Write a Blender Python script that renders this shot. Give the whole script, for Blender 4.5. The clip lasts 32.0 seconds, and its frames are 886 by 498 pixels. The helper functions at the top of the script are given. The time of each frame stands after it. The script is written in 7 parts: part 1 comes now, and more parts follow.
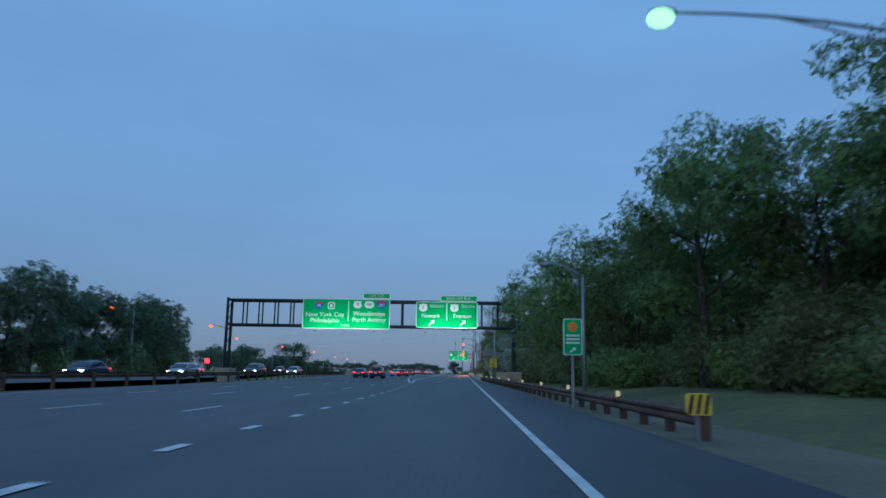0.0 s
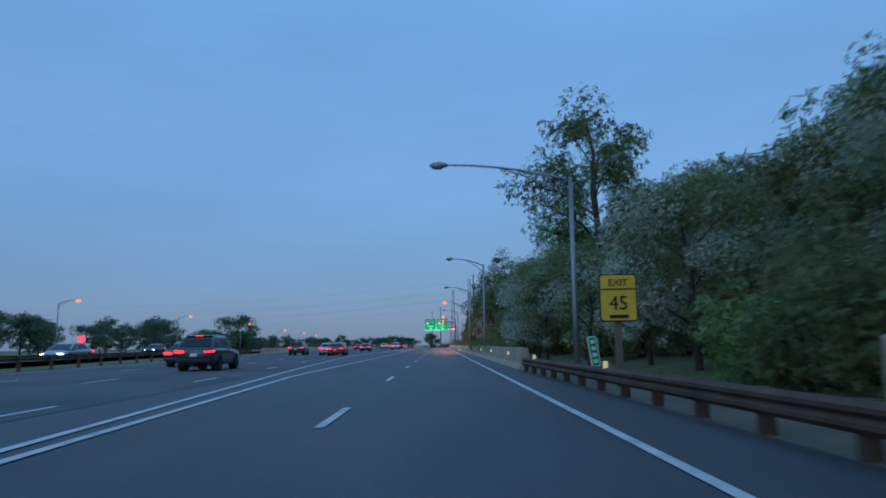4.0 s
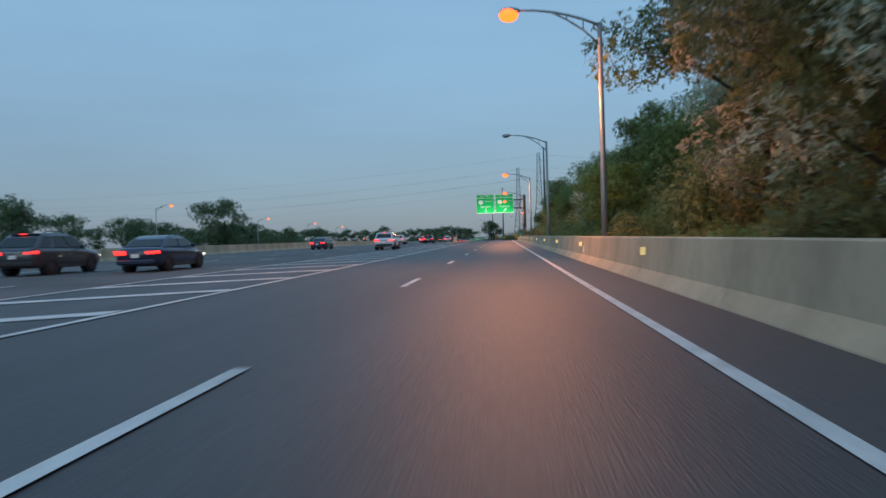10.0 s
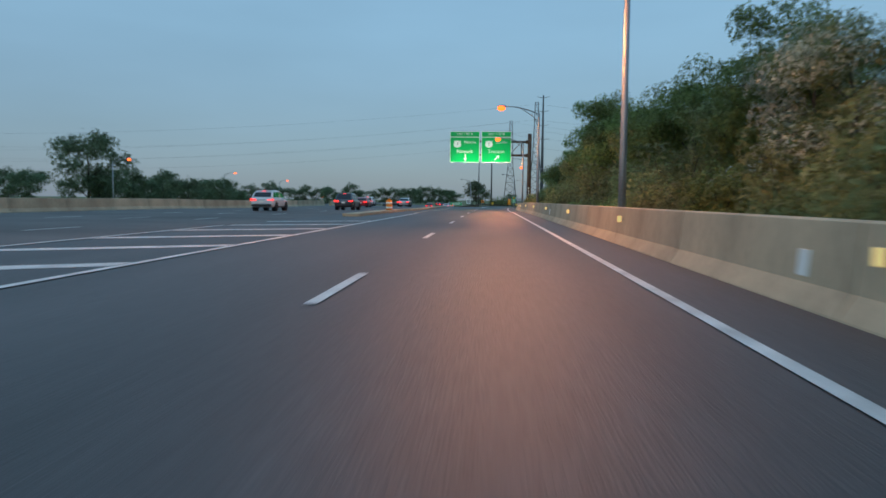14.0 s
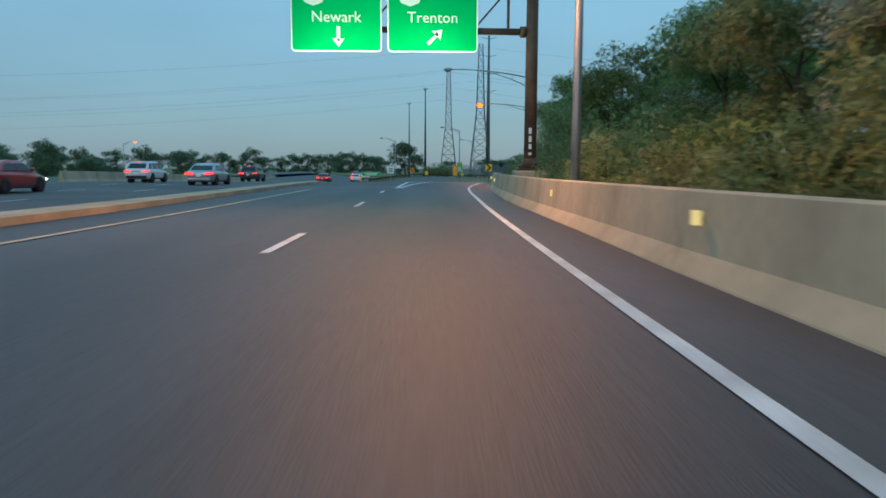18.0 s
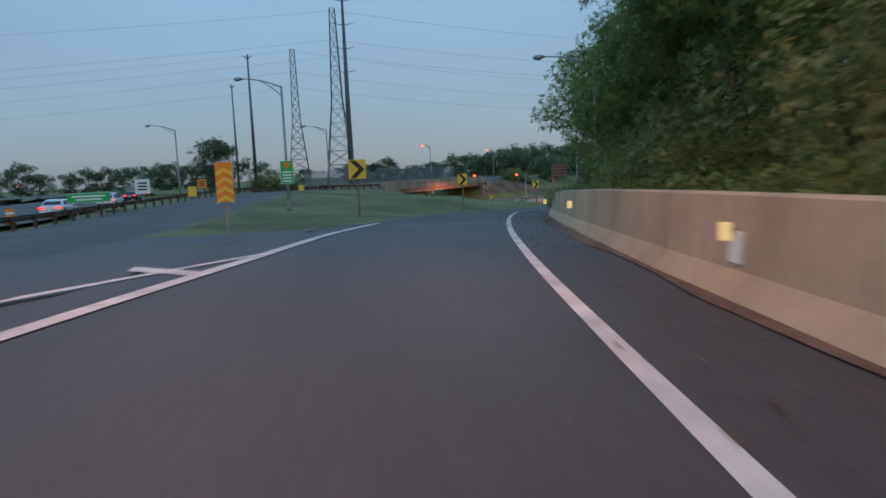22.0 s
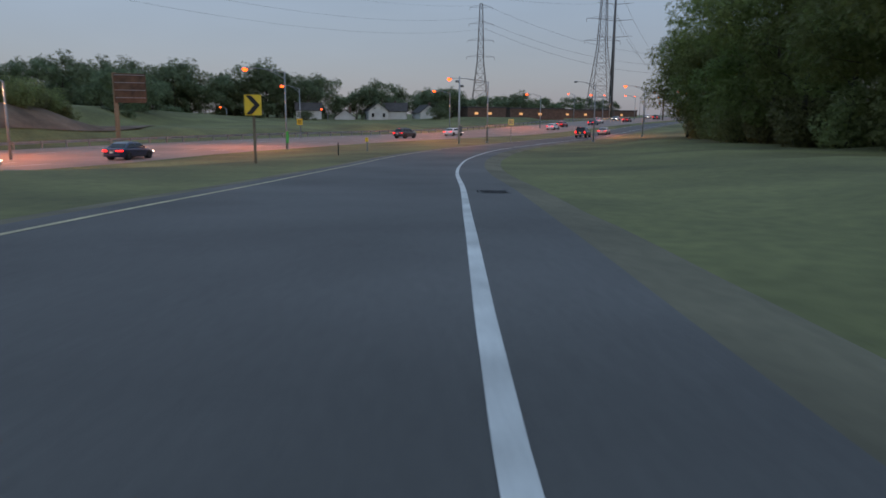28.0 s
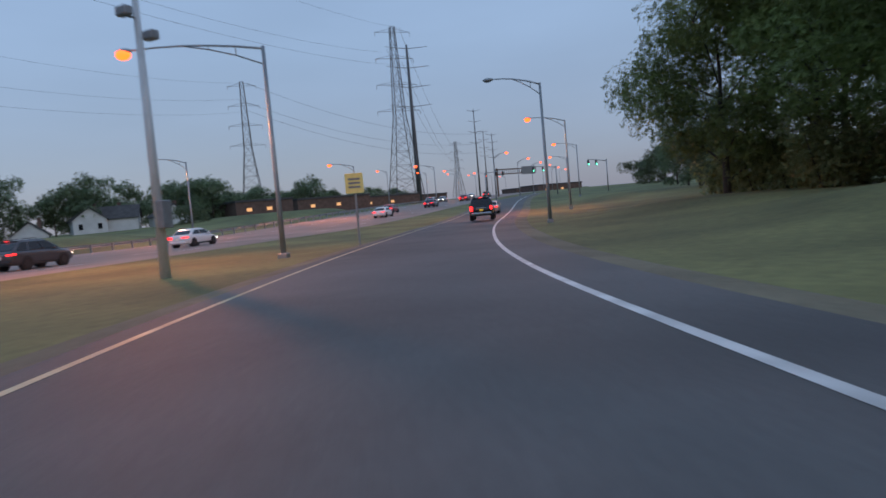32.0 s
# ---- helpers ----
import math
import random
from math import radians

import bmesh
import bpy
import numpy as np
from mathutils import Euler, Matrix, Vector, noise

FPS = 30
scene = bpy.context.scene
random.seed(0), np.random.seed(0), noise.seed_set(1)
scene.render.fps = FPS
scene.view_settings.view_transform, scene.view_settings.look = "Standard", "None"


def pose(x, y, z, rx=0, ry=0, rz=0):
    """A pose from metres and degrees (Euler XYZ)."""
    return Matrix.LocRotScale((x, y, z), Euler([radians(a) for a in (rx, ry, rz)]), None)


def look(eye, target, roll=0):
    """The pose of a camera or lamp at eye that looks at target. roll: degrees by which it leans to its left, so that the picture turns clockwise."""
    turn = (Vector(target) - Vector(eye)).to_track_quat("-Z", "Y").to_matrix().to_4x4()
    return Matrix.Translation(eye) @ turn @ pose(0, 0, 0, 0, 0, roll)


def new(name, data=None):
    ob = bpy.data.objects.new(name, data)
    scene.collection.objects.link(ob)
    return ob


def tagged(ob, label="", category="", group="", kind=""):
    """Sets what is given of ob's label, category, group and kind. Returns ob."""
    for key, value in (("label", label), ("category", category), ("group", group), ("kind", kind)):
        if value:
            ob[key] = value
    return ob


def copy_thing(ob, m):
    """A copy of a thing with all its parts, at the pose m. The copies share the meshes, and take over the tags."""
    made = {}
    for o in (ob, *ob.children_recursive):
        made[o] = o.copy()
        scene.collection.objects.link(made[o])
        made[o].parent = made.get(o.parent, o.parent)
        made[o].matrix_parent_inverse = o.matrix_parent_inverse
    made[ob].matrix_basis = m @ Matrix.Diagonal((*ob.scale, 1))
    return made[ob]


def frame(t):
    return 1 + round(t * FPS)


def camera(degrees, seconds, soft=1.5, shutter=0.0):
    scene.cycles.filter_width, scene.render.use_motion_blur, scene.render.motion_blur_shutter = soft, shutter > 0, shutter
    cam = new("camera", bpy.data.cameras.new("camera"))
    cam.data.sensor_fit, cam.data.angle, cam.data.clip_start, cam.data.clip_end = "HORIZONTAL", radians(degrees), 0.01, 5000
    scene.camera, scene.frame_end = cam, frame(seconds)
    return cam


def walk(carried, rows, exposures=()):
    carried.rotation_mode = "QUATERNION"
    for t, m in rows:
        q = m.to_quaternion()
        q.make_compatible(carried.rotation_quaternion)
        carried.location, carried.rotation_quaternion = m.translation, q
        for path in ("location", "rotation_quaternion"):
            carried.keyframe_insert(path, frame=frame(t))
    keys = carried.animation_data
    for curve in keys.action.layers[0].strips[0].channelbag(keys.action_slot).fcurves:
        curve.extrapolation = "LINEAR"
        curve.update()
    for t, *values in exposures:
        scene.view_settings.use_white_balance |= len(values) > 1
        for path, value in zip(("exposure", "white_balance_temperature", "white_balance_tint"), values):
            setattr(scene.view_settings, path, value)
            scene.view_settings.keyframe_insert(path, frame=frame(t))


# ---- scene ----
# ---- camera ----
cam = camera(64.0, 32.0, soft=1.6, shutter=0.35)
ROWS = [
    (0, pose(-1.21, -0.01, 1.10, 99.82, -0.86, 1.60)),
    (0.5, pose(-1.38, 8.45, 1.11, 99.07, -0.04, 1.64)),
    (1, pose(-1.55, 16.97, 1.11, 97.66, 0.50, 1.62)),
    (1.5, pose(-1.74, 25.59, 1.11, 96.48, 0.58, 2.59)),
    (2, pose(-1.98, 34.16, 1.10, 96.89, 0.34, 3.25)),
    (2.5, pose(-2.19, 42.59, 1.10, 97.34, 1.42, 3.40)),
    (4.5, pose(-2.04, 77.16, 1.09, 97.67, 0.48, -0.73)),
    (5, pose(-1.96, 86.25, 1.09, 94.89, 0.58, -0.35)),
    (5.5, pose(-1.92, 95.48, 1.09, 92.95, 2.11, 0.48)),
    (6, pose(-1.93, 104.55, 1.09, 90.50, 2.40, 0.86)),
    (6.5, pose(-2.00, 113.22, 1.10, 87.51, 3.40, 1.13)),
    (7, pose(-2.06, 121.73, 1.11, 87.31, 2.61, 0.72)),
    (7.5, pose(-2.03, 130.38, 1.11, 87.78, 1.29, 0.69)),
    (8, pose(-1.98, 138.97, 1.10, 88.67, 2.05, 0.53)),
    (8.5, pose(-1.92, 147.34, 1.08, 92.05, 1.55, -4.01)),
    (9, pose(-1.83, 155.73, 1.05, 90.18, 1.78, -0.77)),
    (9.5, pose(-1.69, 164.37, 1.04, 89.15, 0.73, 5.28)),
    (10, pose(-1.59, 173.01, 1.03, 89.06, 1.74, 4.92)),
    (10.5, pose(-1.60, 181.41, 1.05, 88.32, 2.16, 4.97)),
    (11, pose(-1.63, 189.70, 1.06, 86.60, 1.41, 4.48)),
    (11.5, pose(-1.68, 198.11, 1.08, 85.05, 1.29, 3.31)),
    (12, pose(-1.77, 206.67, 1.09, 84.72, 1.04, 2.38)),
    (12.5, pose(-1.90, 215.36, 1.09, 85.08, 0.57, 1.92)),
    (13, pose(-1.96, 224.13, 1.08, 86.37, 0.04, 2.59)),
    (13.5, pose(-1.96, 232.96, 1.08, 86.63, -0.49, 3.60)),
    (14, pose(-1.97, 241.89, 1.07, 86.01, -0.59, 3.85)),
    (14.5, pose(-1.97, 250.91, 1.06, 86.54, -0.41, 3.77)),
    (16.5, pose(-1.68, 285.91, 1.10, 84.52, 0.13, 1.65)),
    (17, pose(-1.68, 294.76, 1.07, 83.40, -0.12, 1.16)),
    (17.5, pose(-1.67, 303.64, 1.03, 82.95, 0.44, -0.26)),
    (18, pose(-1.60, 312.56, 1.00, 83.50, -0.22, -1.37)),
    (18.5, pose(-1.38, 321.51, 0.96, 84.71, -0.72, -1.20)),
    (19, pose(-1.03, 330.52, 0.92, 85.42, 0.90, -1.22)),
    (19.5, pose(-0.65, 339.63, 0.92, 85.65, 1.19, -4.52)),
    (20, pose(-0.16, 348.73, 0.92, 88.36, 1.98, -6.68)),
    (20.5, pose(0.54, 357.71, 0.90, 86.26, 2.96, -7.46)),
    (21, pose(1.50, 366.52, 0.89, 85.64, 3.02, -9.79)),
    (21.5, pose(2.77, 375.15, 0.80, 84.61, 3.33, -10.90)),
    (22, pose(4.34, 383.65, 0.71, 83.79, 2.54, -12.29)),
    (22.5, pose(6.23, 392.04, 0.53, 85.53, 1.52, -12.42)),
    (23, pose(8.40, 400.21, 0.35, 85.74, 1.10, -14.73)),
    (23.5, pose(10.80, 408.09, 0.00, 85.75, -0.42, -15.97)),
    (24, pose(13.36, 415.82, -0.35, 84.19, -0.11, -17.03)),
    (24.5, pose(16.09, 423.55, -0.75, 81.75, 0.63, -16.15)),
    (25, pose(19.05, 431.29, -1.16, 78.39, 1.56, -15.09)),
    (25.5, pose(22.29, 438.98, -1.59, 75.76, 2.14, -18.51)),
    (26, pose(25.81, 446.46, -2.03, 75.33, 5.65, -24.89)),
    (26.5, pose(29.65, 453.59, -2.59, 75.94, 6.02, -34.94)),
    (28.5, pose(50.73, 480.85, -3.87, 79.65, -0.22, -43.20)),
    (29, pose(56.54, 487.82, -4.34, 81.07, 2.18, -43.38)),
    (29.5, pose(62.55, 494.84, -4.68, 82.81, 2.55, -45.31)),
    (30, pose(68.86, 501.76, -5.03, 83.22, 2.59, -49.57)),
    (30.5, pose(75.57, 508.45, -5.26, 85.23, 4.04, -51.88)),
    (31, pose(82.76, 514.84, -5.48, 86.77, 4.51, -54.95)),
    (31.5, pose(90.43, 520.90, -5.69, 86.66, 4.80, -57.60)),
    (32, pose(98.38, 526.78, -5.89, 86.50, 5.04, -60.02)),
]
EXPOSURES = [(0, -0.25, 5450, 4), (2.5, -0.2, 5450, 5), (4.5, -0.1, 5350, 5), (5, 0.0, 5800, 7), (7, 0.0, 6800, 9), (10, 0.1, 6800, 0), (11, 0.12, 6800, -10), (12, 0.12, 6800, -12), (13, 0.1, 6900, -2), (14.5, 0.1, 6800, -6), (16.5, 0.15, 6600, -12), (19.2, 0.25, 6400, -16), (20, 0.08, 6500, 2), (22, 0.1, 7000, 4), (23, 0.15, 6500, 4), (24, 0.15, 6600, 8), (25, 0.1, 7300, 14), (26, 0.05, 8000, 18), (28.5, 0.1, 8200, 18), (30, 0.1, 7500, 18), (32, 0.15, 7300, 18)]
walk(cam, ROWS, EXPOSURES)

# ---- world and light: dusk under a blue, hazy sky ----
world = bpy.data.worlds.new("dusk")
scene.world = world
world.use_nodes = True
wn, wl = world.node_tree.nodes, world.node_tree.links
wn.clear()
sky = wn.new("ShaderNodeTexSky")
sky.sky_type = "NISHITA"
sky.sun_disc = False
sky.sun_elevation = radians(24)
sky.sun_rotation = radians(200)
sky.air_density, sky.dust_density, sky.ozone_density = 1.2, 0.6, 3.0
# thin cloud and haze lie over the clear sky: a soft grey-blue veil, thicker low down
where = wn.new("ShaderNodeTexCoord")
axes = wn.new("ShaderNodeSeparateXYZ")
wl.new(where.outputs["Generated"], axes.inputs[0])
veil = wn.new("ShaderNodeValToRGB")
veil.color_ramp.elements[0].position, veil.color_ramp.elements[0].color = 0.0, (1.35, 1.8, 2.85, 1)
veil.color_ramp.elements[1].position, veil.color_ramp.elements[1].color = 0.75, (2.1, 4.0, 6.8, 1)
mid = veil.color_ramp.elements.new(0.22)
mid.color = (1.95, 3.2, 5.1, 1)
wl.new(axes.outputs[2], veil.inputs[0])
cloud = wn.new("ShaderNodeTexNoise")
cloud.inputs["Scale"].default_value, cloud.inputs["Detail"].default_value = 2.2, 4
stretch = wn.new("ShaderNodeMapping")
stretch.inputs["Scale"].default_value = (1, 1, 4)
wl.new(where.outputs["Generated"], stretch.inputs[0])
wl.new(stretch.outputs[0], cloud.inputs[0])
soft_cloud = wn.new("ShaderNodeMapRange")
soft_cloud.inputs[1].default_value, soft_cloud.inputs[2].default_value = 0.3, 0.7
soft_cloud.inputs[3].default_value, soft_cloud.inputs[4].default_value = 0.92, 1.06
wl.new(cloud.outputs[0], soft_cloud.inputs[0])
mottled = wn.new("ShaderNodeMix")
mottled.data_type, mottled.blend_type = "RGBA", "MULTIPLY"
mottled.inputs[0].default_value = 1.0
wl.new(veil.outputs[0], mottled.inputs[6])
wl.new(soft_cloud.outputs[0], mottled.inputs[7])
over = wn.new("ShaderNodeMix")
over.data_type = "RGBA"
over.inputs[0].default_value = 0.85
wl.new(sky.outputs[0], over.inputs[6])
wl.new(mottled.outputs[2], over.inputs[7])
background = wn.new("ShaderNodeBackground")
background.inputs["Strength"].default_value = 0.125
world_out = wn.new("ShaderNodeOutputWorld")
wl.new(over.outputs[2], background.inputs[0])
wl.new(background.outputs[0], world_out.inputs[0])

sun = new("sun", bpy.data.lights.new("sun", "SUN"))
sun.data.energy, sun.data.angle, sun.data.color = 0.25, radians(40), (1.0, 0.9, 0.8)
sun.matrix_world = look((0, 0, 0), (0.35, 0.9, -0.5))

SODIUM = (1.0, 0.34, 0.13)


def point_light(name, at, watts, colour=SODIUM, radius=0.25):
    ob = new(name, bpy.data.lights.new(name, "SPOT"))
    ob.data.energy, ob.data.color, ob.data.shadow_soft_size = watts, colour, radius
    ob.data.spot_size, ob.data.spot_blend = radians(174), 0.2
    ob.location = at
    return ob


# ---- materials ----
def material(name, colour, rough=0.6, metal=0.0, vary=0.25, scale=3.0, fine=40.0, bump=0.0, bump_scale=60.0,
             second=None, emit=None, strength=0.0, coords="Object", per_object=0.0, stretch=(1, 1, 1), coat=0.0):
    """A surface with colour variation at two scales and fine relief."""
    m = bpy.data.materials.new(name)
    m.use_nodes = True
    nt = m.node_tree
    n, l = nt.nodes, nt.links
    b = n["Principled BSDF"]
    b.inputs["Roughness"].default_value, b.inputs["Metallic"].default_value = rough, metal
    b.inputs["Coat Weight"].default_value = coat
    if emit:
        b.inputs["Emission Color"].default_value = (*emit, 1)
        b.inputs["Emission Strength"].default_value = strength
    if coords == "World":
        src = n.new("ShaderNodeNewGeometry").outputs["Position"]
    else:
        src = n.new("ShaderNodeTexCoord").outputs["Object"]
    mp = n.new("ShaderNodeMapping")
    mp.inputs["Scale"].default_value = stretch
    l.new(src, mp.inputs[0])
    big = n.new("ShaderNodeTexNoise")
    big.inputs["Scale"].default_value, big.inputs["Detail"].default_value = scale, 5
    small = n.new("ShaderNodeTexNoise")
    small.inputs["Scale"].default_value, small.inputs["Detail"].default_value = fine, 3
    l.new(mp.outputs[0], big.inputs[0])
    l.new(mp.outputs[0], small.inputs[0])
    ramp = n.new("ShaderNodeValToRGB")
    ramp.color_ramp.elements[0].position, ramp.color_ramp.elements[1].position = 0.32, 0.7
    dark = tuple(c * (1 - vary) for c in colour)
    lite = second or tuple(min(1, c * (1 + vary)) for c in colour)
    ramp.color_ramp.elements[0].color, ramp.color_ramp.elements[1].color = (*dark, 1), (*lite, 1)
    l.new(big.outputs[0], ramp.inputs[0])
    mix = n.new("ShaderNodeMix")
    mix.data_type, mix.blend_type = "RGBA", "MULTIPLY"
    mix.inputs[0].default_value = min(1.0, vary * 1.6)
    l.new(ramp.outputs[0], mix.inputs[6])
    grain = n.new("ShaderNodeMapRange")
    grain.inputs[1].default_value, grain.inputs[2].default_value = 0.25, 0.75
    grain.inputs[3].default_value, grain.inputs[4].default_value = 0.6, 1.35
    l.new(small.outputs[0], grain.inputs[0])
    l.new(grain.outputs[0], mix.inputs[7])
    last = mix.outputs[2]
    if per_object:
        info = n.new("ShaderNodeObjectInfo")
        hsv = n.new("ShaderNodeHueSaturation")
        mr = n.new("ShaderNodeMapRange")
        mr.inputs[3].default_value, mr.inputs[4].default_value = 1 - per_object, 1 + per_object
        l.new(info.outputs["Random"], mr.inputs[0])
        l.new(mr.outputs[0], hsv.inputs["Value"])
        l.new(last, hsv.inputs["Color"])
        last = hsv.outputs[0]
    l.new(last, b.inputs["Base Color"])
    if bump:
        bp = n.new("ShaderNodeBump")
        bp.inputs["Strength"].default_value, bp.inputs["Distance"].default_value = bump, 0.02
        tex = n.new("ShaderNodeTexNoise")
        tex.inputs["Scale"].default_value, tex.inputs["Detail"].default_value = bump_scale, 4
        l.new(mp.outputs[0], tex.inputs[0])
        l.new(tex.outputs[0], bp.inputs["Height"])
        l.new(bp.outputs[0], b.inputs["Normal"])
    return m


def leaf_material(name, colour, spread=0.3, gap_scale=13.0):
    """Leaves: each one its own shade, a little light passing through."""
    m = bpy.data.materials.new(name)
    m.use_nodes = True
    n, l = m.node_tree.nodes, m.node_tree.links
    b = n["Principled BSDF"]
    b.inputs["Roughness"].default_value = 0.6
    b.inputs["Specular IOR Level"].default_value = 0.25
    geo, info = n.new("ShaderNodeNewGeometry"), n.new("ShaderNodeObjectInfo")
    ramp = n.new("ShaderNodeValToRGB")
    ramp.color_ramp.elements[0].color = (*[c * (1 - spread) for c in colour], 1)
    ramp.color_ramp.elements[1].color = (*[c * (1 + spread) for c in colour], 1)
    l.new(geo.outputs["Random Per Island"], ramp.inputs[0])
    hsv = n.new("ShaderNodeHueSaturation")
    mr, mh = n.new("ShaderNodeMapRange"), n.new("ShaderNodeMapRange")
    mr.inputs[3].default_value, mr.inputs[4].default_value = 0.7, 1.3
    mh.inputs[3].default_value, mh.inputs[4].default_value = 0.47, 0.53
    l.new(info.outputs["Random"], mr.inputs[0])
    l.new(info.outputs["Random"], mh.inputs[0])
    l.new(mr.outputs[0], hsv.inputs["Value"])
    l.new(mh.outputs[0], hsv.inputs["Hue"])
    l.new(ramp.outputs[0], hsv.inputs["Color"])
    l.new(hsv.outputs[0], b.inputs["Base Color"])
    tr = n.new("ShaderNodeBsdfTranslucent")
    l.new(hsv.outputs[0], tr.inputs["Color"])
    ms = n.new("ShaderNodeMixShader")
    ms.inputs[0].default_value = 0.45
    l.new(b.outputs[0], ms.inputs[1])
    l.new(tr.outputs[0], ms.inputs[2])
    # the ragged gaps between the leaflets of a spray
    where_at = n.new("ShaderNodeTexCoord")
    gaps = n.new("ShaderNodeTexNoise")
    gaps.inputs["Scale"].default_value, gaps.inputs["Detail"].default_value = gap_scale, 3
    l.new(where_at.outputs["Object"], gaps.inputs[0])
    cut = n.new("ShaderNodeMath")
    cut.operation = "GREATER_THAN"
    cut.inputs[1].default_value = 0.505
    l.new(gaps.outputs[0], cut.inputs[0])
    hole = n.new("ShaderNodeBsdfTransparent")
    lacy = n.new("ShaderNodeMixShader")
    l.new(cut.outputs[0], lacy.inputs[0])
    l.new(ms.outputs[0], lacy.inputs[1])
    l.new(hole.outputs[0], lacy.inputs[2])
    l.new(lacy.outputs[0], n["Material Output"].inputs[0])
    return m


def glow_material(name, colour, strength):
    m = bpy.data.materials.new(name)
    m.use_nodes = True
    b = m.node_tree.nodes["Principled BSDF"]
    b.inputs["Base Color"].default_value = (0.02, 0.02, 0.02, 1)
    b.inputs["Emission Color"].default_value = (*colour, 1)
    b.inputs["Emission Strength"].default_value = strength
    return m


ASPHALT = material("asphalt", (0.052, 0.05, 0.052), 0.56, vary=0.34, scale=0.45, fine=16, bump=0.35, bump_scale=45, coords="World", stretch=(1.3, 0.12, 1))
ASPHALT_WORN = material("asphalt_worn", (0.09, 0.086, 0.083), 0.72, vary=0.32, scale=0.2, fine=14, bump=0.35, bump_scale=40, coords="World")
# lower road: the pinkish lamplight on it is kept in this base colour
ASPHALT_PALE = material("asphalt_pale", (0.27, 0.205, 0.18), 0.8, vary=0.18, scale=0.2, fine=12, bump=0.3, bump_scale=40, coords="World")
PAINT = material("road_paint", (0.62, 0.62, 0.6), 0.55, vary=0.25, scale=1.5, fine=25, bump=0.2, coords="World")
PAINT_YELLOW = material("road_paint_yellow", (0.5, 0.42, 0.25), 0.55, vary=0.25, scale=1.5, fine=25, bump=0.2, coords="World")
CONCRETE = material("concrete", (0.43, 0.36, 0.245), 0.85, vary=0.22, scale=0.6, fine=9, bump=0.4, bump_scale=25, per_object=0.14, stretch=(1, 1, 0.5))
# blotchy overpass concrete, its base also reddened for the sodium lamplight
CONCRETE_DARK = material("concrete_stained", (0.36, 0.26, 0.19), 0.9, vary=0.3, scale=0.3, fine=7, bump=0.4, bump_scale=20, stretch=(1, 1, 0.4))
GRASS = material("grass", (0.14, 0.143, 0.052), 0.9, vary=0.4, scale=0.12, fine=3.0, bump=0.9, bump_scale=14, coords="World")
GRASS_DRY = material("verge_soil", (0.16, 0.14, 0.09), 0.9, vary=0.3, scale=0.3, fine=6.0, bump=0.6, bump_scale=16, coords="World")
SOIL = material("bare_soil", (0.15, 0.1, 0.07), 0.95, vary=0.4, scale=0.35, fine=5.0, bump=0.8, bump_scale=12, coords="World")
GRAVEL = material("gravel_shoulder", (0.3, 0.26, 0.205), 0.95, vary=0.3, scale=0.5, fine=12, bump=0.8, bump_scale=30, coords="World")
STEEL = material("galvanised_steel", (0.3, 0.31, 0.32), 0.5, 0.7, vary=0.15, scale=1.0, fine=15)
RUST = material("weathering_steel", (0.13, 0.075, 0.05), 0.8, 0.3, vary=0.35, scale=1.2, fine=14, bump=0.2)
PALE_STEEL = material("pale_steel", (0.5, 0.51, 0.52), 0.5, 0.2, vary=0.12, scale=1.0, fine=15)
DARK_STEEL = material("dark_steel", (0.035, 0.037, 0.042), 0.6, 0.5, vary=0.2, scale=1.5, fine=20)
TOWER_STEEL = material("tower_steel", (0.14, 0.14, 0.145), 0.6, 0.6, vary=0.15)
WIRE = material("wire", (0.06, 0.06, 0.065), 0.6, 0.3, vary=0.1)
SIGN_GREEN = material("sign_green", (0.005, 0.42, 0.1), 0.4, vary=0.06, scale=0.8, fine=60)
SIGN_WHITE = material("sign_white", (0.82, 0.84, 0.8), 0.4, vary=0.05)
SIGN_YELLOW = material("sign_yellow", (0.85, 0.56, 0.05), 0.4, vary=0.06)
SIGN_PALE = material("sign_pale_yellow", (0.85, 0.7, 0.25), 0.4, vary=0.06)
SIGN_BLACK = material("sign_black", (0.012, 0.012, 0.014), 0.5, vary=0.1)
SIGN_ORANGE = material("sign_orange", (0.85, 0.26, 0.02), 0.45, vary=0.08)
SIGN_BLUE = material("sign_blue", (0.02, 0.1, 0.45), 0.4, vary=0.08)
SIGN_RED = material("sign_red", (0.6, 0.03, 0.03), 0.4, vary=0.08)
SIGN_BACK = material("sign_back", (0.25, 0.25, 0.26), 0.6, 0.5, vary=0.15)
WOOD_POST = material("wood_post", (0.2, 0.16, 0.11), 0.85, vary=0.3, scale=3, fine=30, bump=0.3, stretch=(1, 1, 0.2))
# passive plates, given a faint emission in place of returned headlight
REFLECTOR = material("reflector", (0.95, 0.75, 0.38), 0.25, vary=0.05, emit=(1.0, 0.7, 0.25), strength=0.4)
BARK = material("bark", (0.075, 0.06, 0.048), 0.95, vary=0.4, scale=4, fine=20, bump=0.6, bump_scale=18, stretch=(1, 1, 0.25))
LEAF_DEEP = leaf_material("leaves_deep", (0.17, 0.215, 0.07))
LEAF_MID = leaf_material("leaves_mid", (0.21, 0.255, 0.08))
LEAF_PALE = leaf_material("leaves_pale", (0.47, 0.48, 0.36), 0.35)
LEAF_OLIVE = leaf_material("leaves_olive", (0.22, 0.24, 0.1))
LEAF_FRESH = leaf_material("leaves_fresh", (0.29, 0.34, 0.085))
# far trees: some of the distance haze is put into the leaf tone
LEAF_FAR = leaf_material("leaves_far", (0.125, 0.155, 0.085))
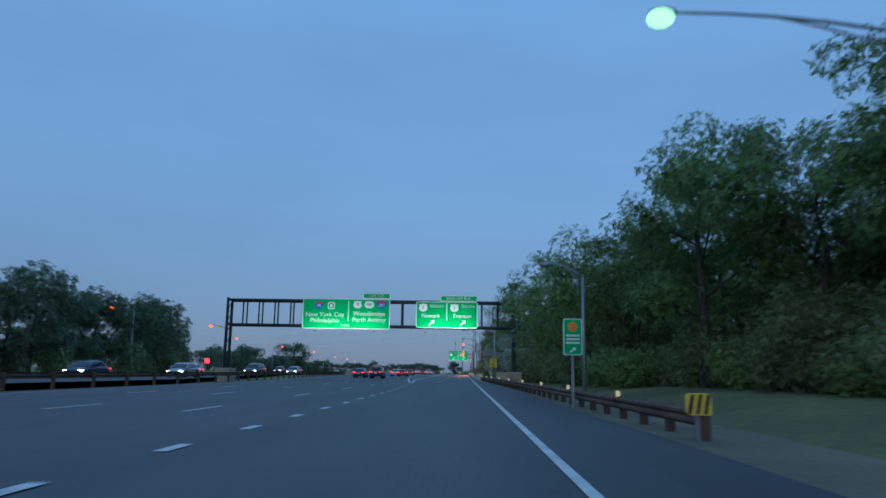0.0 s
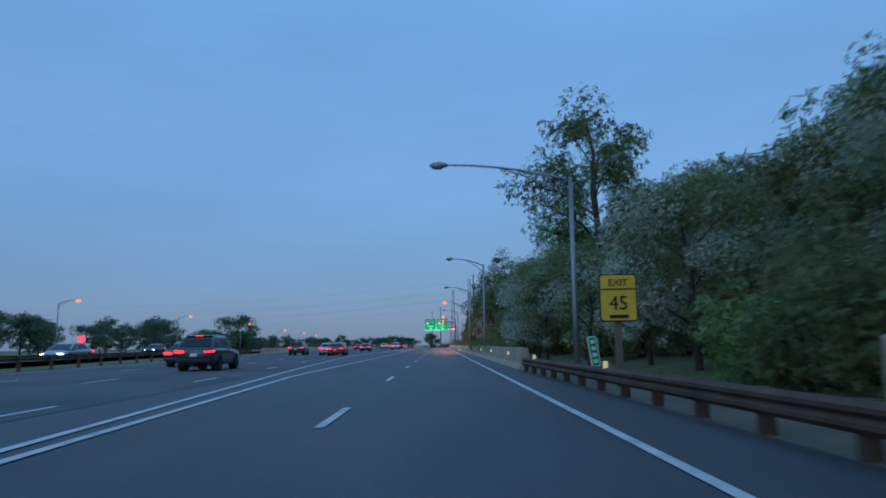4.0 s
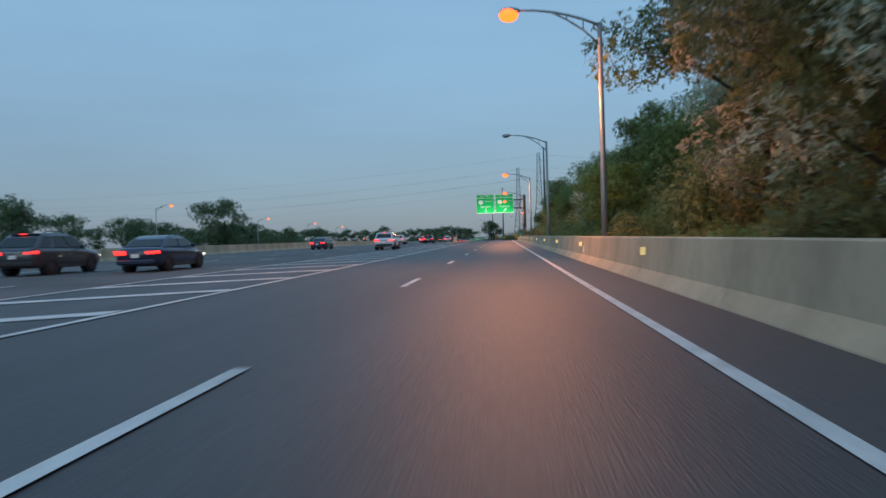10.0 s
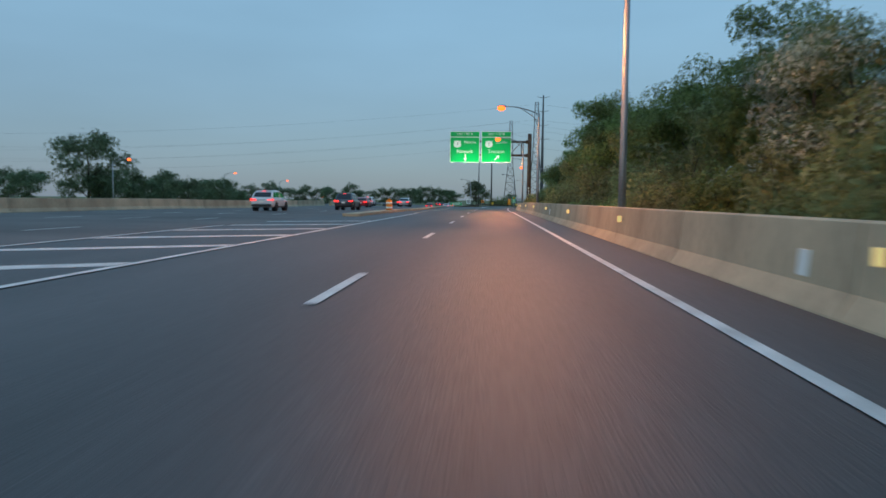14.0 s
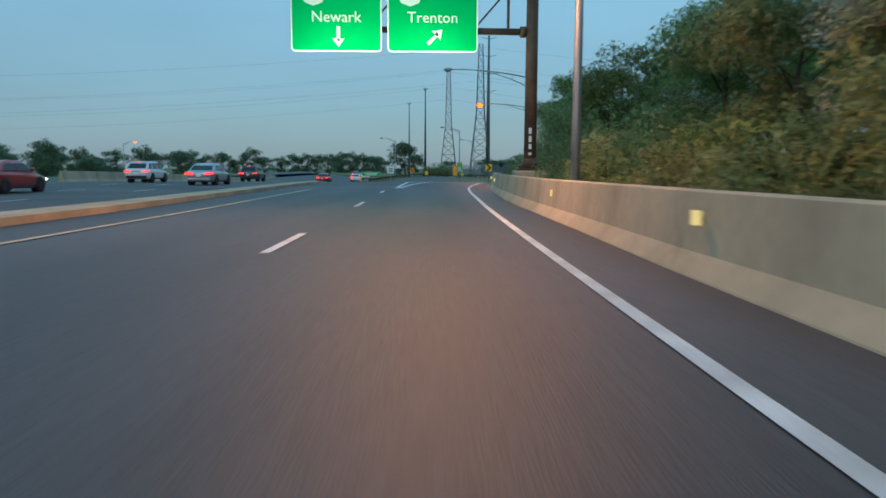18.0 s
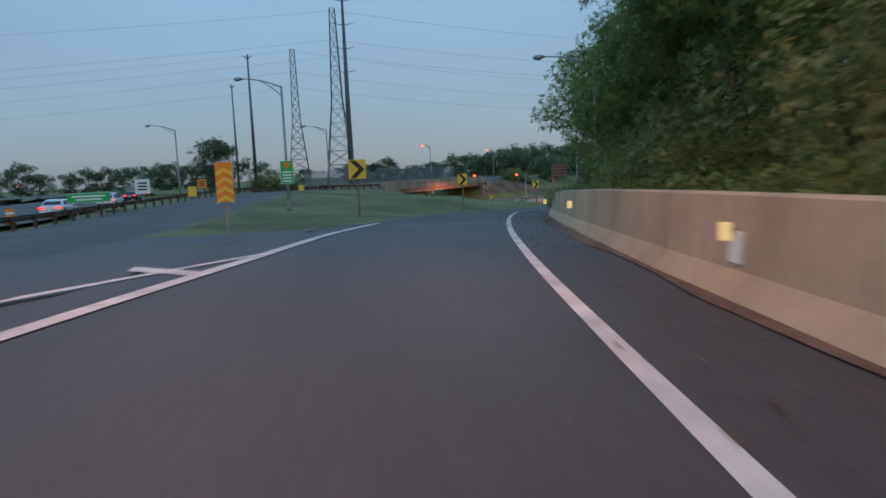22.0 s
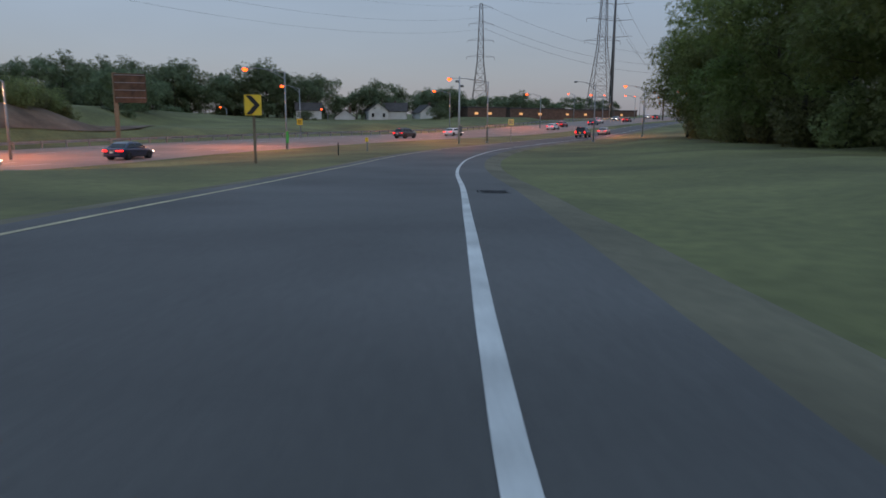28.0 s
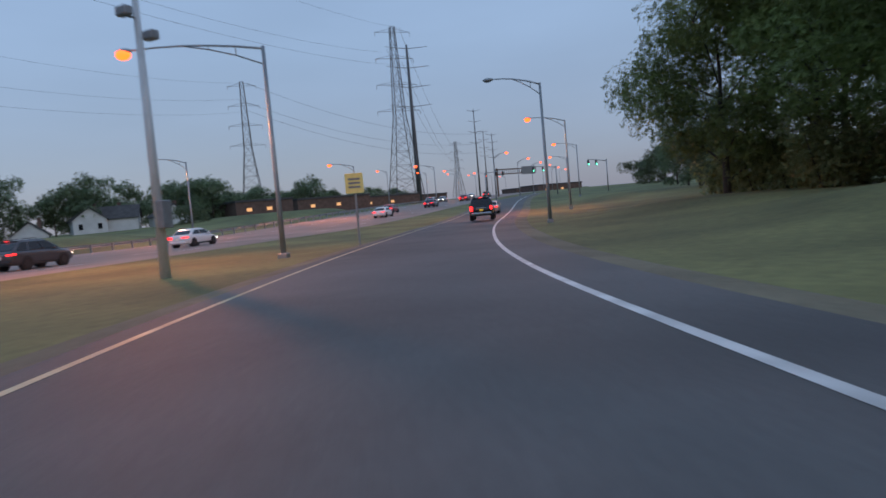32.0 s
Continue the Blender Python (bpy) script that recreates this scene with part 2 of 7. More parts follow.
GLOW_SODIUM = glow_material("sodium_glow", (1.0, 0.095, 0.014), 4.5)
GLOW_PALE = glow_material("pale_lamp_glow", (0.5, 1.0, 0.5), 1.7)
GLOW_TAIL = glow_material("tail_glow", (1.0, 0.02, 0.02), 3.5)
GLOW_HEAD = glow_material("head_glow", (1.0, 0.93, 0.8), 8.0)
GLOW_GREEN = glow_material("signal_green_glow", (0.05, 1.0, 0.55), 4.0)
GLOW_RED = glow_material("signal_red_glow", (1.0, 0.03, 0.05), 4.0)
GLOW_WINDOW = glow_material("lit_window_glow", (1.0, 0.55, 0.25), 0.8)
TAIL_DARK = material("tail_lens", (0.3, 0.01, 0.01), 0.2, vary=0.1)
GLASS_DARK = material("tinted_glass", (0.012, 0.014, 0.018), 0.06, vary=0.1)
TYRE = material("tyre_rubber", (0.015, 0.015, 0.016), 0.85, vary=0.2)
RIM = material("alloy_rim", (0.35, 0.35, 0.37), 0.3, 0.9, vary=0.1)
CHROME = material("chrome", (0.6, 0.6, 0.62), 0.15, 1.0, vary=0.05)
PLASTIC = material("black_plastic", (0.02, 0.02, 0.022), 0.6, vary=0.15)
# emission put into the number plate so that it looks lit
PLATE = material("plate_yellow", (0.8, 0.55, 0.06), 0.4, vary=0.05, emit=(1.0, 0.55, 0.05), strength=0.25)
PAINT_BLACK = material("car_paint_black", (0.012, 0.012, 0.016), 0.25, 0.2, vary=0.08, coat=0.6)
PAINT_GREY = material("car_paint_grey", (0.06, 0.065, 0.075), 0.3, 0.4, vary=0.08, coat=0.6)
PAINT_WHITE = material("car_paint_white", (0.7, 0.71, 0.73), 0.3, 0.0, vary=0.04, coat=0.6)
PAINT_SILVER = material("car_paint_silver", (0.38, 0.39, 0.41), 0.3, 0.6, vary=0.06, coat=0.6)
PAINT_RED = material("car_paint_red", (0.28, 0.015, 0.02), 0.3, 0.2, vary=0.06, coat=0.6)
PAINT_NAVY = material("car_paint_navy", (0.02, 0.03, 0.07), 0.3, 0.3, vary=0.06, coat=0.6)
BRICK_WALL = material("house_brick", (0.13, 0.08, 0.065), 0.9, vary=0.25, scale=1.0, fine=10)
SIDING = material("house_siding", (0.55, 0.56, 0.56), 0.75, vary=0.1, scale=0.5, fine=8)
ROOF = material("house_roof", (0.07, 0.065, 0.065), 0.9, vary=0.25, scale=1.0, fine=8)


# ---- building helpers ----
def obj_from_bm(name, bm, mat, parent=None, smooth=False):
    me = bpy.data.meshes.new(name)
    bm.normal_update()
    bm.to_mesh(me)
    bm.free()
    for mm in (mat if isinstance(mat, (list, tuple)) else [mat]):
        me.materials.append(mm)
    if smooth:
        me.polygons.foreach_set("use_smooth", [True] * len(me.polygons))
    ob = new(name, me)
    if parent:
        ob.parent = parent
    return ob


def part(name, bm, mat, parent, label="", smooth=False):
    ob = obj_from_bm(name, bm, mat, parent, smooth)
    if label:
        ob["label"] = label
    return ob


def empty(name, m=None):
    ob = new(name)
    ob.empty_display_size = 0.3
    if m is not None:
        ob.matrix_world = m
    return ob


def box(bm, x0, x1, y0, y1, z0, z1, bevel=0.0, m=None):
    r = bmesh.ops.create_cube(bm, size=1.0)
    vs = r["verts"]
    for v in vs:
        v.co = Vector(((x0 + x1) / 2 + v.co.x * (x1 - x0), (y0 + y1) / 2 + v.co.y * (y1 - y0), (z0 + z1) / 2 + v.co.z * (z1 - z0)))
    if bevel:
        es = list({e for v in vs for e in v.link_edges})
        r = bmesh.ops.bevel(bm, geom=es, offset=bevel, segments=1, affect="EDGES")
        vs = list({v for f in r["faces"] for v in f.verts} | {v for v in vs if v.is_valid})
    if m is not None:
        bmesh.ops.transform(bm, matrix=m, verts=vs)
    return vs


def tube(bm, a, b, r0, r1=None, n=8):
    """A tapered round bar from a to b."""
    a, b = Vector(a), Vector(b)
    r1 = r0 if r1 is None else r1
    q = (b - a).to_track_quat("Z", "Y")
    rings = []
    for p, r in ((a, r0), (b, r1)):
        rings.append([bm.verts.new(p + q @ Vector((r * math.cos(2 * math.pi * k / n), r * math.sin(2 * math.pi * k / n), 0))) for k in range(n)])
    for k in range(n):
        bm.faces.new((rings[0][k], rings[0][(k + 1) % n], rings[1][(k + 1) % n], rings[1][k]))
    bm.faces.new(rings[0][::-1])
    bm.faces.new(rings[1])


def bent_tube(bm, pts, r0, r1, n=8):
    """A tapered bar along several points, one closed skin."""
    pts = [Vector(p) for p in pts]
    rings = []
    for k, p in enumerate(pts):
        t = pts[min(k + 1, len(pts) - 1)] - pts[max(k - 1, 0)]
        q = t.to_track_quat("Z", "Y")
        r = r0 + (r1 - r0) * k / (len(pts) - 1)
        ring = [p + q @ Vector((r * math.cos(2 * math.pi * j / n), r * math.sin(2 * math.pi * j / n), 0)) for j in range(n)]
        if rings:
            sh = min(range(n), key=lambda o: sum((ring[(j + o) % n] - rings[-1][j].co).length for j in range(n)))
            ring = [ring[(j + sh) % n] for j in range(n)]
        rings.append([bm.verts.new(v) for v in ring])
    for a, b in zip(rings, rings[1:]):
        for k in range(n):
            bm.faces.new((a[k], a[(k + 1) % n], b[(k + 1) % n], b[k]))
    bm.faces.new(rings[0][::-1])
    bm.faces.new(rings[-1])


def lump(bm, c, r, n=1, squash=(1, 1, 1)):
    res = bmesh.ops.create_icosphere(bm, subdivisions=n, radius=r)
    for v in res["verts"]:
        v.co = Vector((v.co.x * squash[0], v.co.y * squash[1], v.co.z * squash[2])) + Vector(c)
    return res["verts"]


# ---- lines of the plan ----
def smooth_line(knots, step):
    """Points every step metres along a smooth line through knots (x, y, z)."""
    k = [Vector(p) for p in knots]
    k = [k[0] * 2 - k[1]] + k + [k[-1] * 2 - k[-2]]
    dense = []
    for i in range(1, len(k) - 2):
        for j in range(24):
            u = j / 24
            dense.append(0.5 * ((2 * k[i]) + (k[i + 1] - k[i - 1]) * u + (2 * k[i - 1] - 5 * k[i] + 4 * k[i + 1] - k[i + 2]) * u * u
                                + (3 * k[i] - k[i - 1] - 3 * k[i + 1] + k[i + 2]) * u ** 3))
    dense.append(k[-2])
    out, gone = [dense[0]], 0.0
    for a, b in zip(dense, dense[1:]):
        d = (b - a).length
        while gone + d >= step:
            f = (step - gone) / d
            a = a + (b - a) * f
            out.append(a.copy())
            d, gone = (b - a).length, 0.0
        gone += d
    return out


def sides(line):
    """For each point of a line, its unit vector to the right."""
    res = []
    for i in range(len(line)):
        t = line[min(i + 1, len(line) - 1)] - line[max(i - 1, 0)]
        res.append(Vector((t.y, -t.x, 0)).normalized())
    return res


def ribbon(name, line, left, right, dz, mat, thick=0.0, sunk=0):
    """A strip along a line between two offsets (numbers or functions of the index)."""
    bm = bmesh.new()
    sd = sides(line)
    rows = []
    for i, (p, s) in enumerate(zip(line, sd)):
        a = left(i) if callable(left) else left
        b = right(i) if callable(right) else right
        z = dz - (0.08 * (1 - i / sunk) if i < sunk else 0)
        rows.append([bm.verts.new(p + s * (a + (b - a) * k / 4) + Vector((0, 0, z))) for k in range(5)])
    for r0, r1 in zip(rows, rows[1:]):
        for k in range(4):
            bm.faces.new((r0[k], r0[k + 1], r1[k + 1], r1[k]))
    if thick:
        g = bmesh.ops.extrude_face_region(bm, geom=bm.faces[:])
        for v in g["geom"]:
            if isinstance(v, bmesh.types.BMVert):
                v.co.z -= thick
        bmesh.ops.recalc_face_normals(bm, faces=bm.faces[:])
    return obj_from_bm(name, bm, mat)


def slope_strip(name, line, a, za, b, zb, mat, label):
    """A verge that falls from one offset of a line to another."""
    bm = bmesh.new()
    prev = None
    for i, (p, s) in enumerate(zip(line, sides(line))):
        fa = a(i) if callable(a) else a
        row = [bm.verts.new(p + s * (fa + (b * f)) + Vector((0, 0, za + (zb - za) * f * f))) for f in (0, 0.35, 0.7, 1.0)]
        if prev:
            for k in range(3):
                bm.faces.new((prev[k], prev[k + 1], row[k + 1], row[k]) if b > 0 else (prev[k + 1], prev[k], row[k], row[k + 1]))
        prev = row
    return tagged(obj_from_bm(name, bm, mat), label, "verge", kind="structure")


def lerp_table(table):
    xs, ys = [a for a, _ in table], [b for _, b in table]
    return lambda v: float(np.interp(v, xs, ys))


EDGE_KNOTS = [(0, -80, 0), (0, 0, 0), (0, 150, 0), (0, 290, 0), (0, 315, -0.11), (0.2, 331, -0.18), (0.4, 339.92, -0.18), (0.65, 348.99, -0.18), (1.15, 357.2, -0.18),
              (2.2, 366.31, -0.21), (3.51, 375.45, -0.28), (5.57, 384.4, -0.41), (7.42, 392.27, -0.55), (9.5, 399.97, -0.76), (11.95, 407.86, -1.08), (14.54, 415.62, -1.46), (17.63, 424.3, -1.9), (20.73, 431.92, -2.32),
              (24.03, 439.36, -2.76), (27.37, 446.1, -3.16), (31.21, 453.16, -3.58), (34.9, 459.67, -3.95), (39.35, 466.58, -4.3), (44.84, 473.46, -4.62), (51.32, 480.46, -4.97), (57.56, 487.08, -5.36), (64.13, 494.22, -5.78),
              (71.11, 501.37, -6.17), (78.14, 508.02, -6.42), (85.05, 513.77, -6.6), (92.51, 519.79, -6.82), (101.22, 525.95, -7.02), (112.73, 533.15, -7.26), (125.89, 540.22, -7.4), (144.8, 549.19, -7.49), (170.5, 560, -7.3),
              (250, 592, -5.5), (400, 645, -3)]
EDGE = smooth_line(EDGE_KNOTS, 2.0)
HIGH_Z = lerp_table([(p.y, p.z) for p in EDGE if p.y < 398] + [(440, -1.6), (900, -1.6)])
US_KNOTS = [(-110, 630, -7.5), (-40, 580, -7.5), (0, 553, -7.5), (20, 541, -7.5), (38, 536.5, -7.5), (55, 540, -7.4), (69.7, 549.6, -7.4), (86.2, 558, -7.4), (108, 567.5, -7.4), (135, 576, -7.4), (165, 585, -7.2), (245, 610, -5.2), (400, 657, -3.0), (700, 740, 0)]
US_HALF = 11.5
US_ROAD = smooth_line(US_KNOTS, 3.0)
BR_KNOTS = [(-5.6, 350, -0.7), (-6.2, 384, -1.28), (-5.5, 420, -1.45), (-3.0, 460, -1.3), (1.5, 490, -1.1), (8, 506, -1.5), (19, 523, -1.9), (33, 543, -2.1), (52.6, 574, -2.1), (62, 590, -2.1), (75, 620, -2.0), (85, 700, -1.5)]
BRIDGE_ROAD = smooth_line(BR_KNOTS, 3.0)
for p in BRIDGE_ROAD:
    if p.y < 430:
        keep = min(1.0, max(0.0, (p.y - 398) / 32))
        p.z = p.z * keep + HIGH_Z(p.y) * (1 - keep)
DECK_A, DECK_B = (min(range(len(BRIDGE_ROAD)), key=lambda i: (BRIDGE_ROAD[i].xy - Vector(q)).length) for q in ((19, 523), (52.6, 574)))


def edge_at(y0):
    """The index of the point of the edge line nearest to the height y0 on the plan."""
    return min(range(len(EDGE)), key=lambda i: abs(EDGE[i].y - y0))

# ---- ground ----
CURVES = []
for line, lo, hi, step in ((EDGE, -5.2, 1.3, 3), (US_ROAD, -US_HALF, US_HALF, 2), (BRIDGE_ROAD[:DECK_A - 1], -4.5, 4.5, 2), (BRIDGE_ROAD[DECK_B + 2:], -4.5, 4.5, 2)):
    sd = sides(line)
    for i in range(0, len(line), step):
        q = line[i] + sd[i] * (lo + hi) / 2
        CURVES.append((q.x, q.y, q.z, (hi - lo) / 2))
for y in range(-80, 700, 6):
    CURVES.append((-22.0, y, HIGH_Z(y) if y < 400 else -1.6, 21.0))
    if y < 520:
        CURVES.append((-52.0, y, 0.2 if y < 330 else -0.8, 12.0))
    if y < 420:
        CURVES.append((14.0, y, HIGH_Z(y) + 0.7, 3.0))
for x, y, z, w in ((48, 455, -2.4, 4), (62, 468, -4.0, 4), (78, 478, -5.0, 4), (92, 490, -5.6, 4), (110, 504, -6.0, 4), (130, 518, -6.3, 4), (150, 531, -6.7, 4), (200, 550, -6.0, 6), (110, 480, -5.4, 8), (140, 500, -5.8, 8),
                   (60, 440, -3.0, 6), (90, 460, -4.4, 6), (20, 470, -2.2, 3), (34, 492, -4.2, 2), (10, 450, -1.8, 2), (84, 590, -5.6, 6), (105, 606, -6.0, 8), (150, 625, -5.5, 8), (220, 640, -4, 8), (30, 600, -5.5, 8)):
    CURVES.append((x, y, z, w))
CURVE_ARRAY = np.array(CURVES)


def ground_heights(px, py):
    d = np.sqrt((CURVE_ARRAY[None, :, 0] - px[:, None]) ** 2 + (CURVE_ARRAY[None, :, 1] - py[:, None]) ** 2)
    d = np.maximum(d - CURVE_ARRAY[None, :, 3], 0.25)
    w = d ** -3.2
    return (w * CURVE_ARRAY[None, :, 2]).sum(1) / w.sum(1)


def ground_z(x, y):
    return float(ground_heights(np.array([float(x)]), np.array([float(y)]))[0]) - 0.12


def build_ground():
    near = np.arange(-100, 260.1, 2.5)
    xs = np.concatenate([[-2600, -1500, -900, -500, -300, -200, -140], near, [300, 380, 500, 800, 1500, 2600]])
    ys = np.concatenate([[-700, -400, -200, -120], np.arange(-90, 700.1, 3.0), [740, 800, 900, 1100, 1600, 2600, 3600]])
    gx, gy = np.meshgrid(xs, ys)
    px, py = gx.ravel(), gy.ravel()
    z = np.concatenate([ground_heights(px[i:i + 4000], py[i:i + 4000]) for i in range(0, len(px), 4000)])
    far = np.clip((np.abs(px) - 300) / 400, 0, 1)
    z = z * (1 - far) + (-3.0) * far - 0.12
    # keep the ground under the road surfaces
    for line, lo, hi, drop in ((EDGE, -5.8, 1.3, 0.1), (BRIDGE_ROAD[:DECK_A - 2], -4.6, 4.6, 0.06), (US_ROAD, -US_HALF, US_HALF, 0.08)):
        arr = np.array([(p.x, p.y, p.z) for p in line])
        sd = np.array([(s.x, s.y) for s in sides(line)])
        ctr = arr[:, :2] + sd * (lo + hi) / 2
        for i0 in range(0, len(px), 3000):
            sl = slice(i0, i0 + 3000)
            d = np.sqrt((ctr[None, :, 0] - px[sl, None]) ** 2 + (ctr[None, :, 1] - py[sl, None]) ** 2)
            k = d.argmin(1)
            dist = d[np.arange(len(k)), k]
            under = dist < (hi - lo) / 2 + 2.2
            z[sl] = np.where(under, arr[k, 2] - drop, z[sl])
    high = (px > -47) & (px < 3.5) & (py < 372)
    z = np.where(high, np.minimum(z, np.array([HIGH_Z(v) for v in py]) - 0.3), z)
    far_high = (px > -47) & (px < -9) & (py >= 372) & (py < 640)
    z = np.where(far_high, np.minimum(z, np.array([HIGH_Z(v) for v in py]) - 0.3), z)
    nx = len(xs)
    faces = [(j * nx + i, j * nx + i + 1, (j + 1) * nx + i + 1, (j + 1) * nx + i) for j in range(len(ys) - 1) for i in range(nx - 1)]
    me = bpy.data.meshes.new("ground")
    me.from_pydata(np.stack([px, py, z], 1).tolist(), [], faces)
    me.materials.append(GRASS)
    me.polygons.foreach_set("use_smooth", [True] * len(me.polygons))
    return tagged(new("ground", me), "rough dusk-dark grass verges and embankments beside the highway", "ground", kind="structure")


build_ground()

# ---- roads ----
STRAIGHT = [Vector((0, y, HIGH_Z(y))) for y in range(-90, 374, 3)]
MAIN_LEFT = lerp_table([(-100, -20.5), (60, -20.5), (110, -24), (150, -28), (200, -31.4), (900, -31.4)])
MAIN_RIGHT = lerp_table([(-100, 2.5), (12, 2.4), (60, 1.9), (95, 1.35), (332, 1.35), (349, 0.9), (372, -1.2)])
tagged(ribbon("road", STRAIGHT, lambda i: MAIN_LEFT(STRAIGHT[i].y), lambda i: MAIN_RIGHT(STRAIGHT[i].y), 0.0, ASPHALT),
       "dark smooth asphalt highway with exit lanes", "road", kind="structure")
OFFSET = lerp_table([(326, 1.15), (340, 1.05), (357, 1.2), (388, 1.2), (410, 1.5), (421, 1.85)])
RAMP_RIGHT = lerp_table([(300, 1.3), (384, 1.35), (421, 2.5), (426, 2.5), (440, 1.3), (900, 1.3)])
MAIN_LANES = STRAIGHT[50:]
tagged(ribbon("road_main", MAIN_LANES, lambda i: MAIN_LEFT(MAIN_LANES[i].y) + 0.1, lambda i: float(np.interp(MAIN_LANES[i].y, [60, 105, 143, 300, 372], [-8.4, -9.3, -11.7, -12.1, -11.2])), 0.006, ASPHALT_WORN, sunk=3),
       "paler worn asphalt of the main carriageway", "road", kind="structure")
ramp_line = EDGE[edge_at(338):]
tagged(ribbon("road_ramp", ramp_line[:36], lambda i: -5.3 - 0.8 * min(1, i / 60), lambda i: RAMP_RIGHT(ramp_line[i].y), 0.006, ASPHALT, sunk=4),
       "dark asphalt exit ramp beginning to curve", "road", kind="structure")
tagged(ribbon("road_ramp", ramp_line[35:], lambda i: -5.3 - 0.8 * min(1, (i + 35) / 60), lambda i: RAMP_RIGHT(ramp_line[i + 35].y), 0.006, ASPHALT_WORN),
       "worn paler asphalt exit ramp curving downhill", "road", kind="structure")
FAR_MAIN = [Vector((-20 - 0.0006 * max(0, y - 372) ** 2, y, HIGH_Z(y))) for y in range(372, 660, 6)]
tagged(ribbon("road_far", FAR_MAIN, -11.4, lambda i: 9.9 if FAR_MAIN[i].y < 425 else 9.0, 0.0, ASPHALT_WORN), "dark asphalt main carriageway running on ahead", "road", kind="structure")
tagged(ribbon("road_bridge", BRIDGE_ROAD, -4.6, 4.6, 0.012, ASPHALT_WORN, sunk=4), "worn asphalt exit road leading onto the overpass", "road", kind="structure")
tagged(ribbon("road_lower", US_ROAD, -US_HALF, US_HALF, 0.0, ASPHALT_PALE), "pale pinkish asphalt road, lamplight in its colour, running under the overpass", "road", kind="structure")
OPPOSITE = [Vector((-33 - float(np.interp(y, [60, 170], [0, 17])), y, 0.1 if y < 330 else 0.1 - 0.9 * min(1, (y - 330) / 60))) for y in range(-90, 640, 5)]
tagged(ribbon("road_opposite", OPPOSITE, -7.5, 7.5, 0.05, ASPHALT_WORN), "asphalt carriageway of the oncoming traffic", "road", kind="structure")
slope_strip("shoulder", ramp_line[36:70], lambda i: -5.1 - 0.8 * min(1, (i + 36) / 60), 0.014, -1.3, -0.14, GRAVEL, "pale sandy gravel shoulder of the ramp")
BRIDGE_X = lerp_table([(p.y, p.x) for p in BRIDGE_ROAD if p.y < 480])
EDGE_X = lerp_table([(p.y, p.x) for p in EDGE if p.y < 480])
BRIDGE_H = lerp_table([(p.y, p.z) for p in BRIDGE_ROAD if p.y < 480])
EDGE_H = lerp_table([(p.y, p.z) for p in EDGE if p.y < 480])
bm = bmesh.new()
rows = []
for y in range(356, 411, 3):
    a, b = Vector((BRIDGE_X(y) + 4.0, y, BRIDGE_H(y) + 0.004)), Vector((EDGE_X(y) - 4.8, y, EDGE_H(y) + 0.002))
    rows.append([bm.verts.new(a.lerp(b, k / 3)) for k in range(4)])
for r0, r1 in zip(rows, rows[1:]):
    for k in range(3):
        bm.faces.new((r0[k], r0[k + 1], r1[k + 1], r1[k]))
tagged(obj_from_bm("road_gore", bm, ASPHALT), "dark asphalt gore between exit road and ramp", "road", kind="structure")
slope_strip("verge", ramp_line[34:], lambda i: -5.3 - 0.8 * min(1, (i + 34) / 60), 0.004, -2.2, -0.55, GRASS_DRY, "sandy verge with sparse dry grass along the ramp")
slope_strip("verge", ramp_line[42:], lambda i: RAMP_RIGHT(ramp_line[i + 42].y), 0.004, 2.2, -0.5, GRASS_DRY, "sandy verge with sparse dry grass along the ramp")
slope_strip("verge", US_ROAD, US_HALF, -0.002, 2.6, -0.8, GRASS, "grass verge along the lower road")
slope_strip("verge", US_ROAD, -US_HALF, -0.002, -2.6, -0.8, GRASS, "grass verge along the lower road")
slope_strip("verge", BRIDGE_ROAD[14:DECK_A], 4.6, 0.01, 2.6, -0.7, GRASS_DRY, "dry verge along the exit road")
slope_strip("verge", BRIDGE_ROAD[24:DECK_A], -4.6, 0.01, -2.6, -0.7, GRASS_DRY, "dry verge along the exit road")
verge = [Vector((0, y, HIGH_Z(y))) for y in range(-90, 340, 3)]
tagged(ribbon("verge", verge, lambda i: MAIN_RIGHT(verge[i].y), lambda i: MAIN_RIGHT(verge[i].y) + 5.5, -0.03, GRASS_DRY), "dry sparse roadside verge of soil and short grass", "verge", kind="structure")


# ---- road markings ----
def stripe(bm, line, off, width, dz, i0=0, i1=None):
    sd = sides(line)
    i1 = len(line) - 1 if i1 is None else i1
    prev = None
    for i in range(i0, i1 + 1):
        o = off(i) if callable(off) else off
        p = line[i] + sd[i] * o + Vector((0, 0, dz))
        pair = (bm.verts.new(p - sd[i] * width / 2), bm.verts.new(p + sd[i] * width / 2))
        if prev:
            bm.faces.new((prev[0], prev[1], pair[1], pair[0]))
        prev = pair


def marking(name, label, build, mat=None):
    bm = bmesh.new()
    build(bm)
    return tagged(obj_from_bm(name, bm, mat or PAINT), label, "road marking", kind="structure")


def strip_y(bm, xf, y0, y1, width, dz=0.014, step=3.0):
    n = max(1, int((y1 - y0) / step))
    prev = None
    for k in range(n + 1):
        y = y0 + (y1 - y0) * k / n
        x = xf(y) if callable(xf) else xf
        pair = (bm.verts.new((x - width / 2, y, HIGH_Z(y) + dz)), bm.verts.new((x + width / 2, y, HIGH_Z(y) + dz)))
        if prev:
            bm.faces.new((prev[0], prev[1], pair[1], pair[0]))
        prev = pair


marking("edge_line", "solid white edge line of the exit lane", lambda bm: stripe(bm, EDGE, 0.0, 0.14, 0.011))
DASH_X = lerp_table([(-100, -3.75), (340, -3.75)])


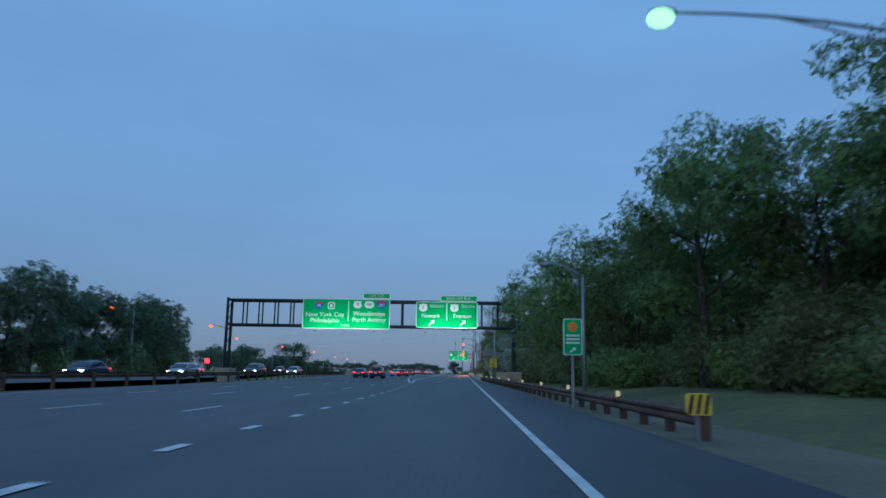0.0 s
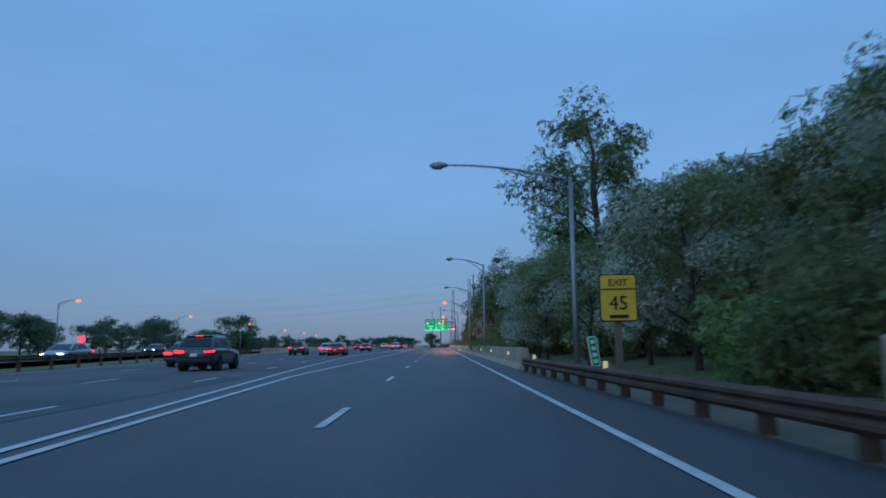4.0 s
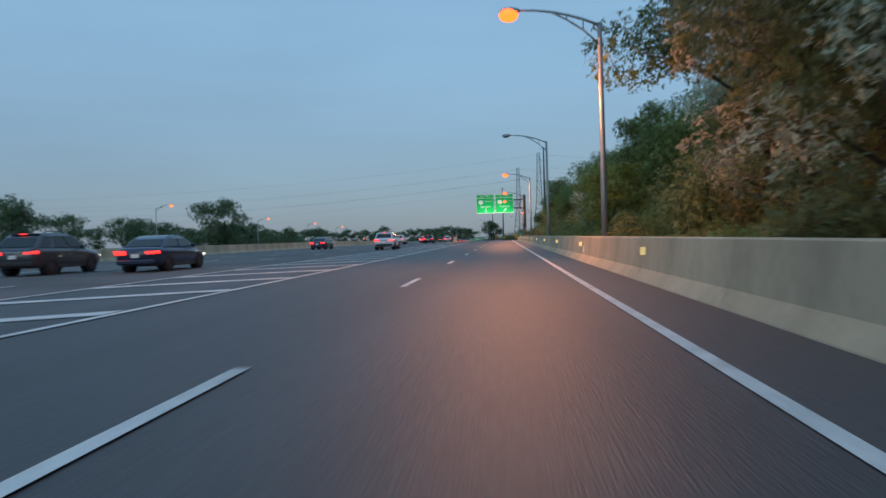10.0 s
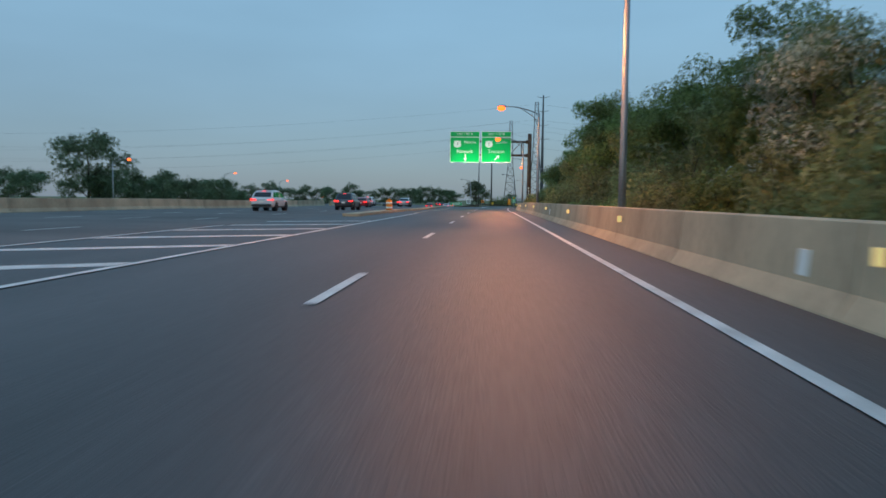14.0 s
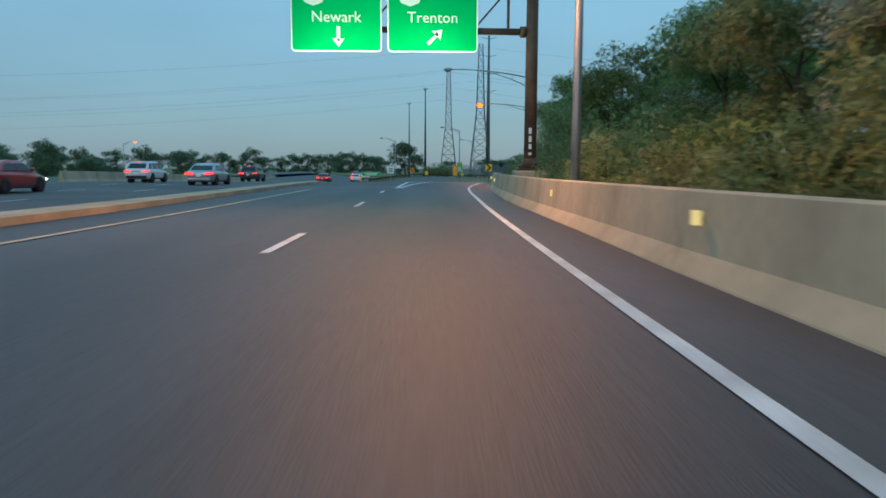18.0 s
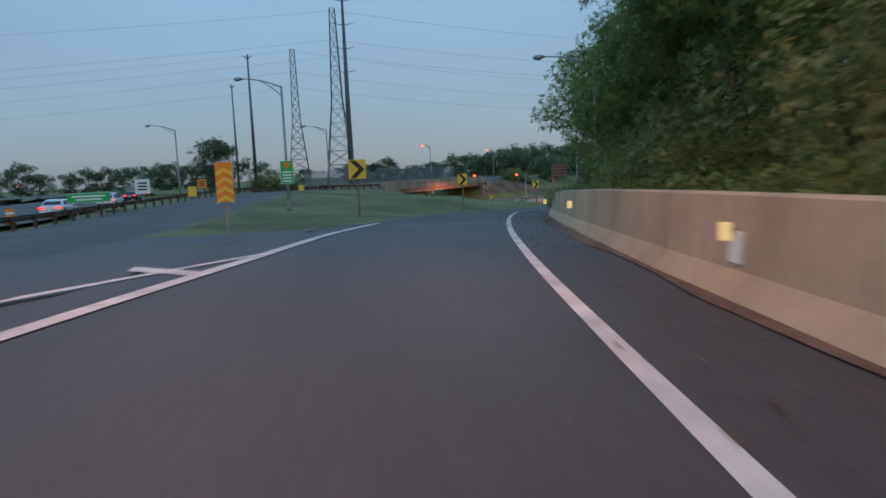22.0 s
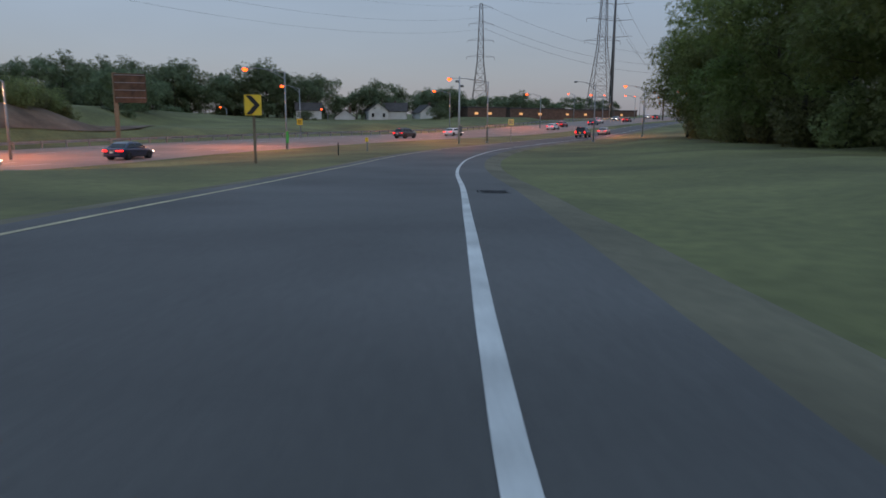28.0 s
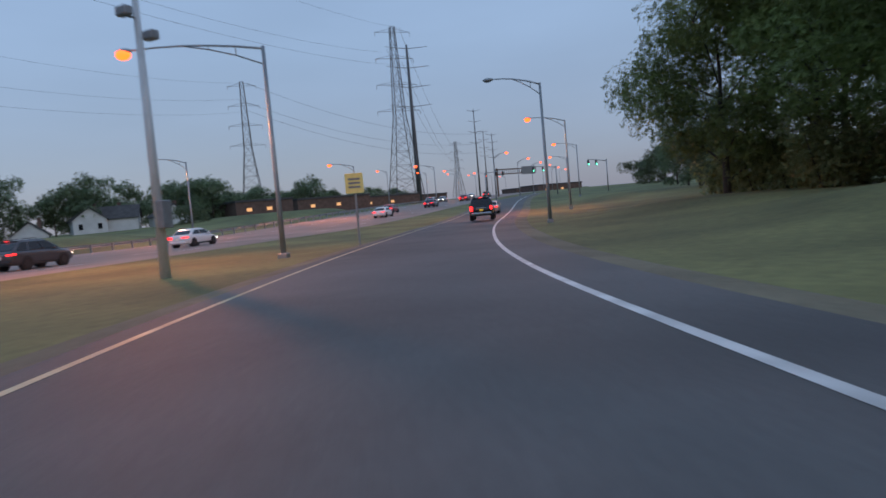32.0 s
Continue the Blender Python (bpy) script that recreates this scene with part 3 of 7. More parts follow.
def lane_dashes(bm, xf, y0, y1, first=0.0):
    y = y0 + first
    while y < y1:
        strip_y(bm, xf, y, y + 3.0, 0.14)
        y += 12.2


marking("lane_line", "broken white lane line", lambda bm: lane_dashes(bm, DASH_X, 76, 350, 2.0))


def dotted(bm):
    y = -60.0
    while y < 70:
        strip_y(bm, -5.2 if y < 40 else -5.2 - (y - 40) * 0.03, y, y + 0.95, 0.2)
        y += 3.66


marking("lane_line", "short dotted white line before the exit lane", dotted)
GORE_L = lerp_table([(70, -6.4), (105, -9.2), (143, -11.6), (190, -12.0), (300, -12.0)])
marking("lane_line", "long solid white line between exit lanes and main lanes", lambda bm: strip_y(bm, lerp_table([(70, -6.1), (95, -7.55), (300, -7.55)]), 70, 296, 0.16))
marking("lane_line", "solid white edge of the painted gore", lambda bm: strip_y(bm, GORE_L, 70, 268, 0.16))
for off in (-8.3, -11.9, -15.5):
    marking("lane_line", "broken white lane line of the main carriageway", lambda bm, o=off: lane_dashes(bm, lambda y: o - float(np.interp(y, [60, 200], [0, 7.6])), -60, 372, 5.0))
marking("edge_line", "solid yellowish left edge line", lambda bm: strip_y(bm, lambda y: MAIN_LEFT(y) + 1.6, -80, 370, 0.16), PAINT_YELLOW)


def gore_hatch(bm):
    for k in range(22):
        y = 176 + k * 4.6
        a, b = -7.7, GORE_L(y) + 0.1
        vs = [bm.verts.new((a, y + 2.6, 0.015)), bm.verts.new((a, y + 3.3, 0.015)), bm.verts.new((b, y + 0.7, 0.015)), bm.verts.new((b, y, 0.015))]
        bm.faces.new(vs)


marking("gore_hatching", "wide slanted white hatch stripes in the gore", gore_hatch)
marking("edge_line", "yellowish line beside the raised island", lambda bm: strip_y(bm, -7.9, 296, 352, 0.16), PAINT_YELLOW)


def gore_top(x, y):
    """The height of the highest road surface at a place in the gore."""
    k = min(range(1, len(EDGE) - 1), key=lambda i: (EDGE[i].x - x) ** 2 + (EDGE[i].y - y) ** 2)
    way = (EDGE[k + 1] - EDGE[k - 1]) / (EDGE[k + 1] - EDGE[k - 1]).xy.length
    near = EDGE[k] + way * ((x - EDGE[k].x) * way.x + (y - EDGE[k].y) * way.y)
    a, b = BRIDGE_X(y) + 4.0, EDGE_X(y) - 4.8
    f = min(1.0, max(0.0, (x - a) / max(0.1, b - a)))
    z = BRIDGE_H(y) + (EDGE_H(y) - BRIDGE_H(y)) * f + 0.004
    if abs(x - BRIDGE_X(y)) < 4.7:
        z = max(z, BRIDGE_H(y) + 0.012)
    if (near.x - x) ** 2 + (near.y - y) ** 2 < 40:
        z = max(z, near.z + 0.006)
    return z


def gore_strip(bm, xf, y0, y1, width, dz):
    prev = None
    for k in range(61):
        y = y0 + (y1 - y0) * k / 60
        pair = [bm.verts.new((x, y, gore_top(x, y) + dz)) for x in (xf(y) - width / 2, xf(y) + width / 2)]
        if prev:
            bm.faces.new((prev[0], prev[1], pair[1], pair[0]))
        prev = pair


def ramp_gore(bm):
    # the wedge where the ramp leaves the bridge road
    sl = lerp_table([(354, -3.3), (379, -3.2), (386, -2.2), (392, 0.9), (398, 4.6)])
    sr = lerp_table([(354, -3.1), (363, -2.6), (371.6, -1.9), (378.7, -1.2), (382, -0.5), (388, 1.4), (396, 3.7), (402, 5.2), (410, 7.5)])
    gore_strip(bm, sl, 354, 397, 0.24, 0.012)
    gore_strip(bm, sr, 354, 410, 0.28, 0.014)
    for k in range(9):
        y = 360 + k * 4.2
        if sr(y) - sl(y) < 0.5:
            continue
        vs = [bm.verts.new((x, yy, gore_top(x, yy) + 0.017)) for x, yy in ((sl(y), y + 1.4), (sl(y), y + 2.0), (sr(y), y + 0.6), (sr(y), y))]
        bm.faces.new(vs[::-1])


marking("gore_hatching", "white wedge of hatch stripes where the ramp splits off", ramp_gore)
ri = edge_at(440)
marking("edge_line", "worn yellowish left edge line of the ramp", lambda bm: stripe(bm, EDGE, lambda i: -5.3 - 0.3 * min(1, max(0, i - ri) / 40), 0.12, 0.011, ri, edge_at(585)), PAINT_YELLOW)
marking("lane_line", "dark tar seam along the ramp", lambda bm: stripe(bm, EDGE, -2.6, 0.03, 0.011, edge_at(420), edge_at(470)), SIGN_BLACK)


def lower_marks(bm):
    for off in (-7.4, -3.8, 3.8, 7.4):
        for i in range(0, len(US_ROAD) - 2, 4):
            stripe(bm, US_ROAD, off, 0.14, 0.014, i, i + 1)


marking("lane_line", "broken white lane lines of the lower road", lower_marks)

# ---- raised island between the exit lanes and the main lanes ----
isl = [Vector((-10.3, y, HIGH_Z(y))) for y in range(284, 372, 3)]
tagged(ribbon("kerb_island", isl, lambda i: -0.55 - 0.25 * min(1, i / 6), 0.45, 0.17, CONCRETE, 0.25), "low pale concrete kerb island", "kerb", kind="structure")


# ---- concrete barriers, panel by panel ----
def barrier_profile(h=0.97):
    return [(-0.0, 0.0), (0.02, 0.08), (0.17, 0.3), (0.23, h - 0.02), (0.26, h), (0.42, h), (0.45, h - 0.02), (0.5, 0.3), (0.66, 0.08), (0.68, 0.0)]


def barrier_panel(length, h=0.97):
    bm = bmesh.new()
    pr = barrier_profile(h)
    a = [bm.verts.new((x, 0.012, z)) for x, z in pr]
    b = [bm.verts.new((x, length - 0.012, z)) for x, z in pr]
    for k in range(len(pr) - 1):
        bm.faces.new((a[k], b[k], b[k + 1], a[k + 1]))
    bm.faces.new(a)
    bm.faces.new(b[::-1])
    bmesh.ops.recalc_face_normals(bm, faces=bm.faces[:])
    me = bpy.data.meshes.new("panel")
    bm.to_mesh(me)
    bm.free()
    me.materials.append(CONCRETE)
    return me


def barrier_run(label, pts, mesh):
    top = tagged(empty("concrete_barrier"), label, "barrier", kind="structure")
    for a, b in zip(pts, pts[1:]):
        t = b - a
        ob = new("panel", mesh)
        ob.parent = top
        yaw = math.atan2(-t.x, t.y)
        ob.matrix_world = Matrix.Translation(a - Vector((0, 0, 0.06))) @ Matrix.Rotation(yaw, 4, "Z") @ Matrix.Rotation(math.atan2(t.z, t.xy.length), 4, "X")
    return top


panel_6 = barrier_panel(6.0)
right_pts = [Vector((1.15, y, HIGH_Z(y))) for y in np.arange(98.5, 325, 6.0)]
e0, e1 = edge_at(326), edge_at(421)
sdE = sides(EDGE)
right_pts += [EDGE[i] + sdE[i] * OFFSET(EDGE[i].y) for i in range(e0, e1, 3)]
barrier_run("long pale concrete roadside barrier with stained panels", right_pts, panel_6)
slope_strip("verge", EDGE[edge_at(370):edge_at(420)], 2.0, 0.6, 5.5, 0.9, GRASS, "grassy bank held back by the barrier")
foot = EDGE[edge_at(380):edge_at(421)]
foot_out = [OFFSET(p.y) for p in foot]
tagged(ribbon("litter_strip", foot, lambda i: foot_out[i] + 0.09 - min(1, i / 8) * (0.27 + 0.1 * math.sin(i * 1.7) + 0.012 * i * (0.5 + 0.5 * math.sin(i * 0.6))), lambda i: foot_out[i] + 0.1, 0.018, SOIL), "brown soil and leaf litter along the barrier's foot", "verge", kind="structure")


def barrier_patch(p, yaw):
    bm = bmesh.new()
    box(bm, -0.006, 0.02, -0.13, 0.13, -0.14, 0.14, 0.004)
    ob = tagged(obj_from_bm("patch", bm, SIGN_WHITE), "pale square repair patch on the barrier face", "patch", kind="structure")
    ob.matrix_world = Matrix.Translation(p) @ Matrix.Rotation(yaw, 4, "Z") @ Matrix.Rotation(radians(5), 4, "Y")


# a short, slightly taller panel in darker brown, laid over the barrier
stain = barrier_panel(0.7, 0.985)
stain.materials[0] = material("concrete_dark_brown", (0.17, 0.13, 0.1), 0.9, vary=0.35, scale=1.5, fine=12)
i = edge_at(346)
ob = tagged(new("stain", stain), "dark brown patch down the barrier face", "stain", kind="structure")
ob.matrix_world = Matrix.Translation(EDGE[i] + sdE[i] * 1.19 - Vector((0, 0, 0.06))) @ Matrix.Rotation(math.atan2(-(EDGE[i + 1] - EDGE[i]).x, (EDGE[i + 1] - EDGE[i]).y), 4, "Z")
for yy in (199.7, 230.3, 249.6, 282.0):
    barrier_patch(Vector((1.335, yy, HIGH_Z(yy) + 0.44)), 0)
i = edge_at(388.5)
barrier_patch(EDGE[i] + sdE[i] * 1.41 + Vector((0, 0, 0.44)), math.atan2(-(EDGE[i + 1] - EDGE[i]).x, (EDGE[i + 1] - EDGE[i]).y))
left_pts = [Vector((-32.3, y, HIGH_Z(y))) for y in np.arange(188, 371, 6.0)]
barrier_run("pale concrete median barrier", left_pts, panel_6)
fm_sd = sides(FAR_MAIN)
barrier_run("pale concrete median barrier further on", [FAR_MAIN[i] + fm_sd[i] * -12.0 for i in range(0, 30)], barrier_panel(6.05))


# ---- guardrails: weathering steel beam on posts ----
def guardrail(label, line, mat, rail_z=0.62):
    top = tagged(empty("guardrail", Matrix.Translation(line[0])), label, "guardrail", kind="structure")
    inv = Matrix.Translation(-line[0])
    sd = sides(line)
    prof = [(0.0, -0.16), (-0.07, -0.1), (-0.07, -0.05), (-0.015, 0.0), (-0.07, 0.05), (-0.07, 0.1), (0.0, 0.16), (0.02, 0.16), (-0.045, 0.1), (0.01, 0.0), (-0.045, -0.1), (0.02, -0.16)]
    bm = bmesh.new()
    rows = []
    for p, s in zip(line, sd):
        rows.append([bm.verts.new(inv @ (p + s * x + Vector((0, 0, rail_z + z)))) for x, z in prof])
    for a, b in zip(rows, rows[1:]):
        for k in range(len(prof)):
            bm.faces.new((a[k], a[(k + 1) % len(prof)], b[(k + 1) % len(prof)], b[k]))
    bm.faces.new(rows[0])
    bm.faces.new(rows[-1][::-1])
    bmesh.ops.recalc_face_normals(bm, faces=bm.faces[:])
    part("beam", bm, mat, top)
    bm = bmesh.new()
    box(bm, 0.03, 0.2, -0.09, 0.09, -0.4, rail_z + 0.16, 0.015)
    me = bpy.data.meshes.new("post")
    bm.to_mesh(me)
    bm.free()
    me.materials.append(mat)
    for p, s in zip(line, sd):
        ob = new("post", me)
        ob.parent = top
        ob.matrix_world = Matrix.Translation(p) @ Matrix.Rotation(math.atan2(s.y, s.x), 4, "Z")
    return top


GR_X = lerp_table([(13, 2.95), (40, 2.5), (60, 2.1), (97, 1.2)])
guardrail("rust-brown weathering steel guardrail on short posts", smooth_line([(GR_X(y), y, -0.24) for y in range(13, 98, 6)], 2.0), RUST)
ga, gb = edge_at(418), edge_at(473)
guardrail("rust-brown weathering steel guardrail along the ramp", smooth_line([EDGE[i] + sdE[i] * (2.3 + 0.55 * min(1, (i - ga) / 8)) for i in range(ga, gb, 3)], 2.0), RUST, 0.55)
guardrail("dark steel guardrail of the median", smooth_line([(MAIN_LEFT(y) - 1.6, y, 0.0) for y in range(-60, 186, 8)], 4.0), RUST)
br_sd = sides(BRIDGE_ROAD)
guardrail("dark steel guardrail of the exit road embankment", [BRIDGE_ROAD[i] + br_sd[i] * -4.9 for i in range(24, DECK_A)], RUST)
guardrail("short dark guardrail on the embankment crest", [BRIDGE_ROAD[i] + br_sd[i] * 5.0 for i in range(DECK_A - 9, DECK_A)], RUST)
us_sd = sides(US_ROAD)
guardrail("low steel guardrail on the far side of the lower road", [US_ROAD[i] + us_sd[i] * -(US_HALF + 0.7) for i in range(66, 150)], STEEL)

# ---- trees ----
def leaf_cloud(rng, lobes, count, size, shell=0.55):
    """Small leaf sprays spread through the outer part of each lobe, each shaded as part of its mass."""
    vol = [(a * b * c) ** 0.8 for _, (a, b, c) in lobes]
    tot = sum(vol)
    verts, faces, normals = [], [], []
    for (ctr, rad), v in zip(lobes, vol):
        for _ in range(int(count * v / tot) + 8):
            d = Vector((rng.gauss(0, 1), rng.gauss(0, 1), rng.gauss(0, 1))).normalized()
            r = shell + (1.08 - shell) * rng.random() ** 0.6
            p = Vector((ctr[0] + d.x * rad[0] * r, ctr[1] + d.y * rad[1] * r, ctr[2] + d.z * rad[2] * r))
            s = size * rng.uniform(0.6, 1.35)
            face = (d * 0.75 + Vector((0, 0, 0.6)) + Vector((rng.gauss(0, 0.55), rng.gauss(0, 0.55), rng.gauss(0, 0.55)))).normalized()
            u = face.cross(Vector((rng.gauss(0, 1), rng.gauss(0, 1), rng.gauss(0, 1)))).normalized()
            w = face.cross(u)
            n0 = len(verts)
            verts += [p - u * s * 0.75, p + u * s * 0.55 + w * s * 0.55, p + u * s * 0.45 - w * s * 0.55]
            faces.append((n0, n0 + 2, n0 + 1))
            normals += [(d * 0.4 + face * 0.6 + Vector((0, 0, 0.35))).normalized()] * 3
    return verts, faces, normals


CLOUDS = {}


def leaf_part(name, cloud, mat, parent):
    verts, faces, normals = cloud
    me = bpy.data.meshes.new(name)
    me.from_pydata(verts, [], faces)
    me.materials.append(mat)
    me.polygons.foreach_set("use_smooth", [True] * len(faces))
    me.normals_split_custom_set(normals)
    ob = new(name, me)
    ob.parent = parent
    CLOUDS[parent.name] = cloud
    return ob


def tree_model(name, label, seed, height, spread, leaf, count, size, bare=0.35, lean=0.0, sparse=False, twiggy=False, blossom=None):
    rng = random.Random(seed)
    top = tagged(empty(name), label, "tree")
    bm = bmesh.new()
    r0 = 0.016 * height + 0.06
    spine = [Vector((0, 0, -0.5))]
    for k in range(1, 7):
        f = k / 6
        spine.append(Vector((lean * f * f * height * 0.2 + rng.uniform(-0.25, 0.25) * f, rng.uniform(-0.3, 0.3) * f, height * 0.86 * f)))
    bent_tube(bm, spine, r0, r0 * 0.2, 8)
    lobes = []
    n_limbs = 11 if not sparse else 9
    for k in range(n_limbs):
        f = bare + (0.95 - bare) * (k + rng.random() * 0.6) / n_limbs
        i = min(5, int(f * 6))
        base = spine[i].lerp(spine[i + 1], f * 6 - i)
        ang = k * 2.4 + rng.uniform(-0.5, 0.5)
        reach = spread * (1.0 - 0.55 * abs(f - 0.55) / 0.5) * rng.uniform(0.7, 1.1)
        tip = base + Vector((math.cos(ang) * reach, math.sin(ang) * reach, reach * rng.uniform(0.25, 0.75)))
        mid = base.lerp(tip, 0.5) + Vector((0, 0, reach * 0.12))
        bent_tube(bm, [base, mid, tip], r0 * 0.42 * (1.1 - f), r0 * 0.07, 6)
        for _ in range(3 if not twiggy else 5):
            q = mid.lerp(tip, rng.uniform(0.1, 0.9))
            e = q + Vector((rng.uniform(-1, 1), rng.uniform(-1, 1), rng.uniform(0.0, 1.0))) * reach * 0.4
            tube(bm, q, e, r0 * 0.1, r0 * 0.03, 5)
            rr = reach * rng.uniform(0.2, 0.34)
            lobes.append((e, (rr * 1.15, rr * 1.15, rr * 0.85)))
        rr = reach * rng.uniform(0.36, 0.5) * (0.75 if sparse else 1)
        lobes.append((tip, (rr * 1.15, rr * 1.15, rr * 0.9)))
        if not sparse:
            lobes.append((mid + Vector((0, 0, rr * 0.5)), (rr, rr, rr * 0.85)))
    rr = spread * 0.4
    lobes.append((spine[-1] + Vector((0, 0, rr * 0.3)), (rr, rr, rr * 1.1)))
    part("trunk", bm, BARK, top, "", True)
    if blossom:
        rng.shuffle(lobes)
        cutoff = len(lobes) * 2 // 5
        leaf_part("blossom", leaf_cloud(rng, lobes[:cutoff], count * 2 // 5, size * 0.9, 0.5), blossom, top)
        lobes = lobes[cutoff:]
        count = count * 3 // 5
    leaf_part("crown", leaf_cloud(rng, lobes, count, size, 0.35 if sparse else 0.5), leaf, top)
    return top


def bush_model(name, label, seed, height, spread, leaf, count, size):
    rng = random.Random(seed)
    top = tagged(empty(name), label, "bush")
    bm = bmesh.new()
    lobes = []
    for k in range(7):
        a = k * 2.4
        tip = Vector((math.cos(a) * spread * rng.uniform(0.2, 0.7), math.sin(a) * spread * rng.uniform(0.2, 0.7), height * rng.uniform(0.4, 0.85)))
        tube(bm, (tip.x * 0.15, tip.y * 0.15, -0.3), tip, 0.05, 0.015, 5)
        lobes.append((tip * 0.95, (spread * 0.42, spread * 0.42, height * 0.3)))
        lobes.append((tip * 0.5, (spread * 0.42, spread * 0.42, height * 0.28)))
    part("stem", bm, BARK, top)
    leaf_part("foliage", leaf_cloud(rng, lobes, count, size), leaf, top)
    return top


SOURCES = {
    "oak": tree_model("tree", "tall dark green broadleaf tree in full leaf", 1, 13.0, 4.6, LEAF_DEEP, 7600, 0.3, 0.22),
    "maple": tree_model("tree", "broad mid-green broadleaf tree in full leaf", 2, 11.0, 4.4, LEAF_MID, 7000, 0.29, 0.16),
    "ash": tree_model("tree", "tall thin-crowned tree with open branches", 3, 14.5, 3.6, LEAF_DEEP, 3200, 0.27, 0.35, 0.3, True, True),
    "locust": tree_model("tree", "blossoming locust tree with pale flower clusters", 4, 9.0, 3.8, LEAF_OLIVE, 5800, 0.25, 0.12, -0.4, blossom=LEAF_PALE),
    "olive": tree_model("tree", "round olive-green tree in full leaf", 5, 9.5, 4.2, LEAF_OLIVE, 6500, 0.27, 0.12),
    "wide": tree_model("tree", "broad spreading dark oak over a lawn", 6, 13.5, 7.5, LEAF_DEEP, 15000, 0.36, 0.05),
    "far_oak": tree_model("tree", "dark green tree in a distant row", 16, 11.5, 5.0, LEAF_FAR, 1700, 0.62, 0.04),
    "far_maple": tree_model("tree", "mid-green tree in a distant row", 17, 9.5, 5.0, LEAF_FAR, 1600, 0.6, 0.03),
    "back_oak": tree_model("tree", "tall dark tree deeper in the wood", 18, 13.5, 4.6, LEAF_DEEP, 2050, 0.6, 0.3),
    "fresh": tree_model("tree", "light yellow-green young tree by the road", 9, 8.5, 3.4, LEAF_FRESH, 6000, 0.25, 0.08),
    "bush": bush_model("bush", "dense undergrowth bush at the wood edge", 7, 3.4, 2.6, LEAF_OLIVE, 2000, 0.24),
    "bush_green": bush_model("bush", "mid-green leafy bush behind the roadside barrier", 8, 2.6, 2.4, LEAF_MID, 2200, 0.2),
}
PLACED = set()


def plant(kind, x, y, scale=1.0, turn=0.0, group="roadside trees", z=None, label=""):
    src = SOURCES[kind]
    m = Matrix.Translation((x, y, (ground_z(x, y) if z is None else z) - 0.1)) @ Matrix.Rotation(turn, 4, "Z")
    if kind in PLACED:
        ob = copy_thing(src, m)
    else:
        PLACED.add(kind)
        ob = src
        ob.matrix_basis = m
    ob.scale = (scale * 1.0, scale * 1.0, scale)
    ob["group"] = group
    if label:
        ob["label"] = label
    return ob


FAR_TREES = []


def plant_far(kind, x, y, scale, turn, z=None):
    """One of the countless trees of the far woods."""
    FAR_TREES.append((kind, x, y, (ground_z(x, y) if z is None else z) - 0.1, scale, turn))


def grow_far_woods():
    top = tagged(empty("far_woods"), "continuous belt of distant dusk-dark trees", "woods", kind="stuff")
    for leaf_kind, mat in (("far_oak", LEAF_FAR), ("far_maple", LEAF_FAR)):
        cv, cf, cn = CLOUDS[SOURCES[leaf_kind].name]
        cv, cf, cn = np.array(cv), np.array(cf), np.array(cn)
        allv, allf, alln, n0 = [], [], [], 0
        bm = bmesh.new()
        trunk = [c for c in SOURCES[leaf_kind].children if c.name.startswith("trunk")][0].data
        for kind, x, y, z, s, turn in FAR_TREES:
            if kind != leaf_kind:
                continue
            c, d = math.cos(turn), math.sin(turn)
            rot = np.array([[c, -d, 0], [d, c, 0], [0, 0, 1]])
            allv.append(cv @ rot.T * s + (x, y, z))
            alln.append(cn @ rot.T)
            allf.append(cf + n0)
            n0 += len(cv)
            k = len(bm.verts)
            bm.from_mesh(trunk)
            bm.verts.ensure_lookup_table()
            bmesh.ops.transform(bm, matrix=Matrix.Translation((x, y, z)) @ Matrix.Rotation(turn, 4, "Z") @ Matrix.Scale(s, 4), verts=bm.verts[k:])
        leaf_part("foliage", (np.concatenate(allv).tolist(), np.concatenate(allf).tolist(), np.concatenate(alln).tolist()), mat, top)
        part("trunks", bm, BARK, top)


rng = random.Random(11)


def wood_edge(y):
    """Distance of the wood's first trees from the edge line."""
    return float(np.interp(y, [-20, 40, 60, 80, 100, 130, 325, 345, 360, 420], [16, 15.5, 11, 11, 10.5, 9.4, 9.4, 10.5, 12.0, 16.0]))


HEIGHT = lerp_table([(-20, 1.0), (20, 0.95), (40, 0.72), (48, 0.72), (75, 0.85), (110, 1.0), (140, 1.0), (160, 1.1), (190, 1.1), (203, 1.1), (212, 0.78), (225, 0.75), (240, 0.85), (255, 0.95), (265, 0.8), (285, 0.66), (300, 0.76), (320, 0.95), (336, 0.76), (352, 0.6), (440, 0.9)])
KINDS_NEAR = ["locust", "olive", "maple", "oak", "maple", "locust", "oak", "olive"]
y = 2.0
k = 0
while y < 352:
    kind = rng.choice(KINDS_NEAR)
    if 84 < y < 134:
        kind = "locust"
    if 250 < y < 275 or 183 < y < 206:
        kind = "locust"
    plant(kind, wood_edge(y) + rng.uniform(0, 2.5), y, HEIGHT(y) * rng.uniform(0.8, 1.05), rng.uniform(0, 6.28), "wood beside the highway")
    y += rng.uniform(3.2, 5.2)
    k += 1
y = 0.0
while y < 352:
    plant(rng.choice(["back_oak", "back_oak", "back_oak", "ash"]), wood_edge(y) + rng.uniform(6, 9), y, HEIGHT(y) * rng.uniform(0.75, 0.95), rng.uniform(0, 6.28), "wood beside the highway")
    y += rng.uniform(6.0, 8.5)
y = 4.0
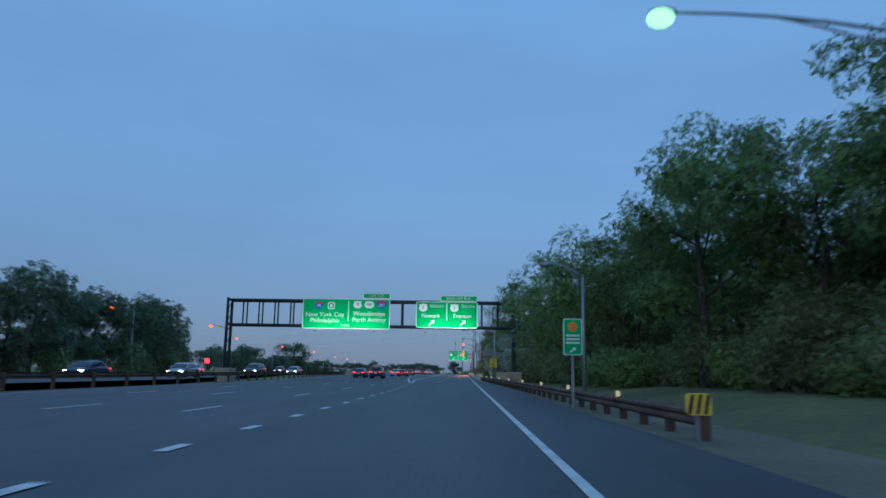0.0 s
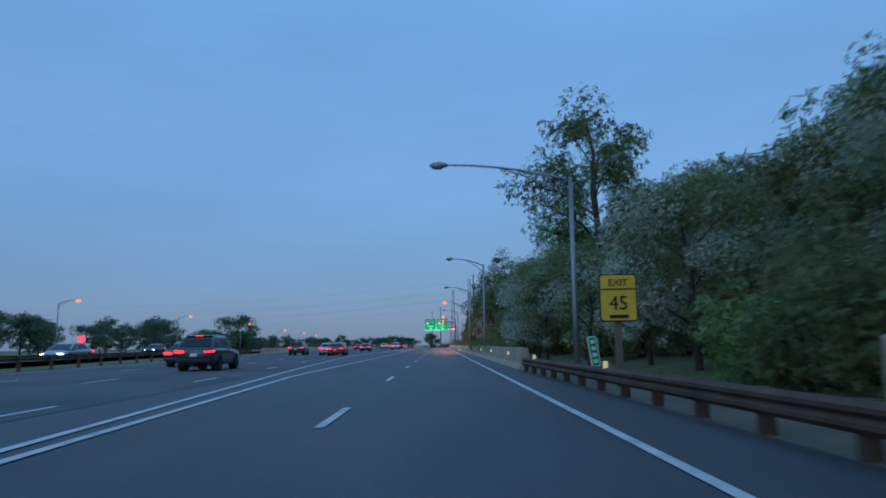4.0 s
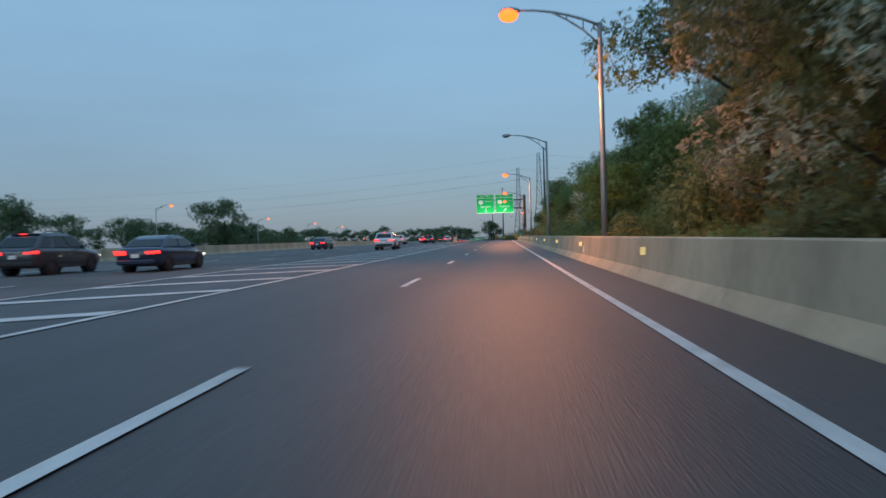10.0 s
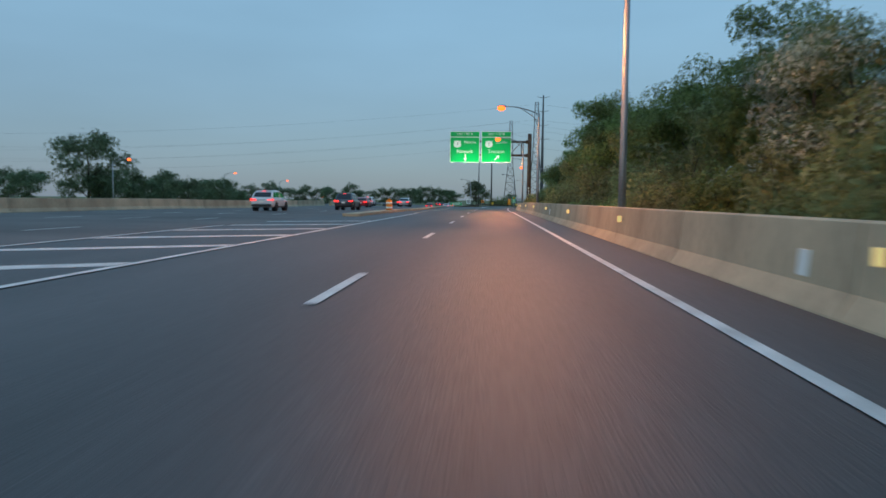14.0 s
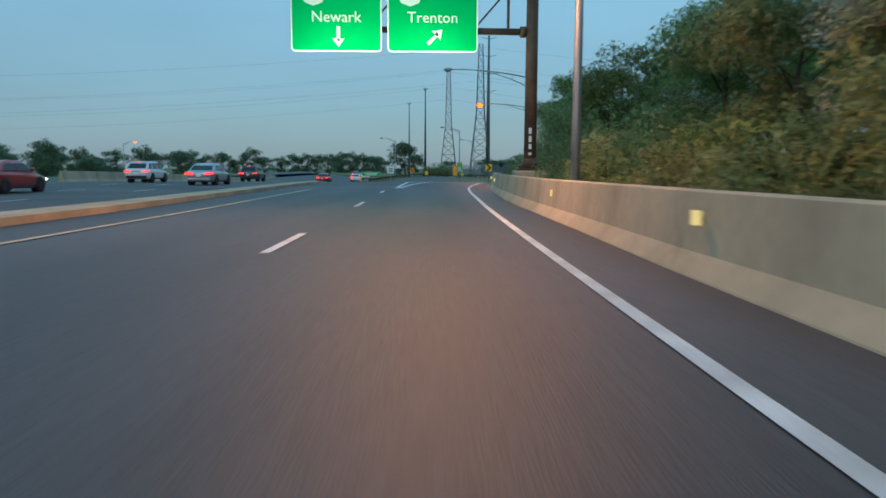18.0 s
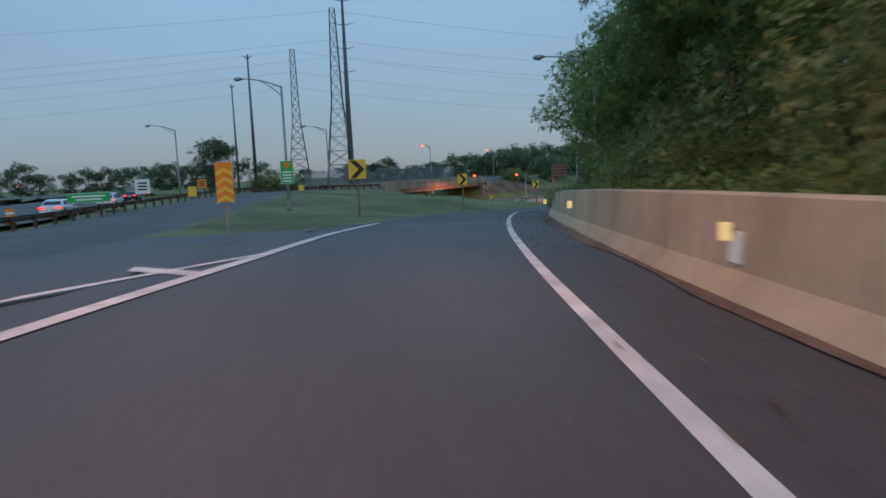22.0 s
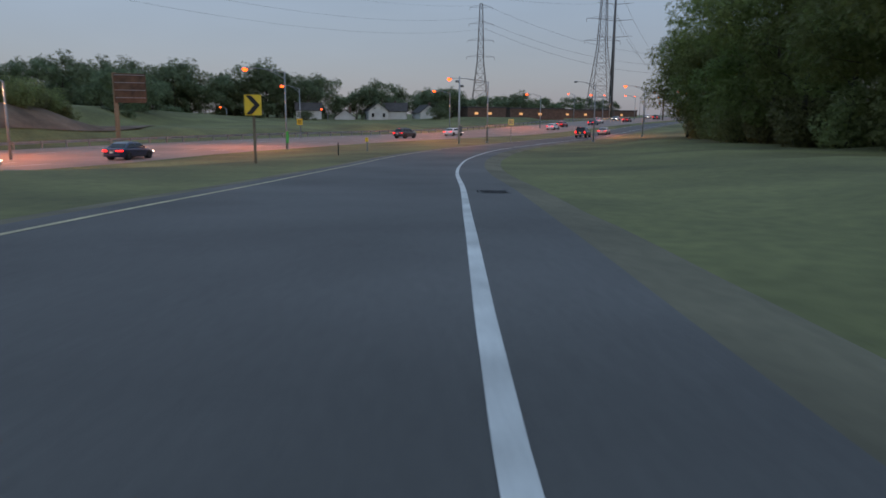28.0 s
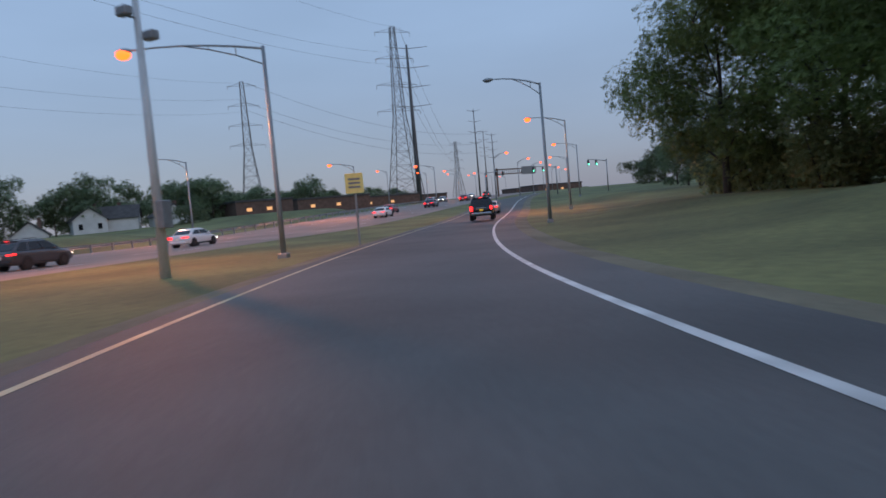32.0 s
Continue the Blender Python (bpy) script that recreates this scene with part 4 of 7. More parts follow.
while y < 350:
    plant(rng.choice(["bush", "bush", "bush_green"]), wood_edge(y) - 2.4 + rng.uniform(-0.5, 1.2), y, rng.uniform(0.75, 1.15), rng.uniform(0, 6.28), "undergrowth")
    y += rng.uniform(2.6, 4.4)
# tall open-crowned trees that rise over the wood's edge
for x, yy, s in ((7.4, 110, 1.18), (8.5, 116, 1.08), (8.2, 174, 1.05), (8.6, 67, 0.74), (10.5, 70, 0.7), (11, 84, 0.72)):
    plant("ash", x, yy, s, rng.uniform(0, 6), "wood beside the highway")
plant("oak", 9.8, 33, 0.95, 1.0, "wood beside the highway", label="broad dark tree standing out before the wood")
plant("oak", 18.0, 26, 1.22, 2.2, "wood beside the highway", label="very tall broad dark tree rising over the wood")
plant("maple", 6.4, 50.5, 0.98, 0.4, "wood beside the highway", label="leafy tree reaching out over the guardrail")
# a closed, dark mass of growth behind the first guardrail
for x, yy, s, kind in ((9.5, 44, 0.72, "oak"), (10.5, 57, 0.7, "oak"), (9.0, 63, 0.62, "maple"), (12.5, 38, 0.8, "oak"), (14.5, 31, 0.85, "oak"), (13.0, 50, 0.85, "oak"), (8.8, 75, 0.6, "maple")):
    plant(kind, x, yy, s, rng.uniform(0, 6.28), "wood beside the highway")
for k in range(26):
    plant(rng.choice(["bush", "bush_green"]), float(np.interp(k, [0, 10, 25], [11.0, 8.2, 5.6])) + rng.uniform(-0.8, 1.2), 18 + 2.7 * k, rng.uniform(0.75, 1.05), rng.uniform(0, 6.28), "undergrowth")
# low growth close behind the barrier
yy = 150.0
while yy < 420:
    i = edge_at(yy)
    p = EDGE[i] + sdE[i] * (OFFSET(yy) + rng.uniform(1.9, 2.6))
    if abs(yy - 348.6) > 2.5:
        plant(rng.choice(["bush", "bush_green"]), p.x, p.y, rng.uniform(0.38, 0.62), rng.uniform(0, 6.28), "undergrowth", z=p.z)
    yy += rng.uniform(2.2, 4.2)
# close behind the barrier, by a lamp
plant("fresh", 4.9, 215.5, 0.58, 0.8, "wood beside the highway")
plant("fresh", 5.0, 219.5, 0.62, 2.6, "wood beside the highway")
plant("oak", 8.0, 200, 1.05, 2.0, "wood beside the highway")
plant("locust", 6.6, 188.5, 1.05, 0.5, "wood beside the highway")
plant("locust", 7.0, 194, 1.15, 3.5, "wood beside the highway")
yy = 91.0
while yy < 136:
    plant("locust", rng.uniform(4.6, 6.2), yy, rng.uniform(0.5, 0.7), rng.uniform(0, 6.28), "wood beside the highway")
    yy += rng.uniform(4.5, 6.5)
# along the ramp, on its right
for i in range(edge_at(352), edge_at(474), 3):
    p = EDGE[i] + sdE[i] * (6.6 + rng.uniform(0, 2.6) + float(np.interp(EDGE[i].y, [432, 452], [0, 1.6])))
    if p.y < 470:
        plant(rng.choice(["oak", "maple", "olive", "oak"] if p.y < 424 else ["maple", "fresh", "olive", "maple"]), p.x, p.y, rng.uniform(0.8, 1.0) * float(np.interp(p.y, [350, 366, 384, 392, 405, 414, 432, 440], [0.56, 0.62, 0.75, 1.0, 1.0, 1.25, 1.25, 1.0])), rng.uniform(0, 6.28), "trees along the ramp")
    q = EDGE[i] + sdE[i] * (15 + rng.uniform(0, 4))
    if i % 2 == 0 and q.y < 470:
        plant("back_oak", q.x, q.y, rng.uniform(0.95, 1.15) * float(np.interp(q.y, [350, 384, 392], [0.5, 0.62, 1.0])), rng.uniform(0, 6.28), "trees along the ramp")
    b = EDGE[i] + sdE[i] * 5.0
    if b.y < 466:
        plant(rng.choice(["bush", "bush_green"]), b.x, b.y, rng.uniform(0.6, 0.95), rng.uniform(0, 6.28), "undergrowth")
        c = EDGE[i + 1] + sdE[i + 1] * 6.8
        plant("bush", c.x, c.y, rng.uniform(0.9, 1.2), rng.uniform(0, 6.28), "undergrowth")

# ---- street lamps: steel pole, truss arm, lamp head ----
def street_lamp(lit="off", arm=2.75, pole_h=8.2, rise=0.65):
    top = tagged(empty("street_lamp"), {"sodium": "tall grey steel street lamp with glowing orange head", "off": "tall grey steel street lamp with unlit head", "pale": "tall steel street lamp with pale lit head"}[lit], "street lamp")
    bm = bmesh.new()
    bent_tube(bm, [(0, 0, -0.8), (0, 0, 2.5), (0, 0, pole_h)], 0.13, 0.075, 12)
    part("pole", bm, STEEL, top, "", True)
    bm = bmesh.new()
    box(bm, -0.2, 0.2, -0.2, 0.2, -0.6, 0.12, 0.03)
    part("base", bm, STEEL, top)
    bm = bmesh.new()
    pts = [(-arm * f, 0, pole_h - 0.1 + rise * (1 - (1 - f) ** 2)) for f in (0, 0.2, 0.4, 0.6, 0.8, 1.0)]
    bent_tube(bm, pts, 0.05, 0.035, 8)
    low = [(-arm * f, 0, pole_h - 0.75 + (rise + 0.55) * f ** 0.8 / 0.64) for f in (0, 0.2, 0.4, 0.6)]
    low[-1] = pts[3]
    bent_tube(bm, low, 0.035, 0.03, 6)
    for a, b in ((pts[1], low[1]), (pts[2], low[2])):
        tube(bm, a, b, 0.02, 0.02, 6)
    part("arm", bm, STEEL, top, "", True)
    bm = bmesh.new()
    hx, hz = -arm - 0.28, pole_h + rise - 0.12
    vs = lump(bm, (hx, 0, hz), 0.3, 2, (1.25, 0.62, 0.5))
    for v in vs:
        if v.co.z < hz - 0.04:
            v.co.z = hz - 0.04
    head = part("lamp_head", bm, STEEL, top, "", True)
    bm = bmesh.new()
    lump(bm, (hx - 0.05, 0, hz - (0.12 if lit != "off" else 0.05)), 0.3 if lit != "off" else 0.22, 2, (1.15, 0.9, 0.8 if lit != "off" else 0.45))
    part("lens", bm, {"sodium": GLOW_SODIUM, "pale": GLOW_PALE, "off": SIGN_BACK}[lit], head, {"sodium": "glowing orange lens", "pale": "glowing pale lens", "off": "dull grey lens"}[lit], True)
    return top


LAMPS = {}


def put_lamp(lit, x, y, z, turn=0.0, arm=2.75, watts=0, tall=8.2, group="street lamps"):
    key = (lit, arm, tall)
    m = Matrix.Translation((x, y, z)) @ Matrix.Rotation(radians(turn), 4, "Z")
    if key in LAMPS:
        ob = copy_thing(LAMPS[key], m)
    else:
        ob = LAMPS[key] = street_lamp(lit, arm, tall)
        ob.matrix_basis = m
    ob["group"] = group
    if watts:
        point_light("lamp_light", m @ Vector((-arm - 0.45, 0, tall + 0.14)), watts)
    return ob


put_lamp("pale", 9.6, 15.7, 0, arm=5.9, watts=0, tall=9.0)
put_lamp("off", 5.0, 37.0, 0, tall=6.2, arm=1.6)
put_lamp("off", 2.9, 94.6, 0, tall=7.3, arm=4.7)
for yy, lit, w in ((132, "off", 0), (164.3, "off", 0), (197.7, "sodium", 3600), (228.3, "off", 0), (263, "sodium", 3600), (300.8, "sodium", 2700), (329, "sodium", 3600)):
    put_lamp(lit, 1.86, yy, HIGH_Z(yy), watts=w)
put_lamp("off", 5.9, 366, -0.9, -8, arm=5.6, tall=8.7)
put_lamp("sodium", 10.0, 389, -1.3, -14, arm=5.6, watts=1600, tall=8.7)
put_lamp("off", 21.3, 421, -2.6, -22, arm=2.75, tall=8.9)
put_lamp("off", 33.1, 451.6, -3.6, -34, arm=2.75, tall=8.6)
# over the opposite side
for x, yy in ((-44, 91), (-44, 128), (-62, 180), (-66, 242), (-68, 304), (-70, 366), (-74, 430), (-80, 500), (-86, 580), (-92, 660)):
    put_lamp("sodium", x, yy, ground_z(x, yy), 180 if yy > 140 else 0, group="lamps beyond the median")
for x, yy, z in ((-8.6, 475.2, -1.4), (4.3, 438.7, -1.0), (10, 485, -1.3)):
    put_lamp("off", x, yy, z, 0, tall=8.6)
# along the lower road: head x, y, z, ground z, power
LOWER = [(84.2, 550.6, 1.5, -7.5, 4500, 5.4), (109.9, 587.3, 1.3, -7.2, 0, 3.5), (44.6, 535.8, -0.3, -7.5, 4500, 3.0), (57, 544, -0.6, -7.5, 4500, 3.0), (149.1, 591.2, 1.6, -7.2, 4500, 3.5),
         (185.5, 596.6, 1.9, -6.6, 4500, 3.5), (224.8, 605.4, 2.8, -5.8, 0, 3.5), (168.4, 556, 2.4, -7.2, 4500, 3.5), (118.5, 553.4, 1.8, -7.4, 4500, 6.0), (140.5, 546.9, 1.9, -7.5, -1, 3.0),
         (36.7, 554.0, 7.4, -2.4, 0, 3.0), (67, 604, 7.0, -2.8, 0, 3.0), (191.2, 669.4, -1.5, -7.8, 0, 2.0), (139.9, 675.7, -1.7, -7.8, 0, 2.0), (217.5, 675.1, -2.3, -7.8, 0, 2.0), (166, 662, -2.0, -7.8, 0, 2.0),
         (280, 630, 4.2, -4.8, 5000, 3.5), (330, 646, 5.0, -4.0, 0, 3.5), (262, 590, 3.6, -5.2, 0, 3.5), (215, 571, 3.0, -6.2, 0, 3.5)]
for hx, hy, hz, gz, w, arm in LOWER:
    a = radians(-70)
    put_lamp("off" if w < 0 else "sodium", hx + (arm + 0.28) * math.cos(a), hy + (arm + 0.28) * math.sin(a), gz, -70, arm, max(0, w), round(hz - gz - 0.5, 1), "lamps along the lower road")
us_right = sides(US_ROAD)
for k in range(12):
    i = min(range(len(US_ROAD)), key=lambda j: abs(US_ROAD[j].x - (225 + k * 19)))
    side = -14 if k % 2 else 15
    p = US_ROAD[i] + us_right[i] * side
    put_lamp("sodium", p.x, p.y, p.z, 70 if side > 0 else -110, 3.5, 0, 8.6, "lamps along the lower road")
# oaks on the lawn beside the ramp's end: a closed mass of leaves down to the grass
for k, (x, yy) in enumerate(((155.6, 535.0), (149, 528.5), (142, 523), (135, 518), (128, 513), (122, 507), (115, 501), (109, 495), (103, 489), (98, 483))):
    plant("wide" if k in (0, 2, 5, 8) else "oak", x, yy, rng.uniform(1.05, 1.2), rng.uniform(0, 6), "oaks on the lawn")
    plant("back_oak", x + 7, yy - 8, rng.uniform(1.05, 1.25), rng.uniform(0, 6), "oaks on the lawn")
    for dx, dy, s in ((-2.5, -0.5, 1.35), (1, -2, 1.6), (4.5, 0.5, 1.35), (-0.5, -4.5, 1.7))[1 if k == 0 else 0:]:
        plant("bush", x + dx, yy + dy, s, rng.uniform(0, 6), "oaks on the lawn")

# ---- sign making ----
def text_mesh(body, size, align="CENTER"):
    cu = bpy.data.curves.new("text", "FONT")
    cu.body, cu.size, cu.align_x, cu.align_y = body, size, align, "CENTER"
    cu.extrude, cu.resolution_u = 0.004, 2
    ob = bpy.data.objects.new("text", cu)
    scene.collection.objects.link(ob)
    bpy.context.view_layer.update()
    me = bpy.data.meshes.new_from_object(ob.evaluated_get(bpy.context.evaluated_depsgraph_get()))
    bpy.data.objects.remove(ob)
    return me


def lettering(parent, body, size, x, z, mat=None, y=-0.05, name="lettering"):
    me = text_mesh(body, size)
    me.materials.clear()
    me.materials.append(mat or SIGN_WHITE)
    ob = new(name, me)
    ob.parent = parent
    ob.matrix_basis = pose(x, y, z, 90, 0, 0)
    return ob


def rounded_panel(bm, w, h, r, y0, y1, cx=0.0, cz=0.0):
    pts = []
    for sx, sz, a0 in ((1, 1, 0), (-1, 1, 90), (-1, -1, 180), (1, -1, 270)):
        for k in range(5):
            a = radians(a0 + k * 22.5)
            pts.append((cx + sx * (w / 2 - r) + r * math.cos(a), cz + sz * (h / 2 - r) + r * math.sin(a)))
    f = [bm.verts.new((x, y0, z)) for x, z in pts]
    b = [bm.verts.new((x, y1, z)) for x, z in pts]
    bm.faces.new(f)
    bm.faces.new(b[::-1])
    for k in range(len(pts)):
        bm.faces.new((f[k], b[k], b[(k + 1) % len(pts)], f[(k + 1) % len(pts)]))
    bmesh.ops.recalc_face_normals(bm, faces=bm.faces[:])


def panel_part(name, parent, w, h, cx, cz, mat, border=None, r=0.15, y=0.0, label=""):
    bm = bmesh.new()
    rounded_panel(bm, w, h, r, y - 0.02, y + 0.04, cx, cz)
    ob = part(name, bm, border or mat, parent, label)
    if border:
        bm = bmesh.new()
        rounded_panel(bm, w - 0.14, h - 0.14, max(0.03, r - 0.07), y - 0.028, y - 0.015, cx, cz)
        part("face", bm, mat, ob)
    return ob


def legend(panel, mat, rows, y=-0.05):
    """Writing too small to read: one plain bar a line, each (left, right, middle, height)."""
    for x0, x1, z, h in rows:
        bm = bmesh.new()
        bars(bm, x0, x1, z, h, y)
        part("legend_bar", bm, mat, panel)


def bars(bm, x0, x1, z, h, y=-0.05):
    box(bm, x0, x1, y - 0.004, y + 0.004, z - h / 2, z + h / 2)


US_SHAPE = ((-0.5, 0.46), (-0.27, 0.4), (0, 0.5), (0.27, 0.4), (0.5, 0.46), (0.45, 0.2), (0.56, -0.1), (0.42, -0.38), (0, -0.54), (-0.42, -0.38), (-0.56, -0.1), (-0.45, 0.2))
INTER_SHAPE = ((-0.5, 0.44), (-0.25, 0.5), (0, 0.44), (0.25, 0.5), (0.5, 0.44), (0.54, 0.1), (0.36, -0.3), (0, -0.55), (-0.36, -0.3), (-0.54, 0.1))


def outline_plate(bm, shape, x, z, sx, sz, y0, y1):
    f = [bm.verts.new((x + px * sx, y0, z + pz * sz)) for px, pz in shape]
    b = [bm.verts.new((x + px * sx, y1, z + pz * sz)) for px, pz in shape]
    n = len(shape)
    fa = bm.faces.new(f)
    fb = bm.faces.new(b[::-1])
    for k in range(n):
        bm.faces.new((f[k], b[k], b[(k + 1) % n], f[(k + 1) % n]))
    bmesh.ops.recalc_face_normals(bm, faces=bm.faces[:])
    bmesh.ops.triangulate(bm, faces=[fa, fb])


def shield(parent, x, z, r, mat, number, ink, kind="round"):
    bm = bmesh.new()
    if kind == "round":
        rounded_panel(bm, r * 2.3, r * 1.7, r * 0.8, -0.045, -0.03, x, z)
    elif kind == "us":
        outline_plate(bm, US_SHAPE, x, z, r * 1.9, r * 1.9, -0.045, -0.03)
    elif kind == "inter":
        outline_plate(bm, INTER_SHAPE, x, z, r * 2.2, r * 2.0, -0.045, -0.03)
    else:
        rounded_panel(bm, r * 1.8, r * 1.8, r * 0.4, -0.045, -0.03, x, z)
    ob = part("route_shield", bm, mat, parent)
    if kind == "inter":
        bm = bmesh.new()
        box(bm, x - r * 0.98, x + r * 0.98, -0.052, -0.044, z + r * 0.48, z + r * 0.86)
        part("red_band", bm, SIGN_RED, ob, "red band across the shield")
    if kind == "sq" and not number:
        bm = bmesh.new()
        rounded_panel(bm, r * 1.4, r * 1.4, r * 0.6, -0.052, -0.044, x, z)
        part("inset", bm, SIGN_GREEN, ob)
        bm = bmesh.new()
        rounded_panel(bm, r * 0.7, r * 0.9, r * 0.3, -0.058, -0.05, x, z)
        part("inset", bm, SIGN_WHITE, ob)
    if number:
        lettering(ob, number, r * (1.15 if len(number) < 3 else 0.95), x, z - (r * 0.12 if kind == "inter" else 0), ink, y=-0.055, name="number")
    return ob


def caps(parent, first, rest, size, x, z, second=0.78):
    """A large word or letter followed by smaller capitals, centred together."""
    a, b = text_mesh(first, size, "LEFT"), text_mesh(rest, size * second, "LEFT")
    wa = max(v.co.x for v in a.vertices)
    wb = max(v.co.x for v in b.vertices)
    gap = size * (0.35 if first.isdigit() or len(first) > 1 else 0.08)
    x0 = x - (wa + wb + gap) / 2
    for me, xx, dz in ((a, x0, 0), (b, x0 + wa + gap, -size * (1 - second) * 0.36)):
        me.materials.clear()
        me.materials.append(SIGN_WHITE)
        ob = new("lettering", me)
        ob.parent = parent
        ob.matrix_basis = pose(xx, -0.05, z + dz, 90, 0, 0)


def arrow(parent, x, z, s, turn):
    bm = bmesh.new()
    m = Matrix.Translation((x, -0.045, z)) @ Matrix.Rotation(radians(turn), 4, "Y")
    box(bm, -0.09 * s, 0.09 * s, -0.006, 0.006, -0.5 * s, 0.25 * s, 0, m)
    vs = [bm.verts.new(m @ Vector((px * s, yy, pz * s))) for yy in (-0.006, 0.006) for px, pz in ((-0.32, 0.1), (0.32, 0.1), (0, 0.55))]
    bm.faces.new(vs[:3])
    bm.faces.new(vs[3:][::-1])
    for k in range(3):
        bm.faces.new((vs[k], vs[(k + 1) % 3], vs[3 + (k + 1) % 3], vs[3 + k]))
    return part("arrow", bm, SIGN_WHITE, parent)


# added area light: brightens a sign as headlights on reflective sheeting would
def sign_fill(name, at, target, width, watts):
    ob = new(name, bpy.data.lights.new(name, "AREA"))
    ob.data.shape, ob.data.size, ob.data.size_y = "RECTANGLE", width, 0.25
    ob.data.energy, ob.data.color = watts, (0.97, 1.0, 0.78)
    ob.matrix_world = look(at, target)
    return ob


# ---- first gantry: box truss over the carriageway with two green signs ----
GY = 75.0
gantry = tagged(empty("sign_gantry", Matrix.Translation((0, GY, 0))), "dark steel box truss sign gantry spanning the highway", "sign gantry")
xl, xr, zt, zb = -26.5, 4.13, 8.4, 5.75


def truss(bm, x0, x1, z0, z1, y0, y1, bays, r=0.09):
    for z in (z0, z1):
        for yy in (y0, y1):
            tube(bm, (x0, yy, z), (x1, yy, z), r, r, 8)
    for k in range(bays + 1):
        x = x0 + (x1 - x0) * k / bays
        for yy in (y0, y1):
            tube(bm, (x, yy, z0), (x, yy, z1), r * 0.6, r * 0.6, 6)
        tube(bm, (x, y0, z1), (x, y1, z1), r * 0.5, r * 0.5, 6)
        tube(bm, (x, y0, z0), (x, y1, z0), r * 0.5, r * 0.5, 6)
        if k < bays:
            xn = x0 + (x1 - x0) * (k + 1) / bays
            tube(bm, (x, y0, z1), (xn, y1, z1), r * 0.4, r * 0.4, 6)


bm = bmesh.new()
truss(bm, xl, xr, zb, zt, 0.3, 1.7, 18, 0.14)
part("truss", bm, DARK_STEEL, gantry)
for x in (xl, xr):
    bm = bmesh.new()
    for yy in (0.3, 1.7):
        bent_tube(bm, [(x, yy, 0.4), (x, yy, zt + 0.25)], 0.17, 0.15, 10)
    for k in range(6):
        z = 1.0 + k * 1.25
        tube(bm, (x, 0.3, z), (x, 1.7, z + 1.1), 0.06, 0.06, 6)
        tube(bm, (x, 0.3, z), (x, 1.7, z), 0.05, 0.05, 6)
    part("column", bm, DARK_STEEL, gantry)
    bm = bmesh.new()
    box(bm, x - 0.75, x + 0.75, -0.1, 2.2, -0.4, 1.15, 0.05)
    part("footing", bm, CONCRETE, gantry, "pale concrete column footing")
for x0, x1 in ((-18.3, -9.05), (-6.25, 0.25)):
    bm = bmesh.new()
    for k in range(3):
        xx = x0 + (x1 - x0) * (k + 0.5) / 3
        tube(bm, (xx, 0.2, 5.2), (xx, -0.9, 5.1), 0.04, 0.04, 6)
        box(bm, xx - 0.2, xx + 0.2, -0.98, -0.82, 5.06, 5.14, 0.03)
    part("sign_light", bm, DARK_STEEL, gantry, "small sign light fixture below the panel")
    sign_fill("sign_light_lamp", ((x0 + x1) / 2, GY - 1.2, 4.98), ((x0 + x1) / 2, GY, 7.3), (x1 - x0) * 0.9, 240)


def green_sign(name, label, cx, cz, w, h, y):
    top = tagged(empty(name, Matrix.Translation((cx, y, cz))), label, "road sign", "overhead signs")
    p = panel_part("panel", top, w, h, 0, 0, SIGN_GREEN, SIGN_WHITE, 0.22)
    return top, p


top, p = green_sign("overhead_sign", "wide green overhead sign with white lettering and route shields", -13.68, 7.0, 9.3, 3.2, GY)
bm = bmesh.new()
bars(bm, 0.2, 0.27, 0.3, 2.1)
part("divider", bm, SIGN_WHITE, p)
lettering(p, "New York City", 0.66, -2.25, -0.1)
lettering(p, "Philadelphia", 0.66, -2.25, -0.72)
lettering(p, "Woodbridge", 0.66, 2.45, 0.02)
lettering(p, "Perth Amboy", 0.66, 2.45, -0.62)
caps(p, "1", "MILE", 0.42, -0.1, -1.22, 0.8)
shield(p, -2.9, 0.85, 0.4, SIGN_BLUE, "95", SIGN_WHITE, "inter")
shield(p, -1.6, 0.85, 0.42, SIGN_WHITE, "", SIGN_BLACK, "sq")
shield(p, 1.2, 1.0, 0.42, SIGN_WHITE, "9", SIGN_BLACK, "us")
shield(p, 2.45, 1.0, 0.44, SIGN_WHITE, "440", SIGN_BLACK)
shield(p, 3.75, 1.0, 0.46, SIGN_BLUE, "287", SIGN_WHITE, "inter")
tab = panel_part("exit_tab", top, 2.9, 0.6, 3.2, 1.93, SIGN_GREEN, SIGN_WHITE, 0.1)
caps(tab, "EXIT", "129", 0.36, 3.2, 1.93, 1.3)
top, p = green_sign("overhead_sign", "green overhead exit sign for two directions with arrows", -3.0, 7.02, 6.5, 2.8, GY)
bm = bmesh.new()
bars(bm, -0.04, 0.04, 0.35, 1.9)
part("divider", bm, SIGN_WHITE, p)
for cx, way, town in ((-1.7, "NORTH", "Newark"), (1.6, "SOUTH", "Trenton")):
    shield(p, cx - 0.8, 0.75, 0.44, SIGN_WHITE, "1", SIGN_BLACK, "us")
    caps(p, way[0], way[1:], 0.5, cx + 0.62, 0.92)
    lettering(p, town, 0.6, cx, -0.12)
    arrow(p, cx + 0.1, -0.85, 0.78, 48)
tab = panel_part("exit_tab", top, 3.9, 0.62, 1.25, 1.74, SIGN_GREEN, SIGN_WHITE, 0.1)
caps(tab, "EXITS", "130 B-A", 0.36, 1.25, 1.74, 1.3)

